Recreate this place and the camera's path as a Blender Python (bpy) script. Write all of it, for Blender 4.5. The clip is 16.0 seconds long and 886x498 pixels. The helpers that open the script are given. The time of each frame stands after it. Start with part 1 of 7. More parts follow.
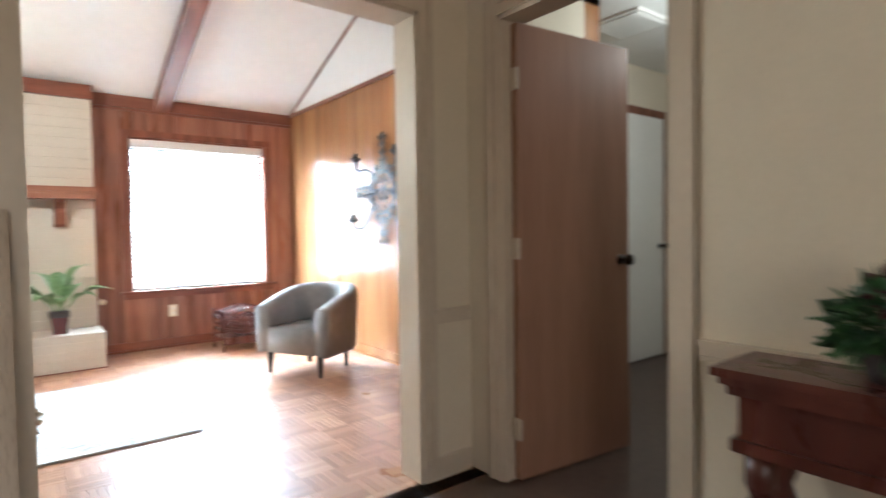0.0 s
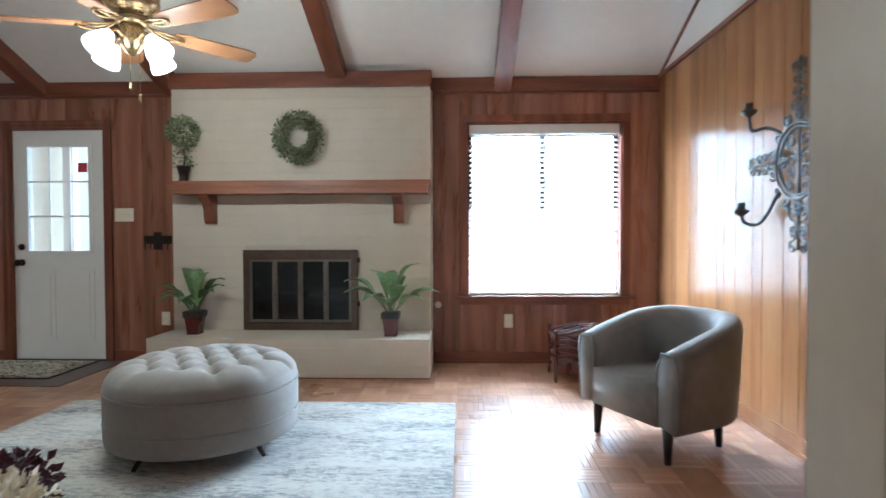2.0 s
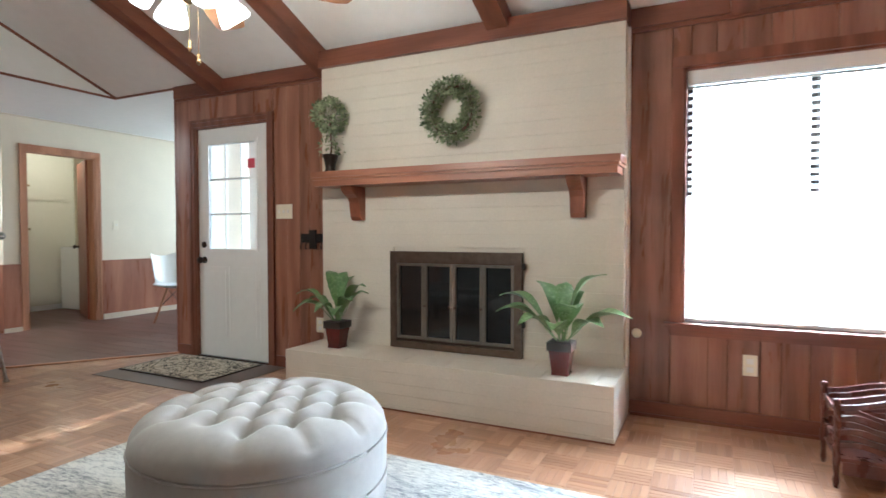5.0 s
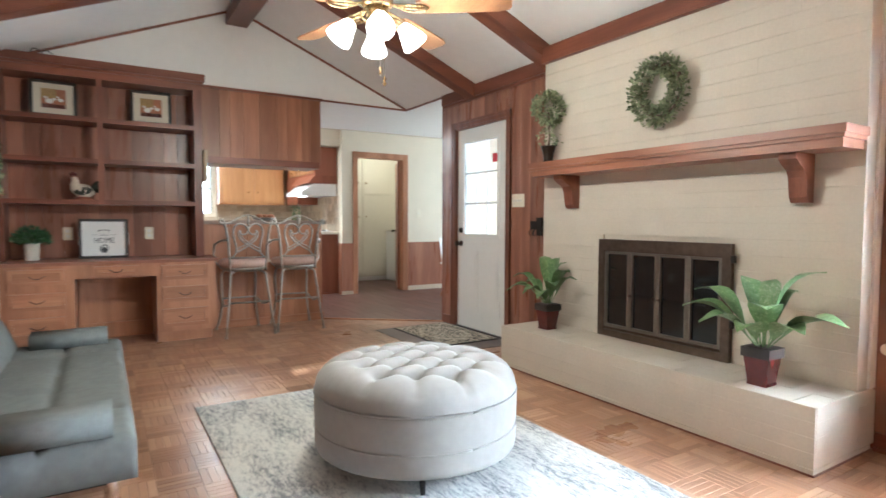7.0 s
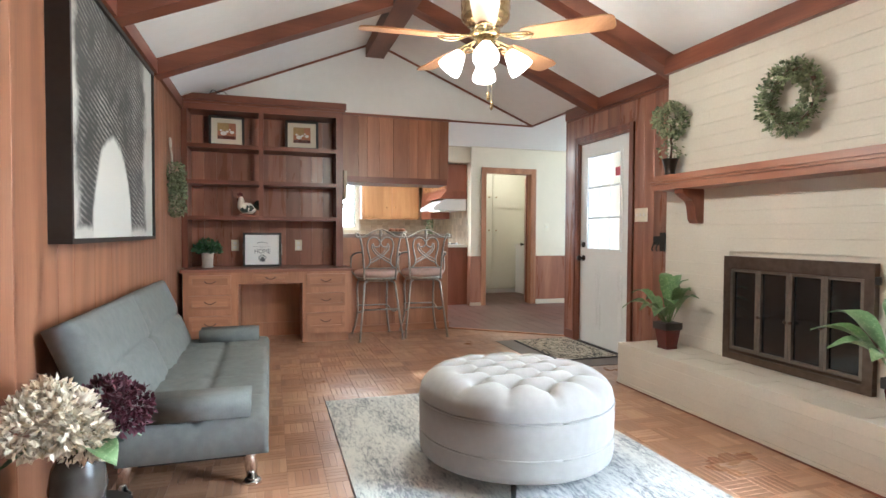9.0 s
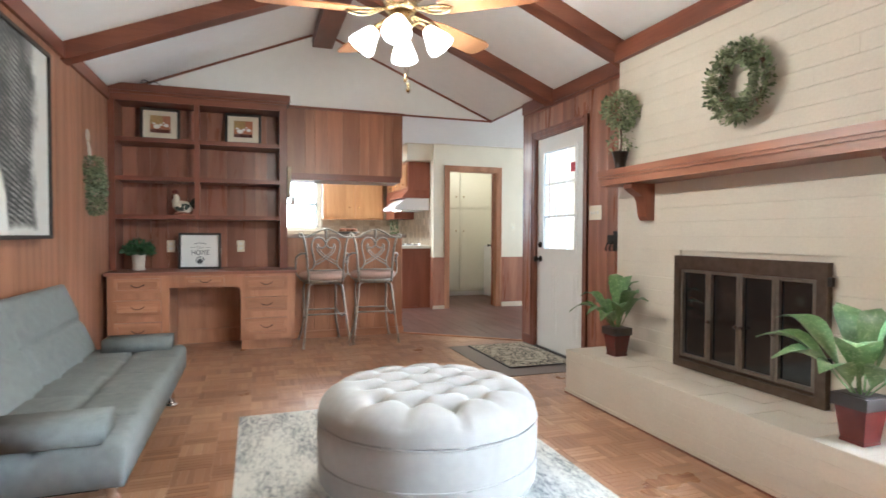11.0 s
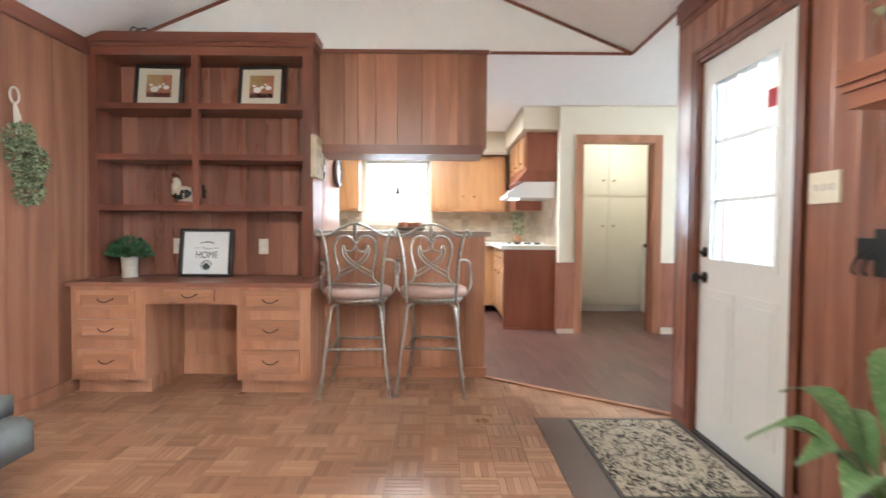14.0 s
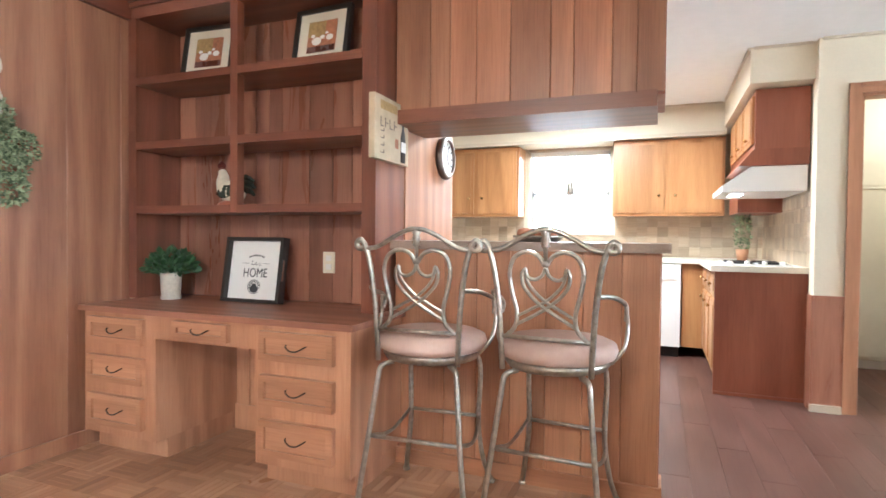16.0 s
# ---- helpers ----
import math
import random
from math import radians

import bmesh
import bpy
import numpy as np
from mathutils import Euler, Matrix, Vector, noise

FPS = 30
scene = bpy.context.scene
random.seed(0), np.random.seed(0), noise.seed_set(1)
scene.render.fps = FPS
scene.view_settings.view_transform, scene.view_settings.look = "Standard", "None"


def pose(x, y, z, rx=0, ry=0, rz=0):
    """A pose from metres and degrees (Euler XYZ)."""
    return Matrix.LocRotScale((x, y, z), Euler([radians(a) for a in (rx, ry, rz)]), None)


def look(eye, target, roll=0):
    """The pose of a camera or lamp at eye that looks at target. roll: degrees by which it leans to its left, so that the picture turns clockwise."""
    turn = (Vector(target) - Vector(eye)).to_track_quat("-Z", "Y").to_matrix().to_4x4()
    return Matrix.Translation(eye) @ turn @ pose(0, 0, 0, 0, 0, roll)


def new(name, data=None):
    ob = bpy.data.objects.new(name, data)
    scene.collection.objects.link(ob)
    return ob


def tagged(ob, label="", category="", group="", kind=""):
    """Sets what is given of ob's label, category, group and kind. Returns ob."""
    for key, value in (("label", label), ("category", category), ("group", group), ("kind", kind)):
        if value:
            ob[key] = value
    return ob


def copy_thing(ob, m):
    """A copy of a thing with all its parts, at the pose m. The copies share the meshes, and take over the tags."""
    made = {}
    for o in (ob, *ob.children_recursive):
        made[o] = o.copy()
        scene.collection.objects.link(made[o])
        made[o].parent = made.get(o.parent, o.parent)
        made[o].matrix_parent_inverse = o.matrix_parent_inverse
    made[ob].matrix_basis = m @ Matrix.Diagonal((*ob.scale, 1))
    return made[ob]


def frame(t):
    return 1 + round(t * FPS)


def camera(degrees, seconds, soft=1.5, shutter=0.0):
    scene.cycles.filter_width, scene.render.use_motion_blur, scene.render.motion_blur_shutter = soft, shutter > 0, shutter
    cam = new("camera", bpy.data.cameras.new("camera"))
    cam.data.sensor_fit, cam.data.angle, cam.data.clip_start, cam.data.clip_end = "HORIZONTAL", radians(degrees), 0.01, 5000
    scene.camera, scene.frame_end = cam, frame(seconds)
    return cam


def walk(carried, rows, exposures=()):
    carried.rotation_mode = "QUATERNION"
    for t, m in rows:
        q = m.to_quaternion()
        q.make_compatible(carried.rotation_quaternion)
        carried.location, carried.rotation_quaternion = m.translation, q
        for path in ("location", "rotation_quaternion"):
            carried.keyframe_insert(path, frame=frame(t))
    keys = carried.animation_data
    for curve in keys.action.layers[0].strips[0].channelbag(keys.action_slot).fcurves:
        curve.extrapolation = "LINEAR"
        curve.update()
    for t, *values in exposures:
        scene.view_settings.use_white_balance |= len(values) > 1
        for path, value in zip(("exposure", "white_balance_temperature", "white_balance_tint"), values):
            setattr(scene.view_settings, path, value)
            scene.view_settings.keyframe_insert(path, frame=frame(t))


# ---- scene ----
cam = camera(77.4, 16.0, shutter=0.5)
METRES, EYE, TILT, LEAN, TURN = 8.45, 1.09, 0.0, 0.0, -38.1
ROWS = [
    (0.0, 0.0, 0.0, 0.0, -0.03, -1.8, 0.89),
    (0.5, 0.0071, 0.0486, -0.0007, 14.47, -1.56, 0.7),
    (1.0, 0.0096, 0.1, 0.0001, 24.75, -1.58, 0.43),
    (1.5, 0.0019, 0.1418, -0.002, 33.45, -1.43, 0.3),
    (2.0, -0.0106, 0.1773, -0.0026, 40.02, -1.26, 0.17),
    (2.5, -0.0167, 0.2083, -0.002, 45.26, -1.2, 0.11),
    (3.0, -0.0219, 0.2245, -0.002, 49.52, -1.04, 0.03),
    (5.5, -0.0953, 0.3248, -0.0001, 70.13, -1.95, 0.11),
    (6.0, -0.0867, 0.3527, -0.0025, 78.64, -2.33, 0.09),
    (6.5, -0.0667, 0.3726, -0.0032, 88.63, -2.83, -0.02),
    (7.0, -0.0427, 0.3881, -0.0003, 96.43, -2.94, -0.17),
    (7.5, -0.0292, 0.404, 0.001, 102.38, -2.89, -0.24),
    (8.0, -0.0231, 0.4136, 0.0022, 107.68, -2.48, -0.34),
    (10.5, -0.0572, 0.4213, -0.0001, 111.64, -1.48, -0.33),
    (11.0, -0.0785, 0.4388, -0.0008, 109.33, -1.48, -0.21),
    (11.5, -0.1118, 0.4469, -0.0016, 108.46, -1.66, -0.33),
    (12.0, -0.1495, 0.4501, -0.0023, 108.55, -1.95, -0.36),
    (12.5, -0.1946, 0.4504, 0.0005, 109.68, -2.22, -0.32),
    (13.0, -0.2427, 0.441, 0.0016, 113.51, -2.29, -0.42),
    (13.5, -0.2893, 0.4321, 0.0021, 119.34, -2.2, -0.36),
    (14.0, -0.335, 0.4177, 0.0023, 127.8, -2.19, -0.38),
    (14.5, -0.3812, 0.3983, 0.0022, 134.72, -2.09, -0.43),
    (15.0, -0.4283, 0.3781, 0.0024, 140.76, -1.63, -0.42),
    (15.5, -0.4692, 0.3504, 0.0026, 145.74, -1.48, -0.55),
    (16.0, -0.5112, 0.328, 0.0016, 149.45, -1.24, -0.58),
]
walk(cam, [(t, pose(0, 0, EYE, TILT, LEAN, TURN) @ pose(METRES * x, METRES * y, METRES * z, 90 + pitch, roll, yaw)) for t, x, y, z, yaw, pitch, roll in ROWS],
     exposures=[(0.0, 0.9, 5250, 2.0), (0.5, 0.4, 5100, 0.0), (1.0, 0.15, 5000, -1.0), (2.0, -0.28, 4950, -2.0), (3.2, -0.15, 5050, -1.0), (5.5, 0.35, 5250, 1.0), (8.0, 0.53, 5350, 2.0), (12.5, 0.72, 5320, 3.0), (16.0, 1.18, 5450, 4.0)])
# ---------------------------------------------------------------- world and light
world = bpy.data.worlds.new("sky")
scene.world = world
world.use_nodes = True
_wn = world.node_tree
_bg = _wn.nodes["Background"]
_sky = _wn.nodes.new("ShaderNodeTexSky")
_sky.sky_type = "NISHITA"
_sky.sun_disc = False
_sky.sun_elevation = radians(42)
_sky.sun_rotation = radians(-22)
_wn.links.new(_sky.outputs["Color"], _bg.inputs["Color"])
_bg.inputs["Strength"].default_value = 0.15


def lamp(name, kind, m, watts, colour=(1, 1, 1), size=None, angle=None):
    d = bpy.data.lights.new(name, kind)
    d.energy, d.color = watts, colour
    if kind == "AREA":
        d.shape, d.size, d.size_y = "RECTANGLE", size[0], size[1]
    elif kind == "POINT":
        d.shadow_soft_size = size
    if angle:
        d.angle = radians(angle)
    ob = new(name, d)
    ob.matrix_world = m
    return ob


# sun through the back door, past the porch post, narrowed by an added slab
lamp("sun", "SUN", look((0, 0, 0), (0.177, -1.1, -1.0)), 5.0, (1, 0.95, 0.87), angle=0.5)
DAY = (0.93, 0.97, 1.0)
# daylight in the window openings
lamp("window_daylight", "AREA", look((1.55, 6.13, 1.3), (1.55, 0, 0.9)), 330, DAY, (1.5, 1.6))
lamp("kitchen_window_daylight", "AREA", look((-8.12, 3.91, 1.635), (0, 3.91, 1.5)), 1.1, DAY, (0.9, 0.89))
lamp("dining_window_daylight", "AREA", look((-4.6, 9.9, 1.5), (-4.6, 0, 1.2)), 34, DAY, (1.8, 1.3))
# warm fill added for the hall; its opening in the south wall is assumed
lamp("hall_fill", "AREA", look((-0.6, -2.38, 1.4), (0.2, 2, 1.2)), 14, (1, 0.7, 0.48), (0.9, 1.6))
# unseen lamp for the warm light in the pantry
lamp("utility_light", "POINT", pose(-6.6, 6.9, 2.2), 15, (1, 0.87, 0.66), 0.08)
# unseen kitchen lamp, added and turned up to make up for the dim window
lamp("kitchen_fill", "AREA", pose(-6.2, 4.2, 2.33), 66, (1, 0.95, 0.85), (1.1, 0.28))
# fill lamp added to brighten the side room, no fixture there
lamp("side_room_fill", "POINT", pose(3.1, 1.3, 2.2), 14, (1, 0.9, 0.75), 0.1)

# ---------------------------------------------------------------- materials
def nodes_of(name):
    m = bpy.data.materials.new(name)
    m.use_nodes = True
    t = m.node_tree
    return m, t, t.nodes["Principled BSDF"]


def add(t, kind, **inputs):
    n = t.nodes.new(kind)
    for k, v in inputs.items():
        n.inputs[k.replace("_", " ")].default_value = v
    return n


def ramp(t, fac, stops):
    r = t.nodes.new("ShaderNodeValToRGB")
    el = r.color_ramp.elements
    while len(el) < len(stops):
        el.new(0.5)
    for e, (p, c) in zip(el, stops):
        e.position, e.color = p, (*c, 1)
    t.links.new(fac, r.inputs["Fac"])
    return r.outputs["Color"]


def bump(t, b, height, strength, dist=0.002):
    n = add(t, "ShaderNodeBump", Strength=strength, Distance=dist)
    t.links.new(height, n.inputs["Height"])
    t.links.new(n.outputs["Normal"], b.inputs["Normal"])


def mixc(t, fac, a, b, mode="MIX"):
    n = t.nodes.new("ShaderNodeMix")
    n.data_type, n.blend_type = "RGBA", mode
    for sock, v in ((n.inputs[0], fac), (n.inputs[6], a), (n.inputs[7], b)):
        if isinstance(v, (int, float)):
            sock.default_value = v
        elif isinstance(v, tuple):
            sock.default_value = (*v, 1)
        else:
            t.links.new(v, sock)
    return n.outputs[2]


def wood(name, dark, mid, light, axis="z", rough=0.35, spread=0.5, grain=1.0, spec=0.5):
    """Oiled or varnished wood, grain along an axis, each board with a tone of its own."""
    m, t, b = nodes_of(name)
    co = t.nodes.new("ShaderNodeTexCoord")
    info = t.nodes.new("ShaderNodeObjectInfo")
    off = t.nodes.new("ShaderNodeVectorMath")
    off.operation = "MULTIPLY_ADD"
    comb = t.nodes.new("ShaderNodeCombineXYZ")
    for k in range(3):
        t.links.new(info.outputs["Random"], comb.inputs[k])
    off.inputs[1].default_value = (37, 53, 71)
    t.links.new(comb.outputs[0], off.inputs[0])
    geo = t.nodes.new("ShaderNodeNewGeometry")
    t.links.new(geo.outputs["Position"], off.inputs[2])
    mp = t.nodes.new("ShaderNodeMapping")
    s = {"x": (0.9, 7, 7), "y": (7, 0.9, 7), "z": (7, 7, 0.9)}[axis]
    mp.inputs["Scale"].default_value = s
    t.links.new(off.outputs[0], mp.inputs["Vector"])
    big = add(t, "ShaderNodeTexNoise", Scale=0.9 * grain, Detail=4.0, Roughness=0.6, Distortion=1.6)
    t.links.new(mp.outputs[0], big.inputs["Vector"])
    fine = add(t, "ShaderNodeTexNoise", Scale=9.0 * grain, Detail=3.0, Roughness=0.65)
    t.links.new(mp.outputs[0], fine.inputs["Vector"])
    # cathedral figure: rings of a stretched distance
    wave = add(t, "ShaderNodeTexWave", Scale=0.3 * grain, Distortion=11.0, Detail=2.0)
    wave.inputs["Detail Scale"].default_value = 1.2
    t.links.new(mp.outputs[0], wave.inputs["Vector"])
    # open pores: short dark streaks along the grain, gathered in bands
    sm = t.nodes.new("ShaderNodeMapping")
    sm.inputs["Scale"].default_value = {"x": (4, 160, 160), "y": (160, 4, 160), "z": (160, 160, 4)}[axis]
    t.links.new(off.outputs[0], sm.inputs["Vector"])
    pore = add(t, "ShaderNodeTexNoise", Scale=1.0, Detail=2.0, Roughness=0.5)
    t.links.new(sm.outputs[0], pore.inputs["Vector"])
    f1 = mixc(t, 0.38, big.outputs["Fac"], wave.outputs["Fac"])
    f2 = mixc(t, 0.2, f1, fine.outputs["Fac"])
    col = ramp(t, f2, [(0.2, dark), (0.5, mid), (0.82, light)])
    col = mixc(t, 0.38, col, ramp(t, pore.outputs["Fac"], [(0.36, (0.7, 0.65, 0.61)), (0.5, (1, 1, 1))]), "MULTIPLY")
    tone = t.nodes.new("ShaderNodeMapRange")
    tone.inputs["To Min"].default_value, tone.inputs["To Max"].default_value = 1 - spread * 0.5, 1 + spread * 0.6
    t.links.new(info.outputs["Random"], tone.inputs["Value"])
    col2 = mixc(t, 1.0, col, tone.outputs[0], "MULTIPLY")
    t.links.new(col2, b.inputs["Base Color"])
    rr = t.nodes.new("ShaderNodeMapRange")
    rr.inputs["To Min"].default_value, rr.inputs["To Max"].default_value = rough - 0.06, rough + 0.12
    t.links.new(big.outputs["Fac"], rr.inputs["Value"])
    t.links.new(rr.outputs[0], b.inputs["Roughness"])
    b.inputs["Specular IOR Level"].default_value = spec
    bump(t, b, f2, 0.12, 0.001)
    return m


def plain(name, colour, rough=0.5, metal=0.0, scale=30.0, vary=0.12, relief=0.1, dist=0.001, sheen=0.0):
    """A painted, cast or woven surface: two scales of unevenness."""
    m, t, b = nodes_of(name)
    geo = t.nodes.new("ShaderNodeNewGeometry")
    n1 = add(t, "ShaderNodeTexNoise", Scale=scale, Detail=4.0)
    n2 = add(t, "ShaderNodeTexNoise", Scale=scale * 0.07, Detail=2.0)
    for n in (n1, n2):
        t.links.new(geo.outputs["Position"], n.inputs["Vector"])
    f = mixc(t, 0.5, n1.outputs["Fac"], n2.outputs["Fac"])
    lo = tuple(c * (1 - vary) for c in colour)
    hi = tuple(min(1, c * (1 + vary)) for c in colour)
    t.links.new(ramp(t, f, [(0.3, lo), (0.7, hi)]), b.inputs["Base Color"])
    b.inputs["Roughness"].default_value, b.inputs["Metallic"].default_value = rough, metal
    if sheen:
        b.inputs["Sheen Weight"].default_value = sheen
    if relief:
        bump(t, b, n1.outputs["Fac"], relief, dist)
    return m


def glow(name, colour, strength):
    m, t, b = nodes_of(name)
    b.inputs["Base Color"].default_value = (*colour, 1)
    b.inputs["Emission Color"].default_value = (*colour, 1)
    b.inputs["Emission Strength"].default_value = strength
    return m


def glass(name, tint=(1, 1, 1), rough=0.0):
    m, t, b = nodes_of(name)
    b.inputs["Base Color"].default_value = (*tint, 1)
    b.inputs["Transmission Weight"].default_value = 1.0
    b.inputs["Roughness"].default_value = rough
    b.inputs["IOR"].default_value = 1.05
    return m


def leafy(name, dark, light, rough=0.4, streak=None):
    m, t, b = nodes_of(name)
    geo = t.nodes.new("ShaderNodeNewGeometry")
    n = add(t, "ShaderNodeTexNoise", Scale=22.0, Detail=3.0)
    t.links.new(geo.outputs["Position"], n.inputs["Vector"])
    f = mixc(t, 0.45, n.outputs["Fac"], geo.outputs["Random Per Island"])
    base = ramp(t, f, [(0.3, dark), (0.7, light)])
    if streak:
        st = add(t, "ShaderNodeTexNoise", Scale=75.0, Detail=3.0, Roughness=0.7)
        t.links.new(geo.outputs["Position"], st.inputs["Vector"])
        base = mixc(t, ramp(t, st.outputs["Fac"], [(0.52, (0, 0, 0)), (0.8, (1, 1, 1))]), base, streak)
    t.links.new(base, b.inputs["Base Color"])
    b.inputs["Roughness"].default_value = rough
    bump(t, b, n.outputs["Fac"], 0.2)
    return m


BLOCK = 0.165


def parquet_material():
    m, t, b = nodes_of("oak parquet")
    geo = t.nodes.new("ShaderNodeNewGeometry")

    def vm(op, a, c=None):
        n = t.nodes.new("ShaderNodeVectorMath")
        n.operation = op
        t.links.new(a, n.inputs[0])
        if c is not None:
            n.inputs[1].default_value = c
        return n.outputs[0]

    def ma(op, a, c=None):
        n = t.nodes.new("ShaderNodeMath")
        n.operation = op
        for k, v in enumerate((a, c)):
            if isinstance(v, (int, float)):
                n.inputs[k].default_value = v
            elif v is not None:
                t.links.new(v, n.inputs[k])
        return n.outputs[0]

    cell = vm("FLOOR", vm("MULTIPLY", geo.outputs["Position"], (1 / BLOCK, 1 / BLOCK, 0)))
    sc = t.nodes.new("ShaderNodeSeparateXYZ")
    t.links.new(cell, sc.inputs[0])
    par = ma("FLOORED_MODULO", ma("ADD", sc.outputs[0], sc.outputs[1]), 2.0)
    sp = t.nodes.new("ShaderNodeSeparateXYZ")
    t.links.new(geo.outputs["Position"], sp.inputs[0])
    across = ma("ADD", ma("MULTIPLY", sp.outputs[0], par), ma("MULTIPLY", sp.outputs[1], ma("SUBTRACT", 1.0, par)))
    along = ma("ADD", ma("MULTIPLY", sp.outputs[1], par), ma("MULTIPLY", sp.outputs[0], ma("SUBTRACT", 1.0, par)))
    strip = ma("FLOOR", ma("MULTIPLY", across, 5 / BLOCK))
    key = t.nodes.new("ShaderNodeCombineXYZ")
    for k, v in enumerate((sc.outputs[0], sc.outputs[1], strip)):
        t.links.new(v, key.inputs[k])
    wn = t.nodes.new("ShaderNodeTexWhiteNoise")
    t.links.new(key.outputs[0], wn.inputs["Vector"])
    wb = t.nodes.new("ShaderNodeTexWhiteNoise")
    t.links.new(cell, wb.inputs["Vector"])
    gv = t.nodes.new("ShaderNodeCombineXYZ")
    for k, v in enumerate((ma("MULTIPLY", along, 9.0), ma("MULTIPLY", across, 130.0), ma("MULTIPLY", wn.outputs["Value"], 40.0))):
        t.links.new(v, gv.inputs[k])
    gr = add(t, "ShaderNodeTexNoise", Scale=1.0, Detail=4.0, Roughness=0.6)
    t.links.new(gv.outputs[0], gr.inputs["Vector"])
    tone = mixc(t, 0.55, wn.outputs["Value"], wb.outputs["Value"])
    f = mixc(t, 0.3, tone, gr.outputs["Fac"])
    wear = add(t, "ShaderNodeTexNoise", Scale=1.7, Detail=5.0, Roughness=0.6)
    t.links.new(geo.outputs["Position"], wear.inputs["Vector"])
    col = ramp(t, f, [(0.12, (0.22, 0.1, 0.054)), (0.5, (0.38, 0.2, 0.115)), (0.88, (0.54, 0.33, 0.2))])
    col = mixc(t, 0.35, col, ramp(t, wear.outputs["Fac"], [(0.35, (0.6, 0.57, 0.55)), (0.7, (1, 1, 1))]), "MULTIPLY")
    t.links.new(col, b.inputs["Base Color"])
    r = t.nodes.new("ShaderNodeMapRange")
    r.inputs["To Min"].default_value, r.inputs["To Max"].default_value = 0.2, 0.42
    t.links.new(wear.outputs["Fac"], r.inputs["Value"])
    t.links.new(r.outputs[0], b.inputs["Roughness"])
    bump(t, b, f, 0.06, 0.001)
    return m


def rug_material():
    m, t, b = nodes_of("distressed rug pile")
    geo = t.nodes.new("ShaderNodeNewGeometry")
    mp = t.nodes.new("ShaderNodeMapping")
    mp.inputs["Scale"].default_value = (0.6, 1.9, 1)
    t.links.new(geo.outputs["Position"], mp.inputs["Vector"])
    n1 = add(t, "ShaderNodeTexNoise", Scale=34.0, Detail=8.0, Roughness=0.75, Distortion=0.5)
    n2 = add(t, "ShaderNodeTexNoise", Scale=3.0, Detail=3.0)
    n3 = add(t, "ShaderNodeTexNoise", Scale=260.0, Detail=2.0)
    for n in (n1, n2, n3):
        t.links.new(mp.outputs[0], n.inputs["Vector"])
    f = mixc(t, 0.3, n1.outputs["Fac"], n2.outputs["Fac"])
    f = mixc(t, 0.15, f, n3.outputs["Fac"])
    t.links.new(ramp(t, f, [(0.42, (0.22, 0.225, 0.24)), (0.48, (0.48, 0.48, 0.47)), (0.54, (0.66, 0.65, 0.61))]), b.inputs["Base Color"])
    b.inputs["Roughness"].default_value = 0.95
    bump(t, b, n3.outputs["Fac"], 0.6, 0.004)
    return m


def mat_material(cx, cy):
    """Door mat: an oval medallion in rings, black on straw."""
    m, t, b = nodes_of("woven door mat")
    geo = t.nodes.new("ShaderNodeNewGeometry")
    mp = t.nodes.new("ShaderNodeMapping")
    mp.inputs["Location"].default_value = (-cx / 0.47, -cy / 0.3, 0)
    mp.inputs["Scale"].default_value = (1 / 0.47, 1 / 0.3, 0)
    t.links.new(geo.outputs["Position"], mp.inputs["Vector"])
    ln = t.nodes.new("ShaderNodeVectorMath")
    ln.operation = "LENGTH"
    t.links.new(mp.outputs[0], ln.inputs[0])
    vor = add(t, "ShaderNodeTexNoise", Scale=38.0, Detail=3.0, Distortion=1.5)
    t.links.new(geo.outputs["Position"], vor.inputs["Vector"])
    rings = ramp(t, ln.outputs["Value"], [(0.0, (0.5, 0.5, 0.5)), (0.58, (0.62, 0.62, 0.62)), (0.6, (1, 1, 1)), (0.72, (1, 1, 1)), (0.74, (0.35, 0.35, 0.35)), (0.95, (0.5, 0.5, 0.5)), (1.0, (0.8, 0.8, 0.8))])
    spots = ramp(t, vor.outputs["Fac"], [(0.42, (0.02, 0.02, 0.02)), (0.56, (1, 1, 1))])
    f = mixc(t, 0.55, rings, spots)
    t.links.new(ramp(t, f, [(0.4, (0.03, 0.027, 0.024)), (0.58, (0.52, 0.46, 0.36))]), b.inputs["Base Color"])
    b.inputs["Roughness"].default_value = 0.9
    n3 = add(t, "ShaderNodeTexNoise", Scale=400.0)
    t.links.new(geo.outputs["Position"], n3.inputs["Vector"])
    bump(t, b, n3.outputs["Fac"], 0.5, 0.003)
    return m


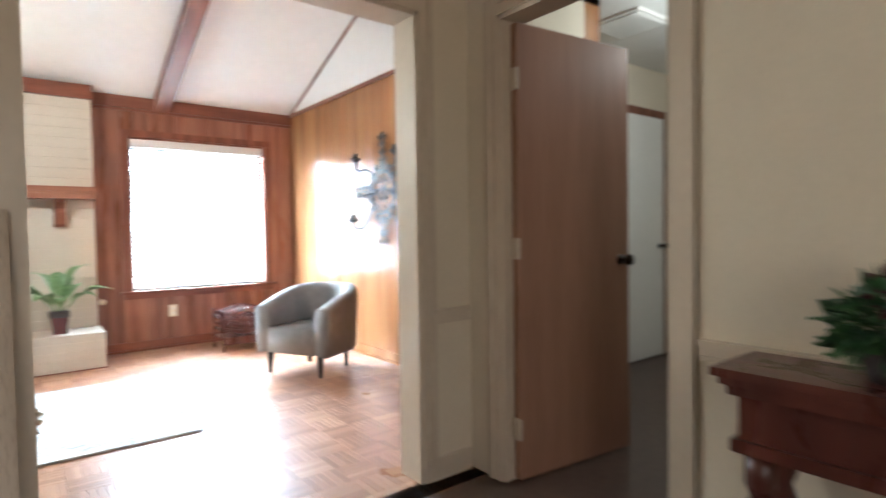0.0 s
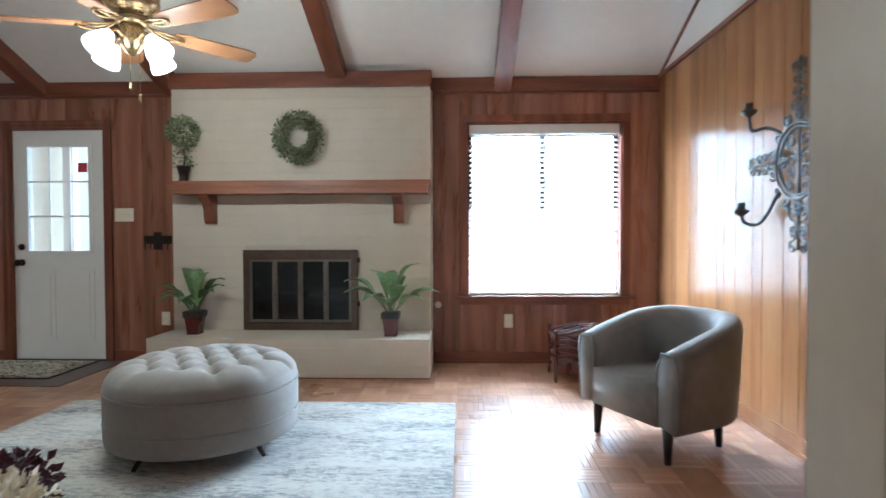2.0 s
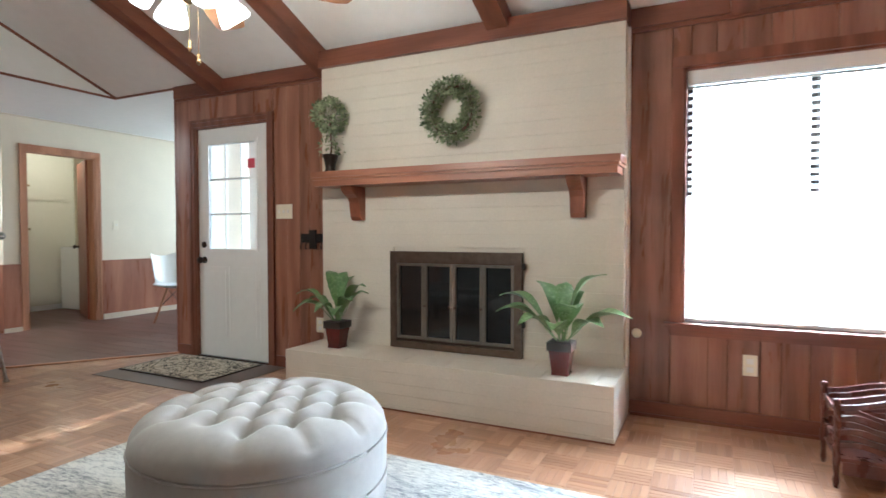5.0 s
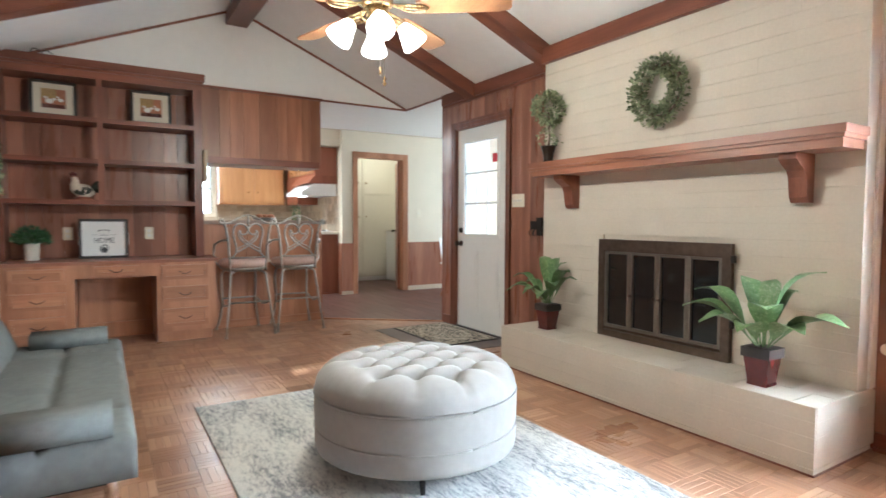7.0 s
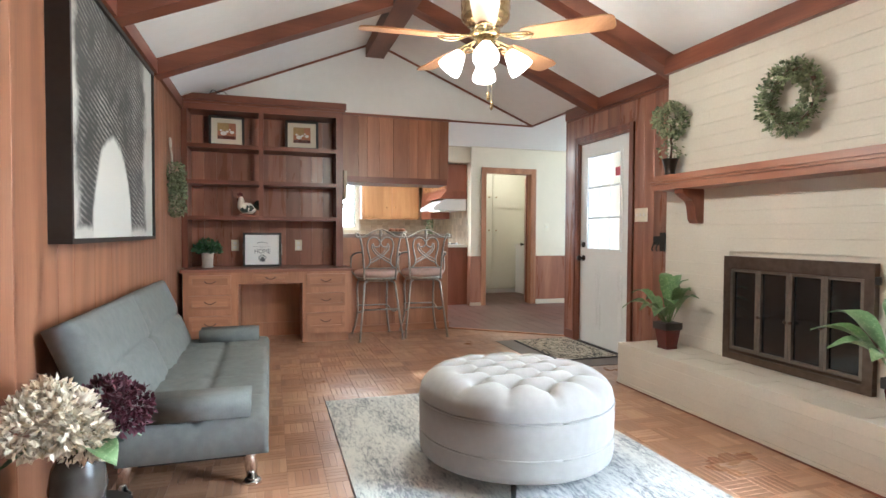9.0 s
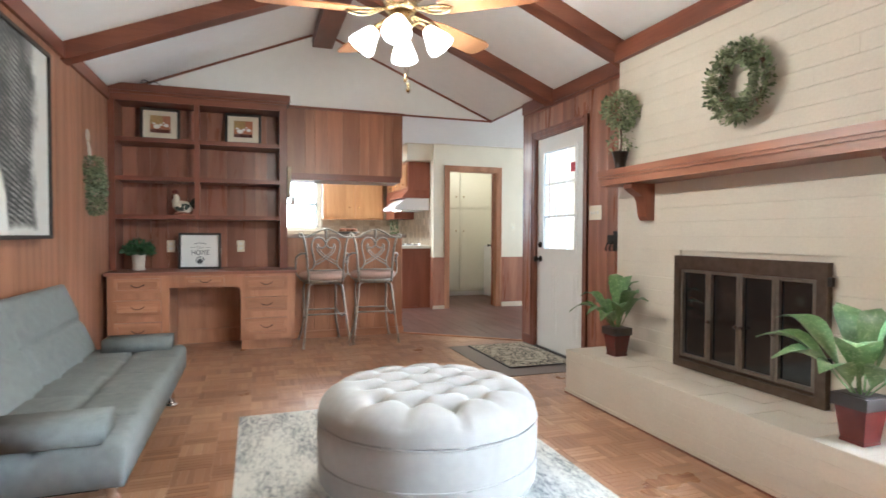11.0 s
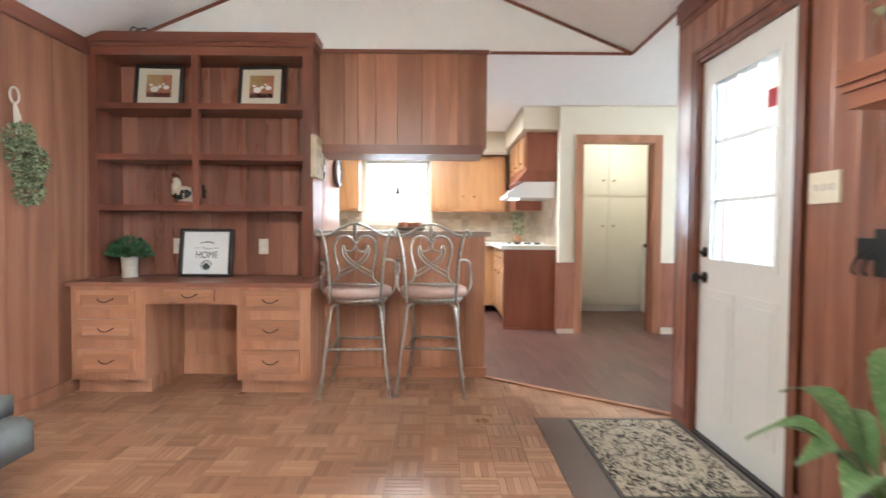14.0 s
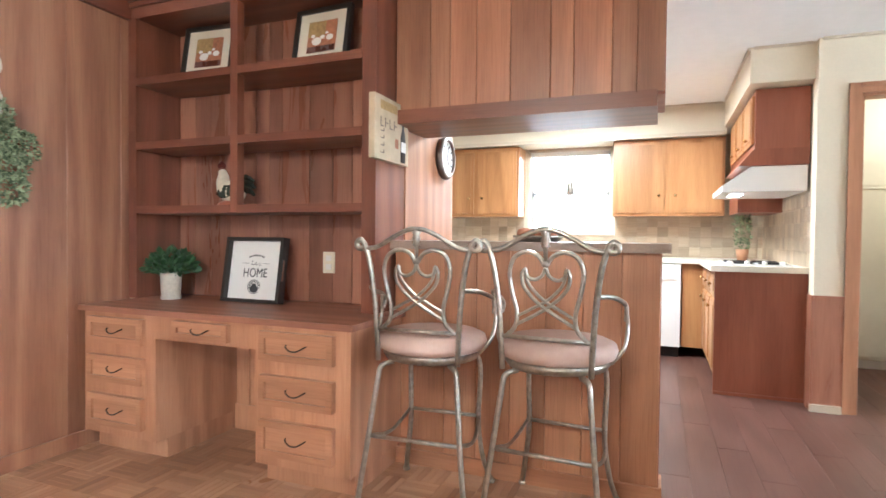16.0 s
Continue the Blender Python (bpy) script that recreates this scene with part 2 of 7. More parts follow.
def art_material():
    """Large charcoal picture: a pale arch under a dark hatched mass, pale to one side."""
    m, t, b = nodes_of("charcoal print")
    geo = t.nodes.new("ShaderNodeNewGeometry")
    n1 = add(t, "ShaderNodeTexNoise", Scale=5.0, Detail=6.0, Roughness=0.7)
    t.links.new(geo.outputs["Position"], n1.inputs["Vector"])
    mp = t.nodes.new("ShaderNodeMapping")
    mp.inputs["Location"].default_value = (1.25 / 0.36, 0, -1.05 / 0.52)
    mp.inputs["Scale"].default_value = (1 / 0.36, 0, 1 / 0.52)
    t.links.new(geo.outputs["Position"], mp.inputs["Vector"])
    ln = t.nodes.new("ShaderNodeVectorMath")
    ln.operation = "LENGTH"
    t.links.new(mp.outputs[0], ln.inputs[0])
    body = mixc(t, 0.16, ln.outputs["Value"], n1.outputs["Fac"])
    half = t.nodes.new("ShaderNodeMath")
    half.operation = "MULTIPLY"
    half.inputs[1].default_value = 0.36
    t.links.new(body, half.inputs[0])
    base = ramp(t, half.outputs[0], [(0.32, (0.58, 0.56, 0.52)), (0.345, (0.02, 0.02, 0.02)), (0.8, (0.05, 0.05, 0.05)), (0.97, (0.42, 0.4, 0.38))])
    h = add(t, "ShaderNodeTexWave", Scale=11.0, Distortion=2.5, Detail=2.0)
    h.bands_direction = "Z"
    mr = t.nodes.new("ShaderNodeMapping")
    mr.inputs["Rotation"].default_value = (0, radians(16), 0)
    t.links.new(geo.outputs["Position"], mr.inputs["Vector"])
    t.links.new(mr.outputs[0], h.inputs["Vector"])
    smear = ramp(t, n1.outputs["Fac"], [(0.4, (0.15, 0.15, 0.15)), (0.62, (1, 1, 1))])
    hatch = ramp(t, h.outputs["Fac"], [(0.5, (0.0, 0.0, 0.0)), (0.8, (0.34, 0.33, 0.31))])
    col = mixc(t, 1.0, base, mixc(t, 1.0, hatch, smear, "MULTIPLY"), "LIGHTEN")
    # bare paper along both sides and the foot, with a ragged edge
    sp = t.nodes.new("ShaderNodeSeparateXYZ")
    t.links.new(geo.outputs["Position"], sp.inputs[0])
    for axis, lo, hi in (("X", -1.72, -2.1), ("X", -0.86, -0.6), ("Z", 1.2, 1.08)):
        edge = t.nodes.new("ShaderNodeMapRange")
        edge.inputs["From Min"].default_value, edge.inputs["From Max"].default_value = lo, hi
        t.links.new(sp.outputs[axis], edge.inputs["Value"])
        rag = mixc(t, 0.5, edge.outputs[0], n1.outputs["Fac"])
        col = mixc(t, 1.0, col, ramp(t, rag, [(0.5, (0.0, 0.0, 0.0)), (0.66, (0.5, 0.48, 0.44))]), "LIGHTEN")
    t.links.new(col, b.inputs["Base Color"])
    b.inputs["Roughness"].default_value = 0.45
    return m


PANEL = wood("oak wall panelling", (0.18, 0.07, 0.042), (0.265, 0.111, 0.069), (0.35, 0.16, 0.102), "z", 0.26, 0.42)
PANEL_E = wood("honey wall panelling", (0.21, 0.09, 0.034), (0.29, 0.135, 0.055), (0.35, 0.18, 0.078), "z", 0.15, 0.3, spec=0.17)
PANEL_S = wood("tan wall panelling", (0.19, 0.076, 0.04), (0.29, 0.127, 0.069), (0.37, 0.178, 0.1), "z", 0.32, 0.2)
PANEL_B = wood("bar panelling", (0.235, 0.095, 0.05), (0.35, 0.15, 0.081), (0.46, 0.22, 0.122), "z", 0.32, 0.5)
TRIM = wood("stained trim along x", (0.11, 0.034, 0.02), (0.175, 0.057, 0.033), (0.24, 0.088, 0.05), "x", 0.35, 0.15)
TRIM_Y = wood("stained trim along y", (0.12, 0.038, 0.022), (0.19, 0.064, 0.036), (0.26, 0.096, 0.055), "y", 0.32, 0.15)
TRIM_Z = wood("stained trim upright", (0.12, 0.038, 0.022), (0.19, 0.064, 0.036), (0.26, 0.096, 0.055), "z", 0.32, 0.15)
MANTEL = wood("mantel oak", (0.19, 0.072, 0.04), (0.29, 0.12, 0.07), (0.38, 0.175, 0.105), "x", 0.35, 0.1)
DESK = wood("desk oak upright", (0.29, 0.13, 0.067), (0.41, 0.195, 0.105), (0.51, 0.265, 0.15), "z", 0.38, 0.15)
DESK_Y = wood("desk oak across", (0.3, 0.135, 0.069), (0.42, 0.2, 0.108), (0.52, 0.27, 0.152), "y", 0.38, 0.12)
DESKTOP = wood("desk top oak", (0.2, 0.078, 0.047), (0.29, 0.12, 0.073), (0.37, 0.165, 0.103), "y", 0.4, 0.1)
CAB = wood("kitchen maple", (0.3, 0.135, 0.05), (0.43, 0.21, 0.085), (0.53, 0.29, 0.125), "z", 0.35, 0.2)
BLADE = wood("fan blade oak", (0.2, 0.085, 0.04), (0.33, 0.16, 0.075), (0.44, 0.24, 0.12), "x", 0.3, 0.1)
PLANKF = wood("dark floor plank", (0.075, 0.033, 0.025), (0.108, 0.05, 0.039), (0.135, 0.067, 0.053), "x", 0.36, 0.18, spec=0.4)
BRACKET = wood("mahogany", (0.05, 0.015, 0.011), (0.085, 0.026, 0.018), (0.13, 0.04, 0.028), "z", 0.25, 0.1)
DARKWOOD = BRACKET
PARQUET = parquet_material()
RUG = rug_material()
CEIL = plain("textured ceiling paint", (0.87, 0.87, 0.85), 0.9, 0, 160, 0.03, 0.5, 0.003)
CREAM = plain("cream wallpaper", (0.72, 0.65, 0.52), 0.75, 0, 60, 0.04, 0.15)
CASING = plain("cream gloss trim", (0.62, 0.54, 0.43), 0.35, 0, 25, 0.05, 0.08)
BRICK = plain("painted brick", (0.575, 0.515, 0.43), 0.55, 0, 70, 0.06, 0.35, 0.003)
WHITE = plain("white paint", (0.78, 0.77, 0.74), 0.4, 0, 20, 0.03, 0.05)
ENAMEL = plain("white enamel", (0.8, 0.8, 0.8), 0.18, 0, 20, 0.02, 0.0)
BLIND = plain("blind slats", (0.8, 0.8, 0.79), 0.5, 0, 20, 0.02, 0.0)
IVORY = plain("ivory plastic", (0.76, 0.7, 0.56), 0.35, 0, 10, 0.03, 0.0)
BLACK = plain("black iron", (0.018, 0.016, 0.015), 0.42, 0.4, 80, 0.3, 0.2)
BRONZE = plain("oil rubbed bronze", (0.03, 0.022, 0.018), 0.35, 0.8, 60, 0.3, 0.1)
SMOKE = plain("smoked firebox glass", (0.012, 0.012, 0.012), 0.06, 0, 20, 0.2, 0.0)
DOORBRASS = plain("tarnished door brass", (0.23, 0.2, 0.17), 0.36, 0.75, 30, 0.2, 0.06)
ANTIQUE = plain("antique brass frame", (0.135, 0.1, 0.08), 0.36, 0.85, 30, 0.3, 0.08)
BRASS = plain("polished brass", (0.44, 0.32, 0.17), 0.27, 1.0, 20, 0.1, 0.0)
PEWTER = plain("brushed pewter tube", (0.41, 0.39, 0.345), 0.29, 0.95, 45, 0.45, 0.15)
CHROME = plain("chrome", (0.8, 0.8, 0.8), 0.08, 1.0, 20, 0.02, 0.0)
VELVET = plain("grey velvet", (0.29, 0.272, 0.255), 0.85, 0, 24, 0.1, 0.15, 0.002, 0.25)
CHAIRV = plain("steel grey velvet", (0.2, 0.19, 0.185), 0.8, 0, 14, 0.2, 0.15, 0.002, 0.25)
SOFA = plain("slate grey linen", (0.137, 0.141, 0.131), 0.9, 0, 350, 0.18, 0.5, 0.001)
SEATPAD = plain("dusty pink suede", (0.5, 0.35, 0.29), 0.7, 0, 20, 0.12, 0.15)
MATTEBLACK = plain("ebonised wood", (0.02, 0.016, 0.014), 0.4, 0, 40, 0.2, 0.05)
POTRED = plain("oxblood pot", (0.1, 0.018, 0.016), 0.25, 0, 30, 0.2, 0.1)
POTDARK = plain("dark pot rim", (0.035, 0.026, 0.024), 0.45, 0, 30, 0.2, 0.1)
STONEWARE = plain("whitewashed pot", (0.55, 0.5, 0.42), 0.8, 0, 60, 0.2, 0.6, 0.004)
LEAF = leafy("calla leaf", (0.07, 0.14, 0.05), (0.21, 0.34, 0.14), 0.35, (0.42, 0.5, 0.3))
LEAF_DK = leafy("deep leaf", (0.02, 0.06, 0.025), (0.06, 0.14, 0.05))
SAGE = leafy("boxwood sprig", (0.065, 0.09, 0.04), (0.31, 0.35, 0.2), 0.6)
FERN = leafy("fern leaf", (0.045, 0.1, 0.035), (0.15, 0.25, 0.09), 0.4, (0.28, 0.36, 0.18))
PETAL = leafy("hydrangea petal", (0.72, 0.61, 0.44), (0.83, 0.76, 0.62), 0.7)
PETAL_DK = leafy("plum petal", (0.05, 0.01, 0.02), (0.13, 0.03, 0.05), 0.7)
TILE = plain("tan backsplash tile", (0.45, 0.36, 0.26), 0.4, 0, 9, 0.25, 0.1)
TILES = wood("travertine tile", (0.36, 0.28, 0.2), (0.45, 0.36, 0.26), (0.53, 0.44, 0.33), "y", 0.4, 0.35)
COUNTER = plain("cream laminate", (0.72, 0.68, 0.6), 0.3, 0, 90, 0.04, 0.02)
BARTOP = plain("bar laminate", (0.27, 0.2, 0.16), 0.3, 0, 120, 0.15, 0.02)
REDPANEL = wood("stained end panel", (0.2, 0.06, 0.033), (0.28, 0.09, 0.05), (0.34, 0.12, 0.068), "z", 0.35, 0.12)
SHADE = glow("lit frosted shade", (1.0, 0.93, 0.8), 7.0)
PANE = glass("clear pane")
# emission in place of the overexposed outdoors
OUT = glow("glowing outdoor sheet", (0.93, 0.97, 1.0), 9.0)
PAPER = plain("white print", (0.78, 0.77, 0.74), 0.6, 0, 20, 0.02, 0.0)
INK = plain("ink", (0.05, 0.05, 0.055), 0.7, 0, 20, 0.1, 0.0)
MATBOARD = plain("cream mount", (0.68, 0.62, 0.5), 0.7, 0, 20, 0.03, 0.0)
PICRED = plain("rust print", (0.36, 0.14, 0.07), 0.6, 0, 45, 0.5, 0.0)
PICGOLD = plain("ochre print", (0.4, 0.26, 0.1), 0.6, 0, 60, 0.4, 0.0)
SLATE = plain("dark floor inlay", (0.1, 0.068, 0.058), 0.4, 0, 40, 0.2, 0.1)
HALLF = plain("dark hall floor", (0.07, 0.045, 0.035), 0.4, 0, 20, 0.3, 0.1)
BIRCH = wood("birch slab door", (0.3, 0.165, 0.112), (0.325, 0.18, 0.122), (0.35, 0.196, 0.134), "z", 0.35, 0.1)
PUTTY = plain("putty paint", (0.62, 0.59, 0.5), 0.45, 0, 20, 0.03, 0.03)
GROUND = plain("lawn", (0.07, 0.1, 0.04), 0.95, 0, 3, 0.4, 0.5, 0.02)
CONCRETE = plain("porch concrete", (0.4, 0.39, 0.37), 0.85, 0, 20, 0.15, 0.3)
BOARD = wood("pale sign board", (0.5, 0.42, 0.33), (0.6, 0.52, 0.42), (0.68, 0.6, 0.5), "z", 0.7, 0.1)
RED = plain("red sticker", (0.5, 0.02, 0.04), 0.5, 0, 20, 0.05, 0.0)
PLASTICW = plain("white shell plastic", (0.78, 0.78, 0.78), 0.35, 0, 20, 0.02, 0.0)
# ---------------------------------------------------------------- mesh helpers
def put(name, bm, mat, parent=None, smooth=False, bevel=0.0, seg=2):
    """Turn a bmesh into an object; bevel rounds the sharp edges."""
    if bevel:
        bmesh.ops.bevel(bm, geom=[e for e in bm.edges if e.is_manifold and e.calc_face_angle(0) > 0.6], offset=bevel, segments=seg, affect="EDGES", profile=0.6, clamp_overlap=True)
    bmesh.ops.recalc_face_normals(bm, faces=bm.faces)
    me = bpy.data.meshes.new(name)
    for f in bm.faces:
        f.smooth = smooth
    bm.to_mesh(me)
    bm.free()
    me.materials.append(mat)
    ob = new(name, me)
    if parent:
        ob.parent = parent
    return ob


def bx(bm, x0, x1, y0, y1, z0, z1):
    vs = [bm.verts.new((x, y, z)) for z in (z0, z1) for y in (y0, y1) for x in (x0, x1)]
    for q in ((0, 2, 3, 1), (4, 5, 7, 6), (0, 1, 5, 4), (2, 6, 7, 3), (0, 4, 6, 2), (1, 3, 7, 5)):
        bm.faces.new([vs[k] for k in q])
    return vs


def boxes(name, mat, parent, rows, bevel=0.0, seg=2, smooth=False):
    bm = bmesh.new()
    for r in rows:
        bx(bm, *r)
    return put(name, bm, mat, parent, smooth, bevel, seg)


def lathe(bm, prof, cx=0, cy=0, n=24, squash=1.0):
    """Turn a profile of (radius, height) about a vertical axis."""
    rings = []
    for r, z in prof:
        rings.append([bm.verts.new((cx + r * math.cos(2 * math.pi * k / n), cy + squash * r * math.sin(2 * math.pi * k / n), z)) for k in range(n)])
    for a, b in zip(rings, rings[1:]):
        for k in range(n):
            bm.faces.new((a[k], a[(k + 1) % n], b[(k + 1) % n], b[k]))
    bm.faces.new(rings[0][::-1])
    bm.faces.new(rings[-1])


def tube(bm, pts, r, n=8, r2=None):
    """A round bar along points, tapering from r to r2."""
    pts = [Vector(p) for p in pts]
    r2 = r if r2 is None else r2
    rings, side = [], None
    for k, p in enumerate(pts):
        d = (pts[min(k + 1, len(pts) - 1)] - pts[max(k - 1, 0)]).normalized()
        if side is None:
            side = d.orthogonal().normalized()
        side = (side - d * side.dot(d)).normalized()
        up = d.cross(side)
        rad = r + (r2 - r) * k / max(1, len(pts) - 1)
        rings.append([bm.verts.new(p + rad * (math.cos(2 * math.pi * j / n) * side + math.sin(2 * math.pi * j / n) * up)) for j in range(n)])
    for a, b in zip(rings, rings[1:]):
        for j in range(n):
            bm.faces.new((a[j], a[(j + 1) % n], b[(j + 1) % n], b[j]))
    bm.faces.new(rings[0][::-1])
    bm.faces.new(rings[-1])


def spline(ctrl, n=6):
    """A smooth line through control points."""
    c = [Vector(p) for p in ctrl]
    c = [2 * c[0] - c[1], *c, 2 * c[-1] - c[-2]]
    out = []
    for k in range(1, len(c) - 2):
        for j in range(n):
            s = j / n
            a, b, d, e = c[k - 1], c[k], c[k + 1], c[k + 2]
            out.append(0.5 * (2 * b + (d - a) * s + (2 * a - 5 * b + 4 * d - e) * s * s + (3 * b - a - 3 * d + e) * s ** 3))
    return out + [c[-2]]


def spiral(cx, cz, r0, r1, a0, a1, n=14):
    """Scroll in a plane: (u, z) pairs."""
    return [(cx + (r0 + (r1 - r0) * k / n) * math.cos(a0 + (a1 - a0) * k / n), cz + (r0 + (r1 - r0) * k / n) * math.sin(a0 + (a1 - a0) * k / n)) for k in range(n + 1)]


def moved(bm, m, start=0):
    bm.verts.ensure_lookup_table()
    bmesh.ops.transform(bm, matrix=m, verts=bm.verts[start:])


def empty(name, m=None):
    ob = new(name)
    ob.empty_display_size = 0.1
    if m is not None:
        ob.matrix_world = m
    return ob


def writing(name, text, size, m, mat, parent):
    """Letters as a mesh, in the built-in font."""
    cu = bpy.data.curves.new(name, "FONT")
    cu.body, cu.size, cu.align_x, cu.align_y, cu.extrude = text, size, "CENTER", "CENTER", 0.0006
    tmp = new(name, cu)
    me = bpy.data.meshes.new_from_object(tmp.evaluated_get(bpy.context.evaluated_depsgraph_get()))
    bpy.data.objects.remove(tmp)
    me.materials.clear()
    me.materials.append(mat)
    ob = new(name, me)
    ob.parent = parent
    ob.matrix_basis = m
    return ob


def structure(ob, label, category=""):
    return tagged(ob, label, category, kind="structure")


# ---------------------------------------------------------------- the shell
N, S, E, W = 5.92, 2.07, 2.5, -4.14     # inner faces of the room's walls
EAVE, RIDGE_Y, RIDGE_Z = 2.40, 4.0, 3.19
SLOPE = (RIDGE_Z - EAVE) / (N - RIDGE_Y)


def roof_z(y):
    return RIDGE_Z - SLOPE * abs(y - RIDGE_Y)


P = 0.014     # thickness of the panelling
structure(boxes("floor", PARQUET, None, [(-4.2, 2.66, 1.93, 6.08, -0.2, -0.006)]), "worn oak finger-block parquet floor", "floor")
bm = bmesh.new()
vs = [bm.verts.new((x, y, z)) for z in (-0.2, 0.001) for x, y in ((-8.1, 1.9), (W - 0.12, 1.9), (W - 0.12, 4.86), (-3.32, 5.95), (-3.3, 10.1), (-8.1, 10.1))]
bm.faces.new(vs[:6][::-1])
bm.faces.new(vs[6:])
for k in range(6):
    bm.faces.new((vs[k], vs[(k + 1) % 6], vs[6 + (k + 1) % 6], vs[6 + k]))
kfloor = structure(put("kitchen_floor", bm, PLANKF), "dark brown wood-look plank kitchen floor", "floor")
structure(boxes("hall_floor", HALLF, None, [(-2.2, 5.1, -2.6, 1.93, -0.2, 0.0), (2.66, 5.1, 1.93, 2.75, -0.2, 0.0)]), "dark brown hall floor", "floor")

# ceilings
bm = bmesh.new()
for xa, xb, y0, y1 in ((W - 0.15, E + 0.15, S - 0.15, RIDGE_Y), (W - 0.15, -3.3, RIDGE_Y, N), (-3.3, E + 0.15, RIDGE_Y, N + 0.15)):
    a = [bm.verts.new((x, y, roof_z(y) + dz)) for dz in (0, 0.12) for x, y in ((xa, y0), (xb, y0), (xb, y1), (xa, y1))]
    for q in ((3, 2, 1, 0), (4, 5, 6, 7), (0, 1, 5, 4), (1, 2, 6, 5), (2, 3, 7, 6), (3, 0, 4, 7)):
        bm.faces.new([a[k] for k in q])
structure(put("ceiling", bm, CEIL), "white textured vaulted ceiling between stained beams", "ceiling")
structure(boxes("kitchen_ceiling", CEIL, None, [(-8.1, W - 0.15, 1.9, 10.1, 2.40, 2.55), (W - 0.15, -3.16, N, 10.1, 2.40, 2.55)]), "flat white kitchen ceiling", "ceiling")
structure(boxes("hall_ceiling", CEIL, None, [(-2.2, 5.1, -2.6, 1.9, 2.42, 2.55), (2.66, 5.1, 1.9, 2.75, 2.42, 2.55)]), "flat white hall ceiling", "ceiling")


def holed(rows, axis, a0, a1, t0, t1, z0, z1, holes):
    """Boxes of a wall along an axis, from a0 to a1, with holes (b0, b1, h0, h1)."""
    def row(b0, b1, h0, h1):
        rows.append((b0, b1, t0, t1, h0, h1) if axis == "x" else (t0, t1, b0, b1, h0, h1))
    at = a0
    for b0, b1, h0, h1 in sorted(holes):
        row(at, b0, z0, z1)
        if h0 > z0:
            row(b0, b1, z0, h0)
        if h1 < z1:
            row(b0, b1, h1, z1)
        at = b1
    row(at, a1, z0, z1)
    return rows


WIN = (0.90, 2.20, 0.57, 2.03)
DOOR = (-3.07, -2.22, 0.0, 2.02)
wall_n = structure(boxes("wall_north", PANEL, None, holed([], "x", -3.30, E + 0.15, N + P, N + 0.15, 0, EAVE, [WIN, DOOR])), "wall of stained vertical oak panelling", "wall")
bm = bmesh.new()
bx(bm, E + P, E + 0.15, 1.92, N + 0.15, 0, EAVE + 0.02)
wall_e = structure(put("wall_east", bm, PANEL_E), "wall of honey-coloured glossy vertical panelling", "wall")
OPEN = (0.025, 1.385, 0.0, 2.02)
wall_s = structure(boxes("wall_south", CREAM, None, holed([], "x", -4.3, E + P, 1.92, S - P, 0, EAVE + 0.02, [OPEN])), "wall with panelling on one side, cream on the other", "wall")


def gable(name, x0, x1):
    bm = bmesh.new()
    a = [bm.verts.new((x, y, z)) for x in (x0, x1) for y, z in ((S + 0.001, EAVE - 0.015), (N - 0.001, EAVE - 0.015), (N - 0.001, EAVE + 0.03), (RIDGE_Y, RIDGE_Z + 0.03), (S + 0.001, EAVE + 0.03))]
    bm.faces.new(a[:5])
    bm.faces.new(a[5:][::-1])
    for k in range(5):
        bm.faces.new((a[k], a[(k + 1) % 5], a[5 + (k + 1) % 5], a[5 + k]))
    return structure(put(name, bm, CEIL), "white textured gable wall under the vault", "wall")


gable("gable_east", E + 0.004, E + 0.15)
gable("gable_west", W - 0.15, W)
structure(boxes("wall_west", PANEL, None, [(-4.42, -4.26, 1.92, 3.62, 0, 2.37)]), "panelled partition behind the bookcase", "wall")
# kitchen and dining shell
KX = -5.88
structure(boxes("wall_kitchen_west", TILE, None, holed([], "y", 1.9, 5.8, -8.05, -7.9, 0, 2.42, [(3.46, 4.36, 1.19, 2.08)])), "kitchen end wall with a tan tile backsplash", "wall")
structure(boxes("wall_kitchen_south", CREAM, None, [(-7.9, -4.42, 1.9, 2.05, 0, 2.42)]), "plain cream kitchen wall", "wall")
structure(boxes("wall_kitchen_stove", CREAM, None, [(-7.9, KX - 0.12, 5.8, 5.92, 0, 2.42)]), "cream kitchen wall behind the hood", "wall")
KD = (6.01, 6.79, 0.0, 2.03)
wall_k = structure(boxes("wall_dining", CREAM, None, holed([], "y", 5.78, 10.0, KX - 0.12, KX, 0, 2.42, [KD])), "cream wall above a stained wainscot", "wall")
structure(boxes("wall_dining_north", CREAM, None, holed([], "x", -8.05, -3.15, 9.95, 10.1, 0, 2.42, [(-5.5, -3.7, 0.9, 2.1)])), "plain cream dining wall", "wall")
structure(boxes("wall_dining_east", CREAM, None, [(-3.30, -3.16, N + 0.15, 9.95, 0, 2.42)]), "plain cream dining wall", "wall")
structure(boxes("wall_utility", CREAM, None, [(-8.05, -7.9, 5.92, 9.95, 0, 2.42), (-7.9, KX - 0.12, 8.0, 8.1, 0, 2.42)]), "plain utility room wall", "wall")
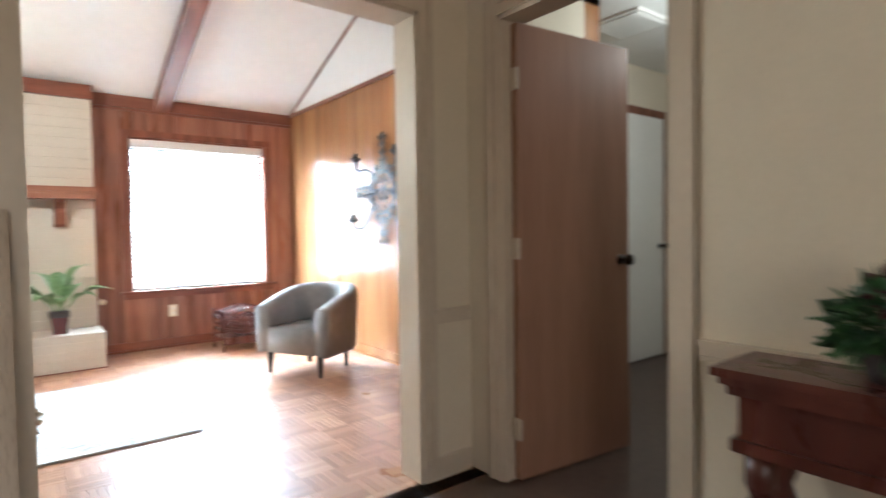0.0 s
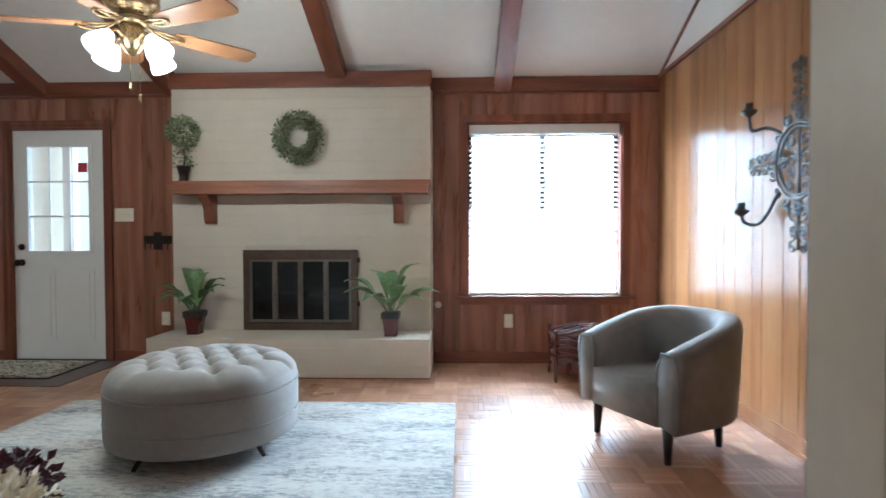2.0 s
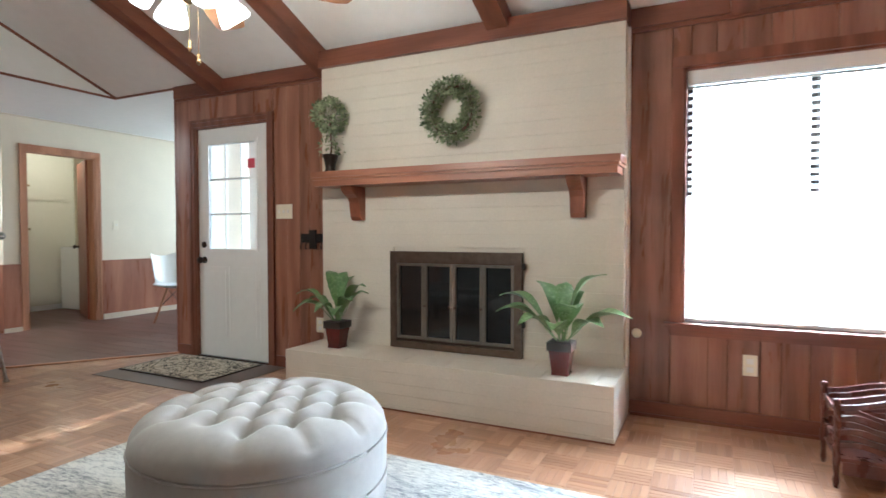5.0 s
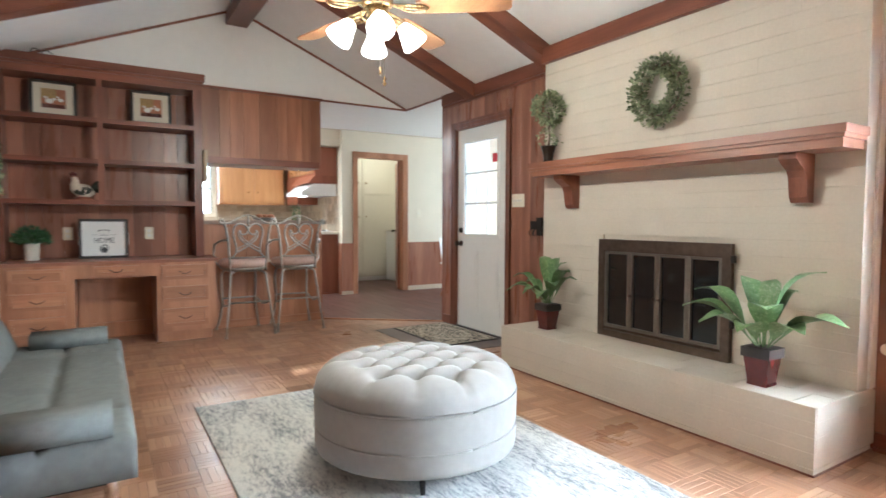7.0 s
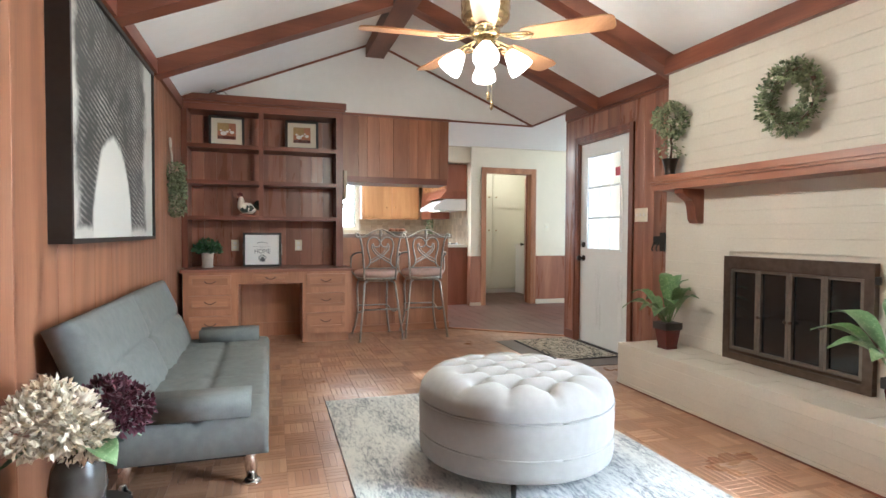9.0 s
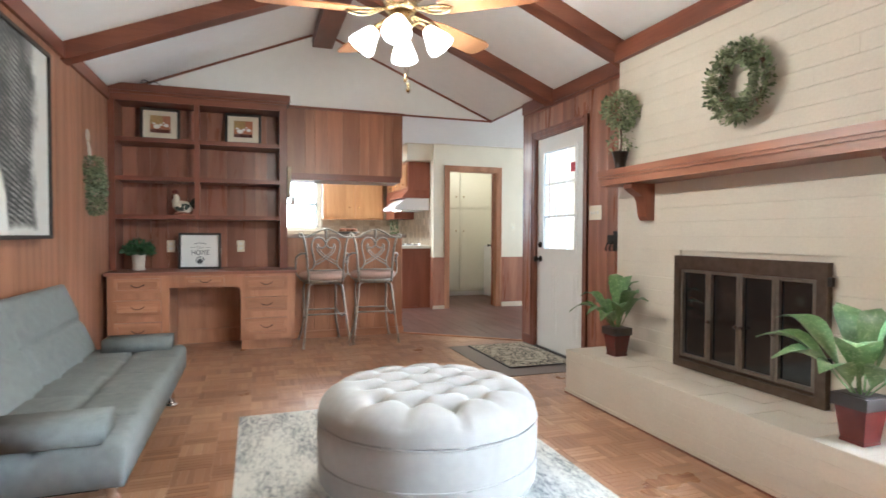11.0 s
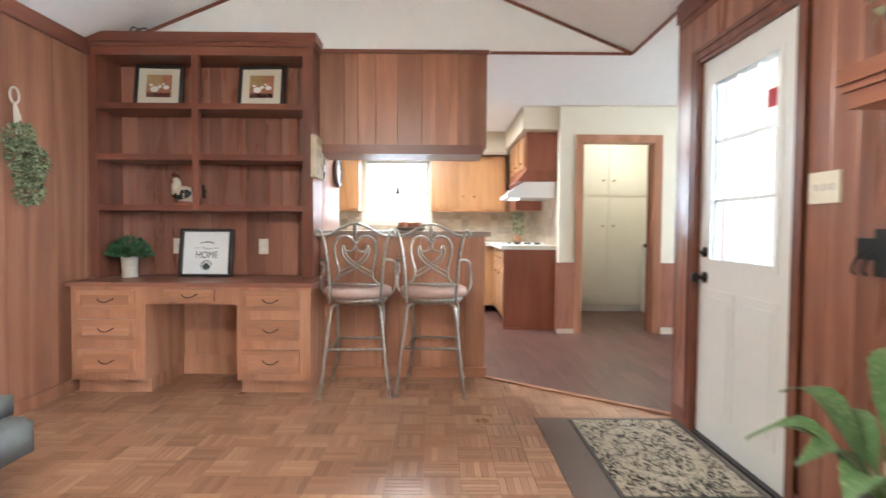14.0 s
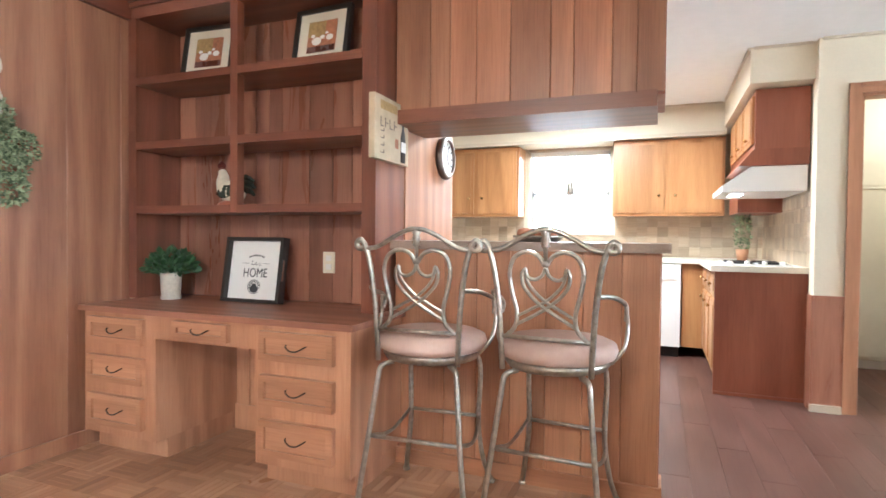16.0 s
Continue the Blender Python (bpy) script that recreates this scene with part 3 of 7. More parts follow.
# hall shell
HX = 1.66
HD = (0.93, 1.715, 0.0, 2.0)
wall_h = structure(boxes("wall_hall_east", CREAM, None, holed([], "y", -2.5, 1.92, HX, HX + 0.12, 0, 2.42, [HD])), "cream papered hall wall with a chair rail", "wall")
structure(boxes("wall_hall_west", CREAM, None, [(-2.2, -2.06, -2.5, 1.92, 0, 2.42)]), "plain cream hall wall", "wall")
# the opening is assumed, made to go with the added hall lamp
structure(boxes("wall_hall_south", CREAM, None, holed([], "x", -2.2, 5.1, -2.6, -2.45, 0, 2.42, [(-1.1, -0.1, 0.4, 2.05)])), "plain cream hall wall", "wall")
structure(boxes("wall_side_room", CREAM, None, [(4.95, 5.1, -2.45, 2.75, 0, 2.42), (2.65, 4.95, 2.6, 2.75, 0, 2.42)]), "plain cream side room wall", "wall")

# ---------------------------------------------------------------- beams and trim
bm = bmesh.new()
bx(bm, W + 0.002, E, RIDGE_Y - 0.1, RIDGE_Y + 0.1, 3.02, RIDGE_Z - 0.02)
ridge = structure(put("ridge_beam", bm, TRIM, None, bevel=0.006), "grey-brown stained ridge beam", "beam")
for k, x in enumerate((1.20, -0.16, -1.61, -2.77)):
    bm = bmesh.new()
    for y0, y1 in ((S, RIDGE_Y - 0.08), (RIDGE_Y + 0.08, N)):
        a = [bm.verts.new((xx, y, roof_z(y) + dz)) for dz in (-0.125, 0.02) for xx, y in ((x - 0.07, y0), (x + 0.07, y0), (x + 0.07, y1), (x - 0.07, y1))]
        for q in ((3, 2, 1, 0), (4, 5, 6, 7), (0, 1, 5, 4), (1, 2, 6, 5), (2, 3, 7, 6), (3, 0, 4, 7)):
            bm.faces.new([a[j] for j in q])
    structure(put("ceiling_beam_%d" % (k + 1), bm, TRIM_Y, None, bevel=0.006), "reddish-brown stained wooden ceiling beam", "beam")
structure(boxes("trim", TRIM, None, [
    (-3.30, -1.55, N - 0.03, N, 2.29, EAVE), (0.61, E, N - 0.03, N, 2.29, EAVE),
    (-3.30, -1.55, N - 0.012, N, 2.265, 2.29), (0.61, E, N - 0.012, N, 2.265, 2.29),
    (-1.55, 0.61, 5.72, N, 2.295, 2.415),
    (-3.95, E, S, S + 0.025, 2.29, 2.39),
    ], 0.004), "stained top trim board round the room", "trim")
bm = bmesh.new()
bx(bm, E - 0.02, E, S, N - 0.03, 2.375, 2.405)
for x0, x1 in ((E - 0.012, E + 0.003), (W, W + 0.014)):
    for y0, y1 in ((S, RIDGE_Y - 0.1), (RIDGE_Y + 0.1, N)):
        z0, z1 = roof_z(y0), roof_z(y1)
        a = [bm.verts.new(p) for p in ((x0, y0, z0 - 0.022), (x1, y0, z0 - 0.022), (x1, y1, z1 - 0.022), (x0, y1, z1 - 0.022), (x0, y0, z0), (x1, y0, z0), (x1, y1, z1), (x0, y1, z1))]
        for q in ((3, 2, 1, 0), (4, 5, 6, 7), (0, 1, 5, 4), (1, 2, 6, 5), (2, 3, 7, 6), (3, 0, 4, 7)):
            bm.faces.new([a[j] for j in q])
bx(bm, W, W + 0.014, 4.88, N, 2.378, 2.397)
bx(bm, W + 0.014, -3.30, N - 0.008, N + 0.008, 2.383, 2.40)
structure(put("gable_trim", bm, TRIM_Y), "thin dark trim strip along the gables", "trim")
structure(boxes("baseboard", TRIM, None, [
    (-3.30, -3.14, N - 0.014, N, 0, 0.09), (-2.15, -1.56, N - 0.014, N, 0, 0.09), (0.62, E - 0.03, N - 0.014, N, 0, 0.09), (0.62, E - 0.03, N - 0.026, N - 0.014, 0, 0.02),], 0.003), "stained wooden baseboard", "trim")
structure(boxes("baseboard_south", PANEL_S, None, [(-4.2, 0.01, S, S + 0.012, 0, 0.08), (1.44, E - 0.03, S, S + 0.012, 0, 0.08)], 0.003), "tan wooden baseboard", "trim")
structure(boxes("baseboard_east", PANEL_E, None, [(E - 0.014, E, S, N, 0, 0.085), (E - 0.028, E - 0.014, S, N, 0, 0.02)], 0.003), "honey-coloured wooden baseboard", "trim")
bm = bmesh.new()
bx(bm, -3.33, -3.30, N, N + 0.17, 0, 2.40)
structure(put("trim_wall_end", bm, TRIM_Z, None, bevel=0.003), "stained cap on the wall's end", "trim")
# strip between the parquet and the kitchen floor
bm = bmesh.new()
bx(bm, 0, math.hypot(0.84, 1.09), -0.02, 0.02, 0, 0.012)
moved(bm, pose(W + 0.02, 4.86, 0, 0, 0, math.degrees(math.atan2(1.09, 0.84))))
structure(put("floor_strip", bm, DESK_Y, None, bevel=0.004), "wooden threshold strip between two floors", "trim")

# ---------------------------------------------------------------- hall trim
def casing(name, axis, face, out, a0, a1, top, width, mat, label, depth=0.018, wall=0.15):
    """Door casing on one face with the jamb lining through the wall."""
    rows = []
    for b0, b1, z0, z1 in ((a0 - width, a0, 0, top + width), (a1, a1 + width, 0, top + width), (a0, a1, top, top + width)):
        for g0, g1, d in ((0, width, depth * 0.6), (width * 0.62, width, depth)):
            if b1 == a0:
                q = (b1 - g1, b1 - g0, z0, top + g1 if g1 < width else z1)
            elif b0 == a1:
                q = (b0 + g0, b0 + g1, z0, top + g1 if g1 < width else z1)
            else:
                q = (a0, a1, top + g0, top + g1)
            f0, f1 = sorted((face, face + out * d))
            rows.append((q[0], q[1], f0, f1, q[2], q[3]) if axis == "x" else (f0, f1, q[0], q[1], q[2], q[3]))
    f0, f1 = sorted((face + out * 0.002, face - out * wall))
    for q in ((a0 - 0.001, a0 + 0.018, 0, top), (a1 - 0.018, a1 + 0.001, 0, top), (a0, a1, top - 0.018, top + 0.001)):
        rows.append((q[0], q[1], f0, f1, q[2], q[3]) if axis == "x" else (f0, f1, q[0], q[1], q[2], q[3]))
    return structure(boxes(name, mat, None, rows, 0.003), label, "trim")


casing("trim_opening", "x", 1.92, -1, OPEN[0], OPEN[1], OPEN[3], 0.07, CASING, "cream painted casing round the wide opening")
casing("trim_opening_room", "x", S, 1, OPEN[0], OPEN[1], OPEN[3], 0.07, TRIM_Z, "stained casing round the wide opening", wall=0.0)
casing("trim_hall_door", "y", HX, -1, HD[0], HD[1], HD[3], 0.075, CASING, "cream painted door casing", wall=0.12)
structure(boxes("chair_rail", CASING, None, [
    (1.44, HX - 0.02, 1.90, 1.92, 0.70, 0.75), (1.44, HX - 0.02, 1.885, 1.92, 0.735, 0.752), (1.44, HX - 0.02, 1.892, 1.92, 0.69, 0.703),
    (HX - 0.02, HX, -2.4, 0.84, 0.70, 0.75), (HX - 0.035, HX, -2.4, 0.84, 0.735, 0.752), (HX - 0.028, HX, -2.4, 0.84, 0.69, 0.703),
    (-2.05, -0.03, 1.90, 1.92, 0.70, 0.75)], 0.004), "cream moulded chair rail", "trim")
structure(boxes("hall_baseboard", CASING, None, [(1.44, HX - 0.015, 1.905, 1.92, 0, 0.1), (HX - 0.015, HX, -2.4, 0.84, 0, 0.1), (-2.05, -0.03, 1.905, 1.92, 0, 0.1)], 0.004), "cream hall baseboard", "trim")

# hall door, open into the side room
d = empty("door_hall", pose(HX + 0.05, 1.69, 0.012, 0, 0, -6))
boxes("leaf", BIRCH, d, [(0, 0.70, -0.036, 0, 0, 1.955)], 0.002)
for z in (0.22, 1.0, 1.72):
    bm = bmesh.new()
    bx(bm, -0.012, 0.002, -0.045, -0.002, z - 0.045, z + 0.045)
    put("hinge", bm, CASING, d)
bm = bmesh.new()
for s in (1, -1):
    a = len(bm.verts)
    lathe(bm, [(0.026, 0), (0.026, 0.006), (0.011, 0.01), (0.01, 0.03), (0.022, 0.038), (0.028, 0.052), (0.024, 0.066), (0.008, 0.072)], n=16)
    moved(bm, pose(0.64, 0 if s > 0 else -0.036, 0.93, -90 * s, 0, 0), a)
put("knob", bm, BRONZE, d, True)
structure(tagged(d, "tan slab door standing open on bronze hinges", "door"), "tan slab door standing open on bronze hinges", "door")
# the next room's own white door, seen past it
d2 = empty("door_side_room", pose(3.55, 2.58, 0.012, 0, 0, 90))
boxes("leaf", WHITE, d2, [(-0.02, 0.016, -0.86, 0, 0, 2.0)], 0.002)
bm = bmesh.new()
lathe(bm, [(0.026, 0), (0.011, 0.01), (0.01, 0.03), (0.026, 0.045), (0.02, 0.066)], n=14)
moved(bm, pose(-0.02, -0.8, 0.93, 0, -90, 0))
put("knob", bm, BRONZE, d2, True)
structure(d2, "off-white closed door in the side room", "door")
structure(boxes("trim_side_room", TRIM_Y, None, [(3.47, 4.49, 2.58, 2.6, 2.015, 2.085), (3.47, 3.545, 2.58, 2.6, 0, 2.015), (4.415, 4.49, 2.58, 2.6, 0, 2.015)], 0.003), "stained door casing in the side room", "trim")

# ---------------------------------------------------------------- window on the north wall
def window(name, x0, x1, y, z0, z1):
    w = empty(name, pose(0, 0, 0))
    t = 0.06
    boxes("frame", TRIM_Z, w, [(x0 - t, x0, y - 0.018, y, z0, z1), (x1, x1 + t, y - 0.018, y, z0, z1), (x0 - t, x1 + t, y - 0.022, y, z1, z1 + t),
                               (x0 - 0.001, x0 + 0.014, y, y + 0.15, z0, z1), (x1 - 0.014, x1 + 0.001, y, y + 0.15, z0, z1), (x0, x1, y, y + 0.15, z1 - 0.014, z1 + 0.001)], 0.004)
    boxes("sill", TRIM, w, [(x0 - 0.09, x1 + 0.09, y - 0.055, y + 0.15, z0 - 0.025, z0), (x0 - 0.06, x1 + 0.06, y - 0.02, y, z0 - 0.075, z0 - 0.025)], 0.006)
    zm, xm = (z0 + z1) / 2, (x0 + x1) / 2
    boxes("lower_sash", WHITE, w, [(x0 + 0.014, x0 + 0.05, y + 0.1, y + 0.135, z0, zm), (x1 - 0.05, x1 - 0.014, y + 0.1, y + 0.135, z0, zm),
                                   (x0 + 0.05, x1 - 0.05, y + 0.1, y + 0.135, z0, z0 + 0.04), (xm - 0.025, xm + 0.025, y + 0.1, y + 0.135, z0 + 0.04, zm)], 0.003)
    # upper sash coloured dark for its silhouette between the slats, lower left white
    boxes("upper_sash", BRONZE, w, [(x0 + 0.014, x0 + 0.05, y + 0.1, y + 0.135, zm, z1 - 0.014), (x1 - 0.05, x1 - 0.014, y + 0.1, y + 0.135, zm, z1 - 0.014),
                                    (x0 + 0.05, x1 - 0.05, y + 0.1, y + 0.135, z1 - 0.054, z1 - 0.014), (xm - 0.025, xm + 0.025, y + 0.1, y + 0.135, zm, z1 - 0.054)], 0.003)
    for a, b in ((x0 + 0.05, (x0 + x1) / 2 - 0.025), ((x0 + x1) / 2 + 0.025, x1 - 0.05)):
        g = boxes("pane", PANE, w, [(a, b, y + 0.115, y + 0.119, z0 + 0.04, z1 - 0.054)])
        g.visible_shadow = False
    return structure(w, "stained wooden window with a bright view", "window")


window("window_1", *WIN[:2], N, *WIN[2:])


def blind(x0, x1, y, z0, z1, tilt, label):
    b = empty("window_blind")
    boxes("head_rail", BLIND, b, [(x0, x1, y - 0.03, y + 0.03, z1 - 0.075, z1)], 0.006)
    boxes("bottom_rail", BLIND, b, [(x0, x1, y - 0.022, y + 0.022, z0 + 0.004, z0 + 0.022)], 0.004)
    n = int((z1 - z0 - 0.1) / 0.042)
    bm = bmesh.new()
    bx(bm, x0 + 0.004, x1 - 0.004, -0.024, 0.024, -0.0012, 0.0012)
    moved(bm, pose(0, y, 0, tilt))
    first = put("slat", bm, BLIND, b)
    first.location.z = z0 + 0.05
    for k in range(1, n):
        o = new("slat", first.data)
        o.parent = b
        o.location.z = z0 + 0.05 + k * (z1 - z0 - 0.14) / (n - 1)
    bm = bmesh.new()
    for u in (0.12, 0.5, 0.88):
        x = x0 + (x1 - x0) * u
        tube(bm, [(x, y - 0.026, z0 + 0.01), (x, y - 0.026, z1 - 0.05)], 0.0012, 5)
    put("cord", bm, BLIND, b)
    return tagged(b, label, "blind")


blind(WIN[0] + 0.02, WIN[1] - 0.02, N + 0.055, WIN[2], WIN[3] - 0.015, 32, "white horizontal slat blind lowered over the bright window")

# back door with a nine-light glass
d = empty("door_back")
x0, x1, z1 = DOOR[0] + 0.02, DOOR[1] - 0.02, 2.0
gx0, gx1, gz0, gz1 = -2.915, -2.375, 0.955, 1.86
y0, y1 = N + 0.02, N + 0.064
boxes("leaf", WHITE, d, [(x0, gx0, y0, y1, 0.012, z1), (gx1, x1, y0, y1, 0.012, z1), (gx0, gx1, y0, y1, 0.012, gz0), (gx0, gx1, y0, y1, gz1, z1)])
fr = [(gx0 - 0.025, gx0, y0 - 0.01, y0 + 0.01, gz0 - 0.025, gz1 + 0.025), (gx1, gx1 + 0.025, y0 - 0.01, y0 + 0.01, gz0 - 0.025, gz1 + 0.025),
      (gx0, gx1, y0 - 0.01, y0 + 0.01, gz0 - 0.025, gz0), (gx0, gx1, y0 - 0.01, y0 + 0.01, gz1, gz1 + 0.025)]
for k in (1, 2):
    z = gz0 + (gz1 - gz0) * k / 3
    fr.append((gx0, gx1, y0 + 0.008, y0 + 0.03, z - 0.007, z + 0.007))
    x = gx0 + (gx1 - gx0) * k / 3
    fr.append((x - 0.004, x + 0.004, y0 + 0.01, y0 + 0.028, gz0, gz1))
boxes("glazing_frame", WHITE, d, fr, 0.003)
for a, b in ((x0 + 0.1, -2.69), (-2.60, x1 - 0.1)):
    boxes("door_panel", WHITE, d, [(a, b, y0 - 0.006, y0 + 0.002, 0.17, 0.80), (a + 0.04, b - 0.04, y0 - 0.011, y0, 0.21, 0.76)], 0.005)
g = boxes("pane", PANE, d, [(gx0, gx1, y0 + 0.018, y0 + 0.022, gz0, gz1)])
g.visible_shadow = False
boxes("sticker", RED, d, [(-2.48, -2.40, y0 + 0.012, y0 + 0.014, 1.64, 1.72)])
bm = bmesh.new()
for z, s in ((0.855, 1.0), (0.99, 0.8)):
    a = len(bm.verts)
    lathe(bm, [(0.03, 0), (0.03, 0.008), (0.012, 0.012), (0.011, 0.035), (0.026, 0.042), (0.03, 0.056), (0.022, 0.07), (0.005, 0.073)] if s == 1 else [(0.028, 0), (0.028, 0.012), (0.02, 0.018), (0.006, 0.03)], n=16)
    moved(bm, pose(-2.985, y0, z, 90, 0, 0), a)
put("knob", bm, BRONZE, d, True)
boxes("hinge", BRONZE, d, [(x1 - 0.004, x1 + 0.012, y0 - 0.006, y0 + 0.02, z - 0.05, z + 0.05) for z in (0.25, 1.0, 1.75)], 0.002)
structure(d, "white back door with a glazed upper half", "door")
casing("trim_back_door", "x", N, -1, DOOR[0], DOOR[1], DOOR[3], 0.06, TRIM_Z, "stained casing round the back door")
structure(boxes("threshold", BRONZE, None, [(DOOR[0] + 0.018, DOOR[1] - 0.018, N - 0.01, N + 0.15, 0, 0.012)], 0.003), "dark metal door threshold", "trim")

# outside: ground, porch with a post
structure(boxes("ground", GROUND, None, [(-300, 300, 10.2, 500, -0.4, -0.3), (-3.0, 300, 6.2, 10.2, -0.4, -0.3), (-300, -8.2, -300, 10.2, -0.4, -0.3)]), "green lawn outside the house", "ground")
structure(boxes("porch_slab", CONCRETE, None, [(-3.14, 3.2, 6.09, 8.6, -0.3, -0.06)]), "pale concrete porch slab", "pavement")
# unseen eave-like slab, placed to cut the door's sun patch to a sliver
structure(boxes("wing_eave", WHITE, None, [(-3.3, -2.67, 6.09, 10.6, 2.44, 2.56)]), "white unseen slab added to narrow the sun patch", "roof")
bm = bmesh.new()
bx(bm, -3.06, -2.96, 6.55, 6.65, -0.06, 2.44)
bx(bm, -3.08, -2.94, 6.53, 6.67, -0.06, 0.1)
bx(bm, -3.08, -2.94, 6.53, 6.67, 2.35, 2.44)
tagged(put("porch_post", bm, WHITE, None, bevel=0.004), "white square porch post on concrete", "post")
# added glowing sheets that make the view out of the windows burn white
structure(boxes("backdrop", OUT, None, [(-14, 16, 14.5, 14.55, -0.4, 7), (-12.05, -12, -4, 10, -0.4, 6)]), "glowing sheets in place of the bright outdoors", "backdrop")
# ---------------------------------------------------------------- kitchen
def cab_door(parent, axis, face, out, a0, a1, z0, z1, mat, knob=None):
    """A flat raised cabinet door on a face; knob at (a, z)."""
    f0, f1 = sorted((face, face + out * 0.018))
    g0, g1 = sorted((face + out * 0.018, face + out * 0.023))
    rows = [(f0, f1, a0, a1, z0, z1), (g0, g1, a0 + 0.03, a1 - 0.03, z0 + 0.03, z1 - 0.03)]
    if axis == "x":
        rows = [(a, b, f, g, c, e) for f, g, a, b, c, e in rows]
    o = boxes("door", mat, parent, rows, 0.006)
    if knob:
        bm = bmesh.new()
        lathe(bm, [(0.006, 0), (0.006, 0.012), (0.015, 0.018), (0.013, 0.026), (0.004, 0.029)], n=12)
        m = pose(face + out * 0.02, knob[0], knob[1], 0, 90 * out, 0) if axis == "y" else pose(knob[0], face + out * 0.02, knob[1], -90 * out, 0, 0)
        moved(bm, m)
        put("knob", bm, BRASS, parent, True)
    return o


def upper(name, y0, y1, n, z0=1.335, z1=2.09):
    c = empty(name)
    boxes("body", CAB, c, [(-7.89, -7.58, y0, y1, z0, z1)], 0.003)
    w = (y1 - y0) / n
    for k in range(n):
        a0, a1 = y0 + k * w + 0.025, y0 + (k + 1) * w - 0.025
        cab_door(c, "y", -7.58, 1, a0, a1, z0 + 0.03, z1 - 0.05, CAB, ((a1 - 0.05) if k % 2 == 0 else (a0 + 0.05), z0 + 0.2))
    return tagged(c, "golden maple upper kitchen cabinet with plain doors", "cabinet", "kitchen upper cabinets")


upper("upper_cabinet", 2.45, 3.42, 2)
upper("upper_cabinet", 4.40, 5.42, 2)
structure(boxes("soffit", CREAM, None, [(-7.9, -7.5, 2.05, 5.42, 2.10, 2.42), (-7.9, -5.94, 5.40, 5.8, 2.16, 2.42)], 0.003), "cream boxed soffit above the cabinets", "wall")
structure(boxes("kitchen_crown", CASING, None, [(KX, KX + 0.02, 5.80, 9.9, 2.385, 2.42), (-5.94, -5.925, 5.42, 5.76, 2.385, 2.42), (-7.4, -5.94, 5.385, 5.40, 2.385, 2.42), (-7.5, -7.485, 2.1, 5.38, 2.385, 2.42), (-7.49, -7.47, 2.1, 5.4, 2.09, 2.125)], 0.004), "cream crown moulding in the kitchen", "trim")
# base run with counter
c = empty("base_cabinet")
boxes("body", CAB, c, [(-7.88, -7.3, 5.05, 5.79, 0.1, 0.88), (-7.3, -6.08, 5.24, 5.79, 0.1, 0.88), (-7.88, -7.3, 2.5, 4.42, 0.1, 0.88)], 0.003)
boxes("toe_kick", MATTEBLACK, c, [(-7.3, -6.1, 5.30, 5.79, 0, 0.1), (-7.88, -7.36, 2.5, 4.42, 0, 0.1)])
boxes("end_panel", REDPANEL, c, [(-6.08, -6.06, 5.22, 5.79, 0.0, 0.88), (-6.06, -6.048, 5.22, 5.79, 0.0, 0.025)], 0.002)
for k in range(3):
    a0 = -6.12 - k * 0.38
    cab_door(c, "x", 5.24, -1, a0 - 0.33, a0, 0.14, 0.66, CAB, (a0 - 0.29, 0.6))
    cab_door(c, "x", 5.24, -1, a0 - 0.33, a0, 0.70, 0.85, CAB, (a0 - 0.165, 0.775))
boxes("countertop", COUNTER, c, [(-7.89, -6.03, 5.19, 5.795, 0.88, 0.92), (-7.89, -7.25, 2.5, 5.19, 0.88, 0.92)], 0.008)
tagged(c, "maple base cabinets with a cream laminate counter", "cabinet")
d = empty("dishwasher")
boxes("body", ENAMEL, d, [(-7.86, -7.27, 4.43, 5.04, 0.1, 0.875)], 0.006)
boxes("control_panel", ENAMEL, d, [(-7.27, -7.255, 4.435, 5.035, 0.73, 0.87)], 0.004)
boxes("kick_plate", BLACK, d, [(-7.33, -7.30, 4.44, 5.03, 0, 0.1)])
tagged(d, "white dishwasher under the counter", "dishwasher")
c = empty("cooktop")
boxes("body", ENAMEL, c, [(-6.75, -6.15, 5.28, 5.72, 0.92, 0.93)], 0.004)
for x in (-6.6, -6.3):
    for y in (5.4, 5.6):
        bm = bmesh.new()
        tube(bm, [((0.095 - 0.0016 * a) * math.cos(a * 0.4) + x, (0.095 - 0.0016 * a) * math.sin(a * 0.4) + y, 0.937) for a in range(50)], 0.006, 5)
        put("coil", bm, BLACK, c, True)
for k in range(4):
    bm = bmesh.new()
    lathe(bm, [(0.02, 0.93), (0.018, 0.95), (0.012, 0.953)], -6.19, 5.33 + 0.11 * k, 12)
    put("dial", bm, ENAMEL, c, True)
tagged(c, "white coil cooktop set into the counter", "cooktop")
# hood and its cabinet
h = empty("range_hood")
bm = bmesh.new()
a = [bm.verts.new(p) for p in [(x, y, z) for x in (-6.88, -6.10) for y, z in ((5.26, 1.445), (5.78, 1.445), (5.78, 1.62), (5.44, 1.62), (5.26, 1.49))]]
bm.faces.new(a[:5])
bm.faces.new(a[5:][::-1])
for k in range(5):
    bm.faces.new((a[k], a[(k + 1) % 5], a[5 + (k + 1) % 5], a[5 + k]))
put("canopy", bm, ENAMEL, h, bevel=0.006)
HOODLAMP = glow("hood lamp", (1, 0.93, 0.8), 6)
for x in (-6.42, -6.6):
    boxes("lamp_lens", HOODLAMP, h, [(x, x + 0.08, 5.34, 5.42, 1.44, 1.445)])
tagged(h, "white range hood with its lamps on", "range hood")
c = empty("hood_cabinet")
boxes("body", REDPANEL, c, [(-7.5, -6.10, 5.46, 5.79, 1.74, 2.155)], 0.004)
bm = bmesh.new()
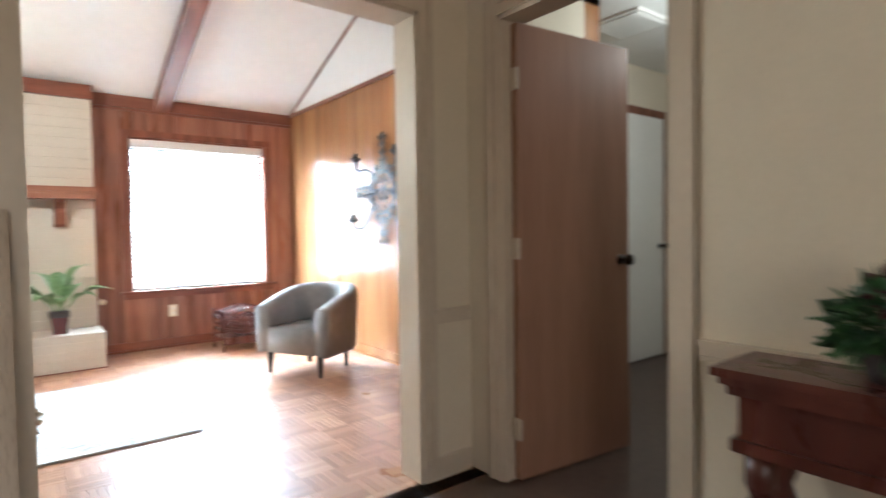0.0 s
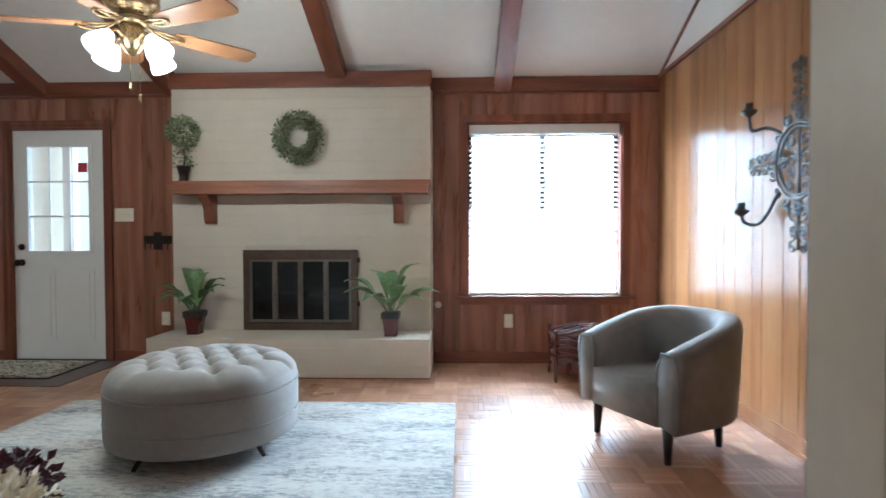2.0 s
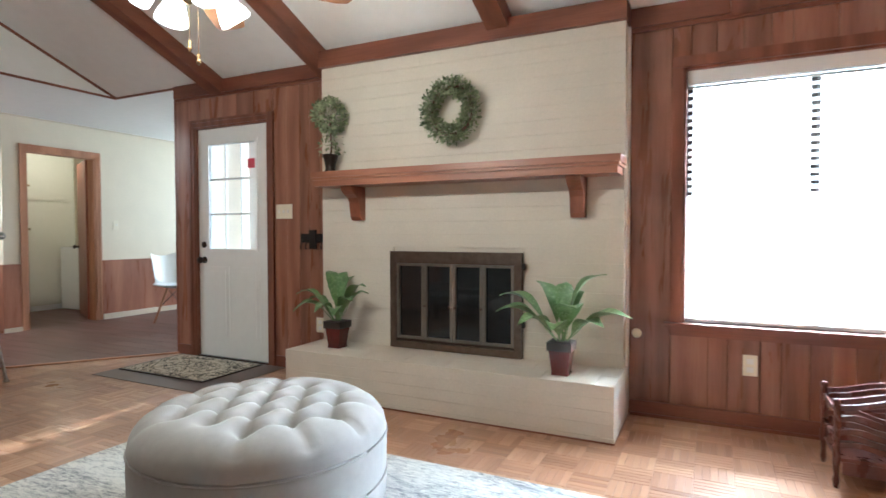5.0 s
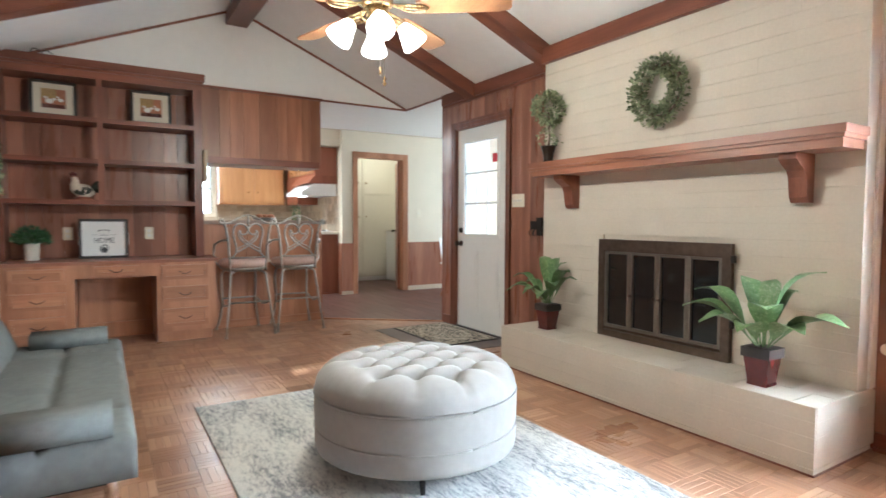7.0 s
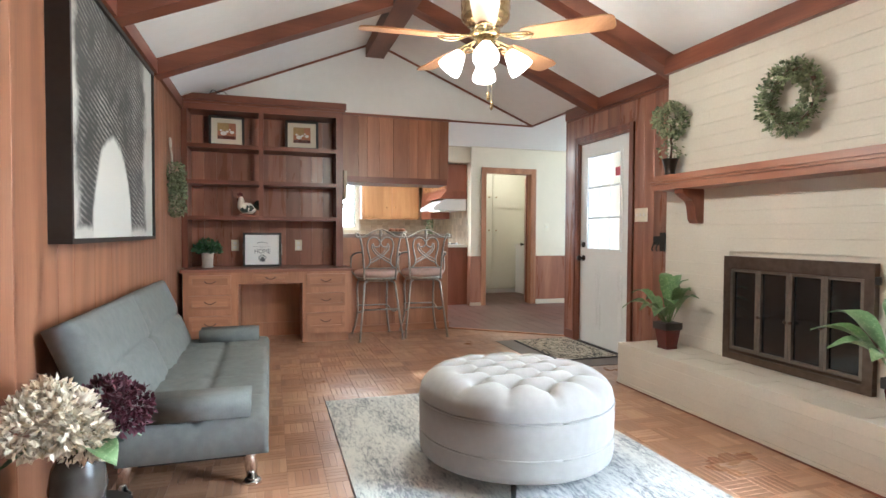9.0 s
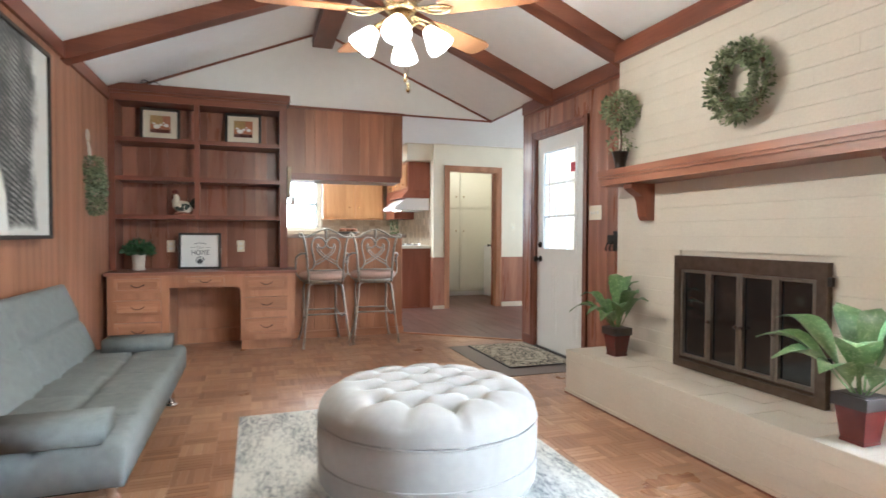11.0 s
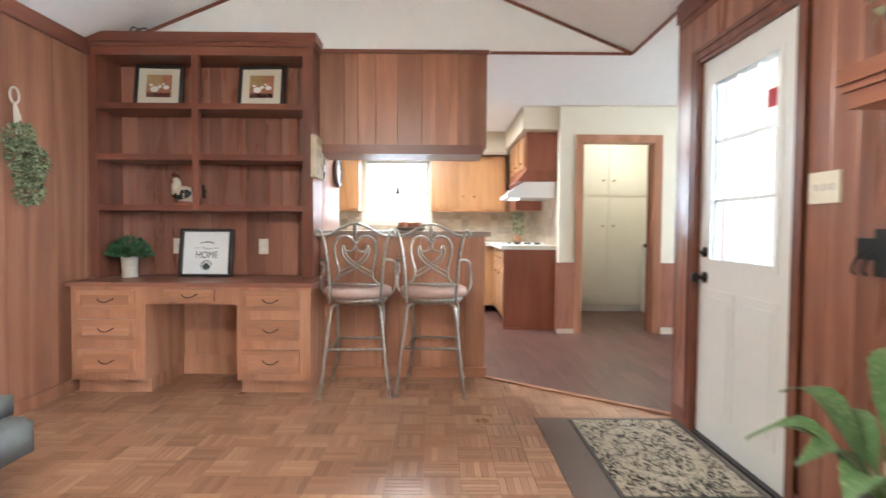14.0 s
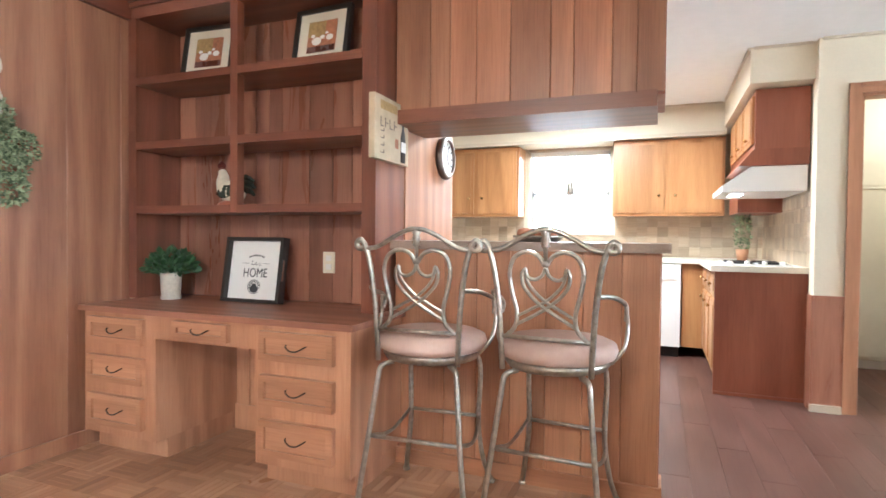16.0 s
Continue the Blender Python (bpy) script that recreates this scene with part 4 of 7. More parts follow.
a = [bm.verts.new(p) for p in [(x, y, z) for x in (-6.95, -6.095) for y, z in ((5.36, 1.625), (5.79, 1.625), (5.79, 1.74), (5.455, 1.74))]]
bm.faces.new(a[:4])
bm.faces.new(a[4:][::-1])
for k in range(4):
    bm.faces.new((a[k], a[(k + 1) % 4], a[4 + (k + 1) % 4], a[4 + k]))
put("valance", bm, REDPANEL, c, bevel=0.004)
for k in range(3):
    cab_door(c, "x", 5.46, -1, -6.14 - 0.42 * k - 0.38, -6.14 - 0.42 * k, 1.78, 2.12, CAB, (-6.3 - 0.42 * k, 1.83))
boxes("lower_box", REDPANEL, c, [(-7.55, -6.95, 5.46, 5.79, 1.335, 1.74)], 0.004)
tagged(c, "stained wooden cabinet above the range hood", "cabinet")
# backsplash tiles on the stove wall
bs = structure(boxes("backsplash", TILE, None, [(-7.88, -6.0, 5.792, 5.80, 0.92, 1.45)]), "tan tile backsplash", "wall")
# wainscot of the dining wall
wn = structure(boxes("wainscot", PANEL, None, [(KX, KX + 0.012, 5.78, 5.95, 0, 0.735), (KX, KX + 0.012, 6.85, 9.9, 0, 0.735), (KX, KX + 0.02, 5.78, 5.95, 0.735, 0.752), (KX, KX + 0.02, 6.85, 9.9, 0.735, 0.752), (-6.0, KX + 0.01, 5.768, 5.78, 0, 0.75)], 0.003), "stained wooden wainscot", "wall")
structure(boxes("dining_baseboard", CASING, None, [(KX + 0.012, KX + 0.03, 6.86, 9.9, 0, 0.07), (KX + 0.012, KX + 0.03, 5.765, 5.94, 0, 0.05)], 0.003), "pale baseboard in the dining area", "trim")
casing("trim_utility_door", "y", KX, 1, KD[0], KD[1], KD[3], 0.065, DESK, "oak casing round the utility doorway", wall=0.12)
# utility room pantry
pc = empty("pantry_cabinet")
boxes("body", PUTTY, pc, [(-7.88, -7.42, 6.1, 7.45, 0.08, 2.4)], 0.003)
for y in (6.12, 6.76):
    cab_door(pc, "y", -7.42, 1, y, y + 0.62, 0.12, 1.52, PUTTY, (y + (0.56 if y < 6.5 else 0.06), 1.15))
    cab_door(pc, "y", -7.42, 1, y, y + 0.62, 1.55, 2.36, PUTTY, (y + (0.56 if y < 6.5 else 0.06), 1.75))
boxes("toe_kick", WHITE, pc, [(-7.88, -7.46, 6.1, 7.45, 0, 0.08)])
tagged(pc, "tall putty-coloured pantry cabinet in the utility room", "cabinet")
d = empty("door_utility", pose(-6.0, 6.765, 0.012, 0, 0, -24))
boxes("leaf", REDPANEL, d, [(-0.72, 0, -0.018, 0.018, 0, 2.0)], 0.002)
bm = bmesh.new()
lathe(bm, [(0.026, 0), (0.011, 0.01), (0.01, 0.03), (0.026, 0.045), (0.02, 0.066)], n=14)
moved(bm, pose(-0.66, -0.018, 0.9, 90, 0, 0))
put("knob", bm, BRONZE, d, True)
structure(d, "brown door standing open into the utility room", "door")
# utility: washer edge and wall box
wsh = empty("washing_machine")
boxes("body", ENAMEL, wsh, [(-7.35, -6.75, 7.2, 7.85, 0.02, 0.9)], 0.02)
boxes("console", ENAMEL, wsh, [(-7.35, -6.75, 7.75, 7.85, 0.9, 1.05)], 0.01)
for x in (-7.3, -6.86):
    boxes("foot", BLACK, wsh, [(x, x + 0.06, 7.25, 7.31, 0, 0.02)])
tagged(wsh, "white top-loading washing machine", "washer")
# kitchen window
w = empty("window_2")
kx, a0, a1, b0, b1 = -7.9, 3.46, 4.36, 1.19, 2.08
boxes("frame", CASING, w, [(kx, kx + 0.015, a0 - 0.05, a0, b0 - 0.05, b1 + 0.02), (kx, kx + 0.015, a1, a1 + 0.04, b0 - 0.05, b1 + 0.02), (kx, kx + 0.015, a0, a1, b0 - 0.05, b0),
                           (kx - 0.15, kx, a0 - 0.001, a0 + 0.014, b0, b1), (kx - 0.15, kx, a1 - 0.014, a1 + 0.001, b0, b1), (kx - 0.15, kx, a0, a1, b0 - 0.001, b0 + 0.014), (kx - 0.15, kx, a0, a1, b1 - 0.014, b1 + 0.001)], 0.003)
boxes("sash", WHITE, w, [(kx - 0.11, kx - 0.08, a0 + 0.014, a1 - 0.014, 1.58, 1.62), (kx - 0.11, kx - 0.08, a0 + 0.014, a0 + 0.05, b0 + 0.014, b1 - 0.014), (kx - 0.11, kx - 0.08, a1 - 0.05, a1 - 0.014, b0 + 0.014, b1 - 0.014)], 0.002)
g = boxes("pane", PANE, w, [(kx - 0.1, kx - 0.096, a0 + 0.05, a1 - 0.05, b0 + 0.014, b1 - 0.014)])
g.visible_shadow = False
structure(w, "bright kitchen window with a painted frame", "window")
b = empty("window_blind")
boxes("head_rail", BLIND, b, [(kx - 0.06, kx - 0.01, a0 + 0.02, a1 - 0.02, b1 - 0.07, b1 - 0.016)], 0.005)
boxes("bottom_rail", BLIND, b, [(kx - 0.055, kx - 0.015, a0 + 0.02, a1 - 0.02, b0 + 0.03, b0 + 0.05)], 0.004)
bm = bmesh.new()
bx(bm, -0.022, 0.022, a0 + 0.02, a1 - 0.02, -0.001, 0.001)
moved(bm, pose(kx - 0.035, 0, 0, 0, 10, 0))
sl = put("slat", bm, BLIND, b)
sl.location.z = b0 + 0.08
for k in range(1, 18):
    o = new("slat", sl.data)
    o.parent = b
    o.location.z = b0 + 0.08 + k * 0.042
tagged(b, "white slat blind on the kitchen window", "blind")
# suncatcher hanging in the window
bm = bmesh.new()
lathe(bm, [(0.002, 1.78), (0.012, 1.76), (0.018, 1.73), (0.035, 1.69), (0.042, 1.64), (0.038, 1.58), (0.03, 1.575)], kx + 0.05, 3.93, 10)
tube(bm, [(kx + 0.05, 3.93, 1.78), (kx + 0.05, 3.93, 2.12)], 0.001, 4)
tagged(put("suncatcher", bm, PEWTER, None, True), "grey hanging ornament in front of the kitchen window", "ornament")
# plant and things on the counter
p = empty("potted_plant")
bm = bmesh.new()
lathe(bm, [(0.04, 0.92), (0.055, 1.02), (0.05, 1.02), (0.04, 1.0)], -7.35, 5.55, 14)
put("pot", bm, plain("terracotta", (0.4, 0.2, 0.11), 0.7), p, True)
bm = bmesh.new()
rng = random.Random(5)


def sprig_cloud(bm, rng, n, place, size, spread=1.0):
    """Many small folded leaves at places drawn from a function."""
    for _ in range(n):
        c, out = place(rng)
        s = size * rng.uniform(0.7, 1.3)
        d = (Vector(out).normalized() + spread * Vector((rng.uniform(-1, 1), rng.uniform(-1, 1), rng.uniform(-1, 1)))).normalized()
        side = d.orthogonal().normalized()
        side = (Matrix.Rotation(rng.uniform(0, 6.28), 3, d) @ side)
        nrm = d.cross(side)
        c = Vector(c)
        v = [bm.verts.new(c), bm.verts.new(c + d * s * 0.5 + side * s * 0.32 + nrm * s * 0.08), bm.verts.new(c + d * s + nrm * s * -0.05), bm.verts.new(c + d * s * 0.5 - side * s * 0.32 + nrm * s * 0.08)]
        bm.faces.new((v[0], v[1], v[2]))
        bm.faces.new((v[0], v[2], v[3]))


def ball(cx, cy, cz, r):
    def place(rng):
        d = Vector((rng.gauss(0, 1), rng.gauss(0, 1), rng.gauss(0, 1))).normalized()
        q = rng.uniform(0.35, 1.0) ** 0.5
        return (cx + d.x * r * q, cy + d.y * r * q, cz + d.z * r * q), d
    return place


for z, r in ((1.07, 0.05), (1.15, 0.065), (1.24, 0.06), (1.31, 0.05)):
    sprig_cloud(bm, rng, 70, ball(-7.35, 5.55, z, r), 0.035)
put("foliage", bm, SAGE, p)
tagged(p, "green twisted topiary in a terracotta pot", "plant")

# ---------------------------------------------------------------- bar, overhead cabinet, bookcase
bar = empty("breakfast_bar")
boxes("body", REDPANEL, bar, [(-4.27, W, 3.64, 4.86, 0, 1.045)], 0.002)
boxes("countertop", BARTOP, bar, [(-4.55, W + 0.05, 3.625, 4.895, 1.045, 1.085)], 0.008)
boxes("baseboard", DESK_Y, bar, [(W + 0.012, W + 0.026, 3.64, 4.865, 0, 0.075), (-4.27, W + 0.01, 4.86, 4.872, 0, 0.075)], 0.003)
tagged(bar, "wood-panelled breakfast bar with a brown counter", "counter")
oc = empty("overhead_cabinet")
boxes("body", REDPANEL, oc, [(-4.5, W - 0.002, 3.635, 4.86, 1.70, 2.376)], 0.002)
boxes("valance", TRIM_Y, oc, [(-4.5, W + 0.04, 3.635, 4.83, 1.645, 1.712)], 0.008)
boxes("crown", TRIM_Y, oc, [(W - 0.002, W + 0.03, 3.635, 4.875, 2.375, 2.40)], 0.004)
tagged(oc, "plank-faced wooden cabinet hung above the bar", "cabinet")
side = structure(boxes("wall_partition", DESK, None, [(-4.95, -4.262, 3.56, 3.632, 0, 2.376)], 0.002), "oak partition beside the bookcase", "wall")

bk = empty("bookcase")
BF, BB = -3.94, -4.245
for y0, y1 in ((S + 0.003, S + 0.06), (3.56, 3.632)):
    boxes("side", TRIM_Z, bk, [(BB, BF, y0, y1, 0.745, 2.30)], 0.002)
boxes("divider", TRIM_Z, bk, [(BF - 0.05, BF, 2.79, 2.835, 1.22, 2.30)], 0.002)
boxes("crown", TRIM_Y, bk, [(BB, BF, S + 0.003, 3.632, 2.295, 2.38), (BB, BF + 0.03, S + 0.003, 3.66, 2.38, 2.445), (BB, BF + 0.015, S + 0.003, 3.645, 2.355, 2.38)], 0.004)
for z in (1.965, 1.612, 1.258):
    boxes("shelf", TRIM_Y, bk, [(BB, BF + 0.003, S + 0.06, 2.79, z - 0.04, z), (BB, BF + 0.003, 2.835, 3.56, z - 0.04, z), (BB, BF - 0.05, 2.79, 2.835, z - 0.04, z)], 0.004)
rngp = random.Random(3)
y = S + 0.06
while y < 3.555:
    wd = rngp.choice((0.09, 0.12, 0.15, 0.18))
    y2 = min(y + wd, 3.56)
    boxes("back_board", PANEL, bk, [(BB - 0.015, BB, y + 0.0015, y2 - 0.0015, 0.745, 2.30)], 0.002, 1)
    y = y2
tagged(bk, "built-in stained oak bookcase, mostly empty shelves", "bookcase")

dk = empty("desk")
DF = -3.65
boxes("top", DESKTOP, dk, [(-4.24, DF + 0.025, S + 0.03, 3.70, 0.715, 0.742)], 0.006)
boxes("pedestal", DESK, dk, [(-4.24, DF, S + 0.05, 2.605, 0.10, 0.715), (-4.24, DF, 3.20, 3.68, 0.10, 0.715), (-4.24, DF, 2.605, 3.20, 0.60, 0.715)], 0.003)
for y0, y1 in ((S + 0.05, 2.60), (3.205, 3.66)):
    boxes("toe_kick", DESK, dk, [(-4.24, DF - 0.075, y0, y1, 0, 0.10)], 0.002)
boxes("back_panel", DESK, dk, [(-4.24, -4.2, 2.605, 3.20, 0.0, 0.60), (-4.2, -4.185, 2.605, 3.20, 0, 0.14), (-4.2, -4.19, 2.62, 2.7, 0.14, 0.6)], 0.002)


def drawer(y0, y1, z0, z1):
    boxes("drawer", DESK_Y, dk, [(DF, DF + 0.02, y0, y1, z0, z1)], 0.006)
    e = 0.028
    boxes("drawer_moulding", DESK_Y, dk, [(DF + 0.02, DF + 0.032, y0, y0 + e, z0, z1), (DF + 0.02, DF + 0.032, y1 - e, y1, z0, z1), (DF + 0.02, DF + 0.032, y0 + e, y1 - e, z0, z0 + e), (DF + 0.02, DF + 0.032, y0 + e, y1 - e, z1 - e, z1)], 0.004)
    cy, cz = (y0 + y1) / 2, (z0 + z1) / 2 - 0.005
    bm = bmesh.new()
    tube(bm, spline([(DF + 0.02, cy - 0.05, cz + 0.014), (DF + 0.035, cy - 0.042, cz + 0.008), (DF + 0.042, cy - 0.02, cz - 0.004), (DF + 0.043, cy, cz - 0.007), (DF + 0.042, cy + 0.02, cz - 0.004), (DF + 0.035, cy + 0.042, cz + 0.008), (DF + 0.02, cy + 0.05, cz + 0.014)], 4), 0.0032, 6)
    put("handle", bm, BRONZE, dk, True)


for z0, z1 in ((0.565, 0.69), (0.37, 0.50), (0.15, 0.305)):
    drawer(S + 0.105, 2.54, z0, z1)
    drawer(3.24, 3.61, z0, z1)
drawer(2.74, 3.06, 0.62, 0.70)
tagged(dk, "built-in oak desk with seven moulded drawers", "desk")

# on the desk and shelves
p = empty("potted_plant", pose(-4.02, 2.30, 0.742))
bm = bmesh.new()
lathe(bm, [(0.052, 0), (0.055, 0.01), (0.05, 0.02), (0.056, 0.13), (0.062, 0.145), (0.056, 0.148), (0.05, 0.13)], n=20)
put("pot", bm, STONEWARE, p, True)
bm = bmesh.new()


def tuft(rng):
    d = Vector((rng.gauss(0, 1), rng.gauss(0, 1), abs(rng.gauss(0, 0.8)))).normalized()
    q = rng.uniform(0.3, 1)
    return (d.x * 0.125 * q, d.y * 0.125 * q, 0.15 + d.z * 0.13 * q), d


sprig_cloud(bm, rng, 420, tuft, 0.042, 0.6)
for k in range(16):
    a = k * 0.9
    tube(bm, [(0, 0, 0.14), (0.06 * math.cos(a), 0.06 * math.sin(a), 0.21), (0.1 * math.cos(a), 0.1 * math.sin(a), 0.25)], 0.0015, 4)
put("foliage", bm, LEAF_DK, p)
tagged(p, "bushy green plant in a whitewashed pot on the desk", "plant")
# loose cable on top of the bookcase
bm = bmesh.new()
tube(bm, spline([(-4.02, 2.32, 2.449), (-3.99, 2.36, 2.5), (-4.0, 2.42, 2.47), (-3.97, 2.38, 2.452), (-3.98, 2.45, 2.49), (-4.0, 2.52, 2.455), (-3.97, 2.62, 2.45)], 6), 0.004, 6)
tagged(put("cable", bm, BLACK, None, True), "loose black cable lying on the bookcase", "cable")
# HOME sign tray
s = empty("framed_sign", pose(-4.06, 2.82, 0.744, 0, -9, 0))
boxes("frame", MATTEBLACK, s, [(-0.03, 0.02, -0.19, -0.17, 0, 0.35), (-0.03, 0.02, 0.17, 0.19, 0, 0.35), (-0.03, 0.02, -0.17, 0.17, 0, 0.018), (-0.03, 0.02, -0.17, 0.17, 0.332, 0.35)], 0.003)
boxes("panel", PAPER, s, [(-0.03, -0.012, -0.17, 0.17, 0.018, 0.332)])
up = Matrix.Rotation(radians(90), 4, "Z") @ Matrix.Rotation(radians(90), 4, "X")
writing("lettering", "HOME", 0.062, Matrix.Translation((-0.0105, 0.0, 0.158)) @ up @ Matrix.Diagonal((0.92, 1.12, 1, 1)), INK, s)
rows = [(-0.0115, -0.0105, -0.09, -0.045, 0.210, 0.212), (-0.0115, -0.0105, 0.045, 0.09, 0.210, 0.212)]
for k in range(10):
    u = (k - 4.5) * 0.0105
    rows.append((-0.0115, -0.0105, u - 0.003, u + 0.003, 0.250 - u * u * 4, 0.260 - u * u * 4))
for k, h in enumerate((0.026, 0.012, 0.018, 0.01, 0.012)):
    rows.append((-0.0115, -0.0105, -0.028 + k * 0.013, -0.0255 + k * 0.013, 0.202, 0.202 + h))
    rows.append((-0.0115, -0.0105, -0.0255 + k * 0.013, -0.018 + k * 0.013, 0.202, 0.2045))
boxes("small_lettering", INK, s, rows)
bm = bmesh.new()
tube(bm, [(0.04 * math.cos(q * 0.3), 0.037 * math.sin(q * 0.3), 0.0005) for q in range(19)], 0.0018, 5)
for q in range(9):
    v = len(bm.verts)
    bx(bm, -0.003, 0.003, 0.024, 0.036, 0, 0.001)
    moved(bm, pose(0, 0, 0, 0, 0, -100 + 25 * q), v)
lathe(bm, [(0.027, 0), (0.024, 0.001)], 0, -0.012, n=18, squash=0.75)
bx(bm, -0.013, 0.013, 0.004, 0.016, 0, 0.001)
moved(bm, Matrix.Translation((-0.0115, 0.0, 0.085)) @ up)
put("emblem", bm, INK, s)
for u in (-0.194, 0.188):
    boxes("handle", CHROME, s, [(0.0, 0.014, u, u + 0.006, 0.12, 0.23)])
tagged(s, "black-framed white sign reading HOME leaning on the desk", "sign")


def rooster_picture(y, z, turn):
    f = empty("framed_picture", pose(-4.09, y, z, 0, -10, turn))
    boxes("frame", MATTEBLACK, f, [(-0.015, 0.012, -0.17, -0.145, 0, 0.315), (-0.015, 0.012, 0.145, 0.17, 0, 0.315), (-0.015, 0.012, -0.145, 0.145, 0, 0.022), (-0.015, 0.012, -0.145, 0.145, 0.293, 0.315)], 0.003)
    boxes("mount", MATBOARD, f, [(-0.012, 0.0, -0.145, 0.145, 0.022, 0.293)])
    boxes("print", PICRED, f, [(0.0, 0.002, -0.088, 0.088, 0.075, 0.245)])
    boxes("print_sky", PICGOLD, f, [(0.002, 0.0026, -0.088, 0.02, 0.16, 0.245)])
    boxes("print_ground", DARKWOOD, f, [(0.002, 0.003, -0.085, 0.085, 0.075, 0.108)])
    bm = bmesh.new()
    for cy, cz, r in ((-0.03, 0.135, 0.03), (-0.055, 0.165, 0.013), (0.005, 0.155, 0.015), (0.05, 0.15, 0.022), (0.03, 0.175, 0.01)):
        a = len(bm.verts)
        lathe(bm, [(r, 0), (r * 0.9, 0.001)], n=12, squash=0.75)
        moved(bm, Matrix.Translation((0.003, cy, cz)) @ up, a)
    put("print_bird", bm, PAPER, f)
    return tagged(f, "small black-framed rooster print leaning on a shelf", "picture", "rooster prints")


rooster_picture(2.48, 1.967, 4)
rooster_picture(3.22, 1.967, -3)
# rooster figurine
r = empty("rooster_figurine", pose(-4.08, 2.67, 1.258) @ Matrix.Scale(1.08, 4))
GLAZE = plain("cream glaze", (0.68, 0.62, 0.5), 0.25, 0, 60, 0.12, 0.05)
GREENGLAZE = plain("green black glaze", (0.03, 0.04, 0.03), 0.22, 0, 40, 0.4, 0.1)
bm = bmesh.new()
lathe(bm, [(0.05, 0), (0.056, 0.008), (0.05, 0.02), (0.03, 0.03)], n=18, squash=1.3)
put("base", bm, plain("rust glaze", (0.3, 0.1, 0.06), 0.35), r, True)
bm = bmesh.new()
lathe(bm, [(0.012, -0.085), (0.04, -0.062), (0.058, -0.02), (0.056, 0.02), (0.036, 0.06), (0.012, 0.085)], n=18)
moved(bm, pose(0, 0.0, 0.075, 78, 0, 0))
lathe(bm, [(0.025, 0.02), (0.022, 0.04)], 0, -0.02, 10)
tube(bm, spline([(0, -0.025, 0.075), (0, -0.05, 0.115), (0, -0.05, 0.155), (0, -0.06, 0.182)], 5), 0.045, 12, 0.018)
put("body", bm, GLAZE, r, True)
for sx in (-1, 1):
    bm = bmesh.new()
    lathe(bm, [(0.006, -0.06), (0.03, -0.035), (0.038, 0.0), (0.025, 0.04), (0.005, 0.065)], n=14)
    moved(bm, pose(sx * 0.038, 0.005, 0.072, 100, 0, 0) @ Matrix.Diagonal((0.55, 1, 1, 1)))
    put("wing", bm, GREENGLAZE, r, True)
bm = bmesh.new()
for k in range(9):
    e = -0.5 + k * 0.21
    tube(bm, spline([(0.008 * (k % 3 - 1), 0.05, 0.075), (0.012 * (k % 3 - 1), 0.095, 0.10 + 0.045 * math.sin(e)), (0.012 * (k % 3 - 1), 0.11 + 0.03 * math.cos(e), 0.085 + 0.06 * math.sin(e))], 4), 0.02, 8, 0.008)
put("tail", bm, GREENGLAZE, r, True)
bm = bmesh.new()
tube(bm, [(0, -0.07, 0.18), (0, -0.095, 0.172)], 0.008, 8, 0.001)
put("beak", bm, BRASS, r, True)
bm = bmesh.new()
for y, z, q in ((-0.075, 0.207, 0.012), (-0.06, 0.214, 0.014), (-0.045, 0.206, 0.012), (-0.08, 0.155, 0.011), (-0.076, 0.165, 0.009)):
    v = len(bm.verts)
    bmesh.ops.create_icosphere(bm, subdivisions=2, radius=q)
    moved(bm, pose(0, y, z) @ Matrix.Diagonal((0.5, 1, 1.2, 1)), v)
put("comb", bm, POTRED, r, True)
tagged(r, "painted ceramic rooster figurine on a shelf", "figurine")


def plate(x, y, z, facing, w=0.072, h=0.115, holes=2, label="ivory outlet plate on the wall"):
    """An outlet or switch plate; facing: turn of its front about z, front along -y at 0."""
    o = empty("wall_outlet" if holes == 2 else "light_switch", pose(x, y, z, 0, 0, facing))
    boxes("plate", IVORY, o, [(-w / 2, w / 2, -0.006, 0, -h / 2, h / 2)], 0.003)
    if holes == 2:
        boxes("socket", WHITE, o, [(-0.017, 0.017, -0.009, -0.006, 0.008, 0.038), (-0.017, 0.017, -0.009, -0.006, -0.038, -0.008)], 0.002)
    else:
        boxes("toggle", WHITE, o, [(dx - 0.005, dx + 0.005, -0.016, -0.006, -0.012, 0.012) for dx in ([-0.046, 0, 0.046] if holes == 3 else [0])], 0.002)
    return tagged(o, label, "outlet" if holes == 2 else "switch")


plate(BB, 2.545, 0.96, 90)
plate(BB, 3.19, 0.96, 90)
plate(1.25, N, 0.355, 0)
plate(-1.70, N, 0.37, 0)
plate(-2.055, N, 1.265, 0, 0.165, 0.115, 3, "ivory triple switch plate beside the door")
plate(-3.04, S, 0.31, 180)
plate(E, 4.75, 0.32, -90)
plate(KX, 7.05, 1.2, 90, 0.075, 0.115, 1, "ivory switch plate on cream wall")
bm = bmesh.new()
lathe(bm, [(0.028, 0), (0.028, 0.006), (0.02, 0.01), (0.008, 0.012)], n=18)
moved(bm, pose(0.655, N, 0.49, 90, 0, 0))
tagged(put("gas_valve_cover", bm, IVORY, None, True), "round ivory gas valve cover on the panelling", "valve")

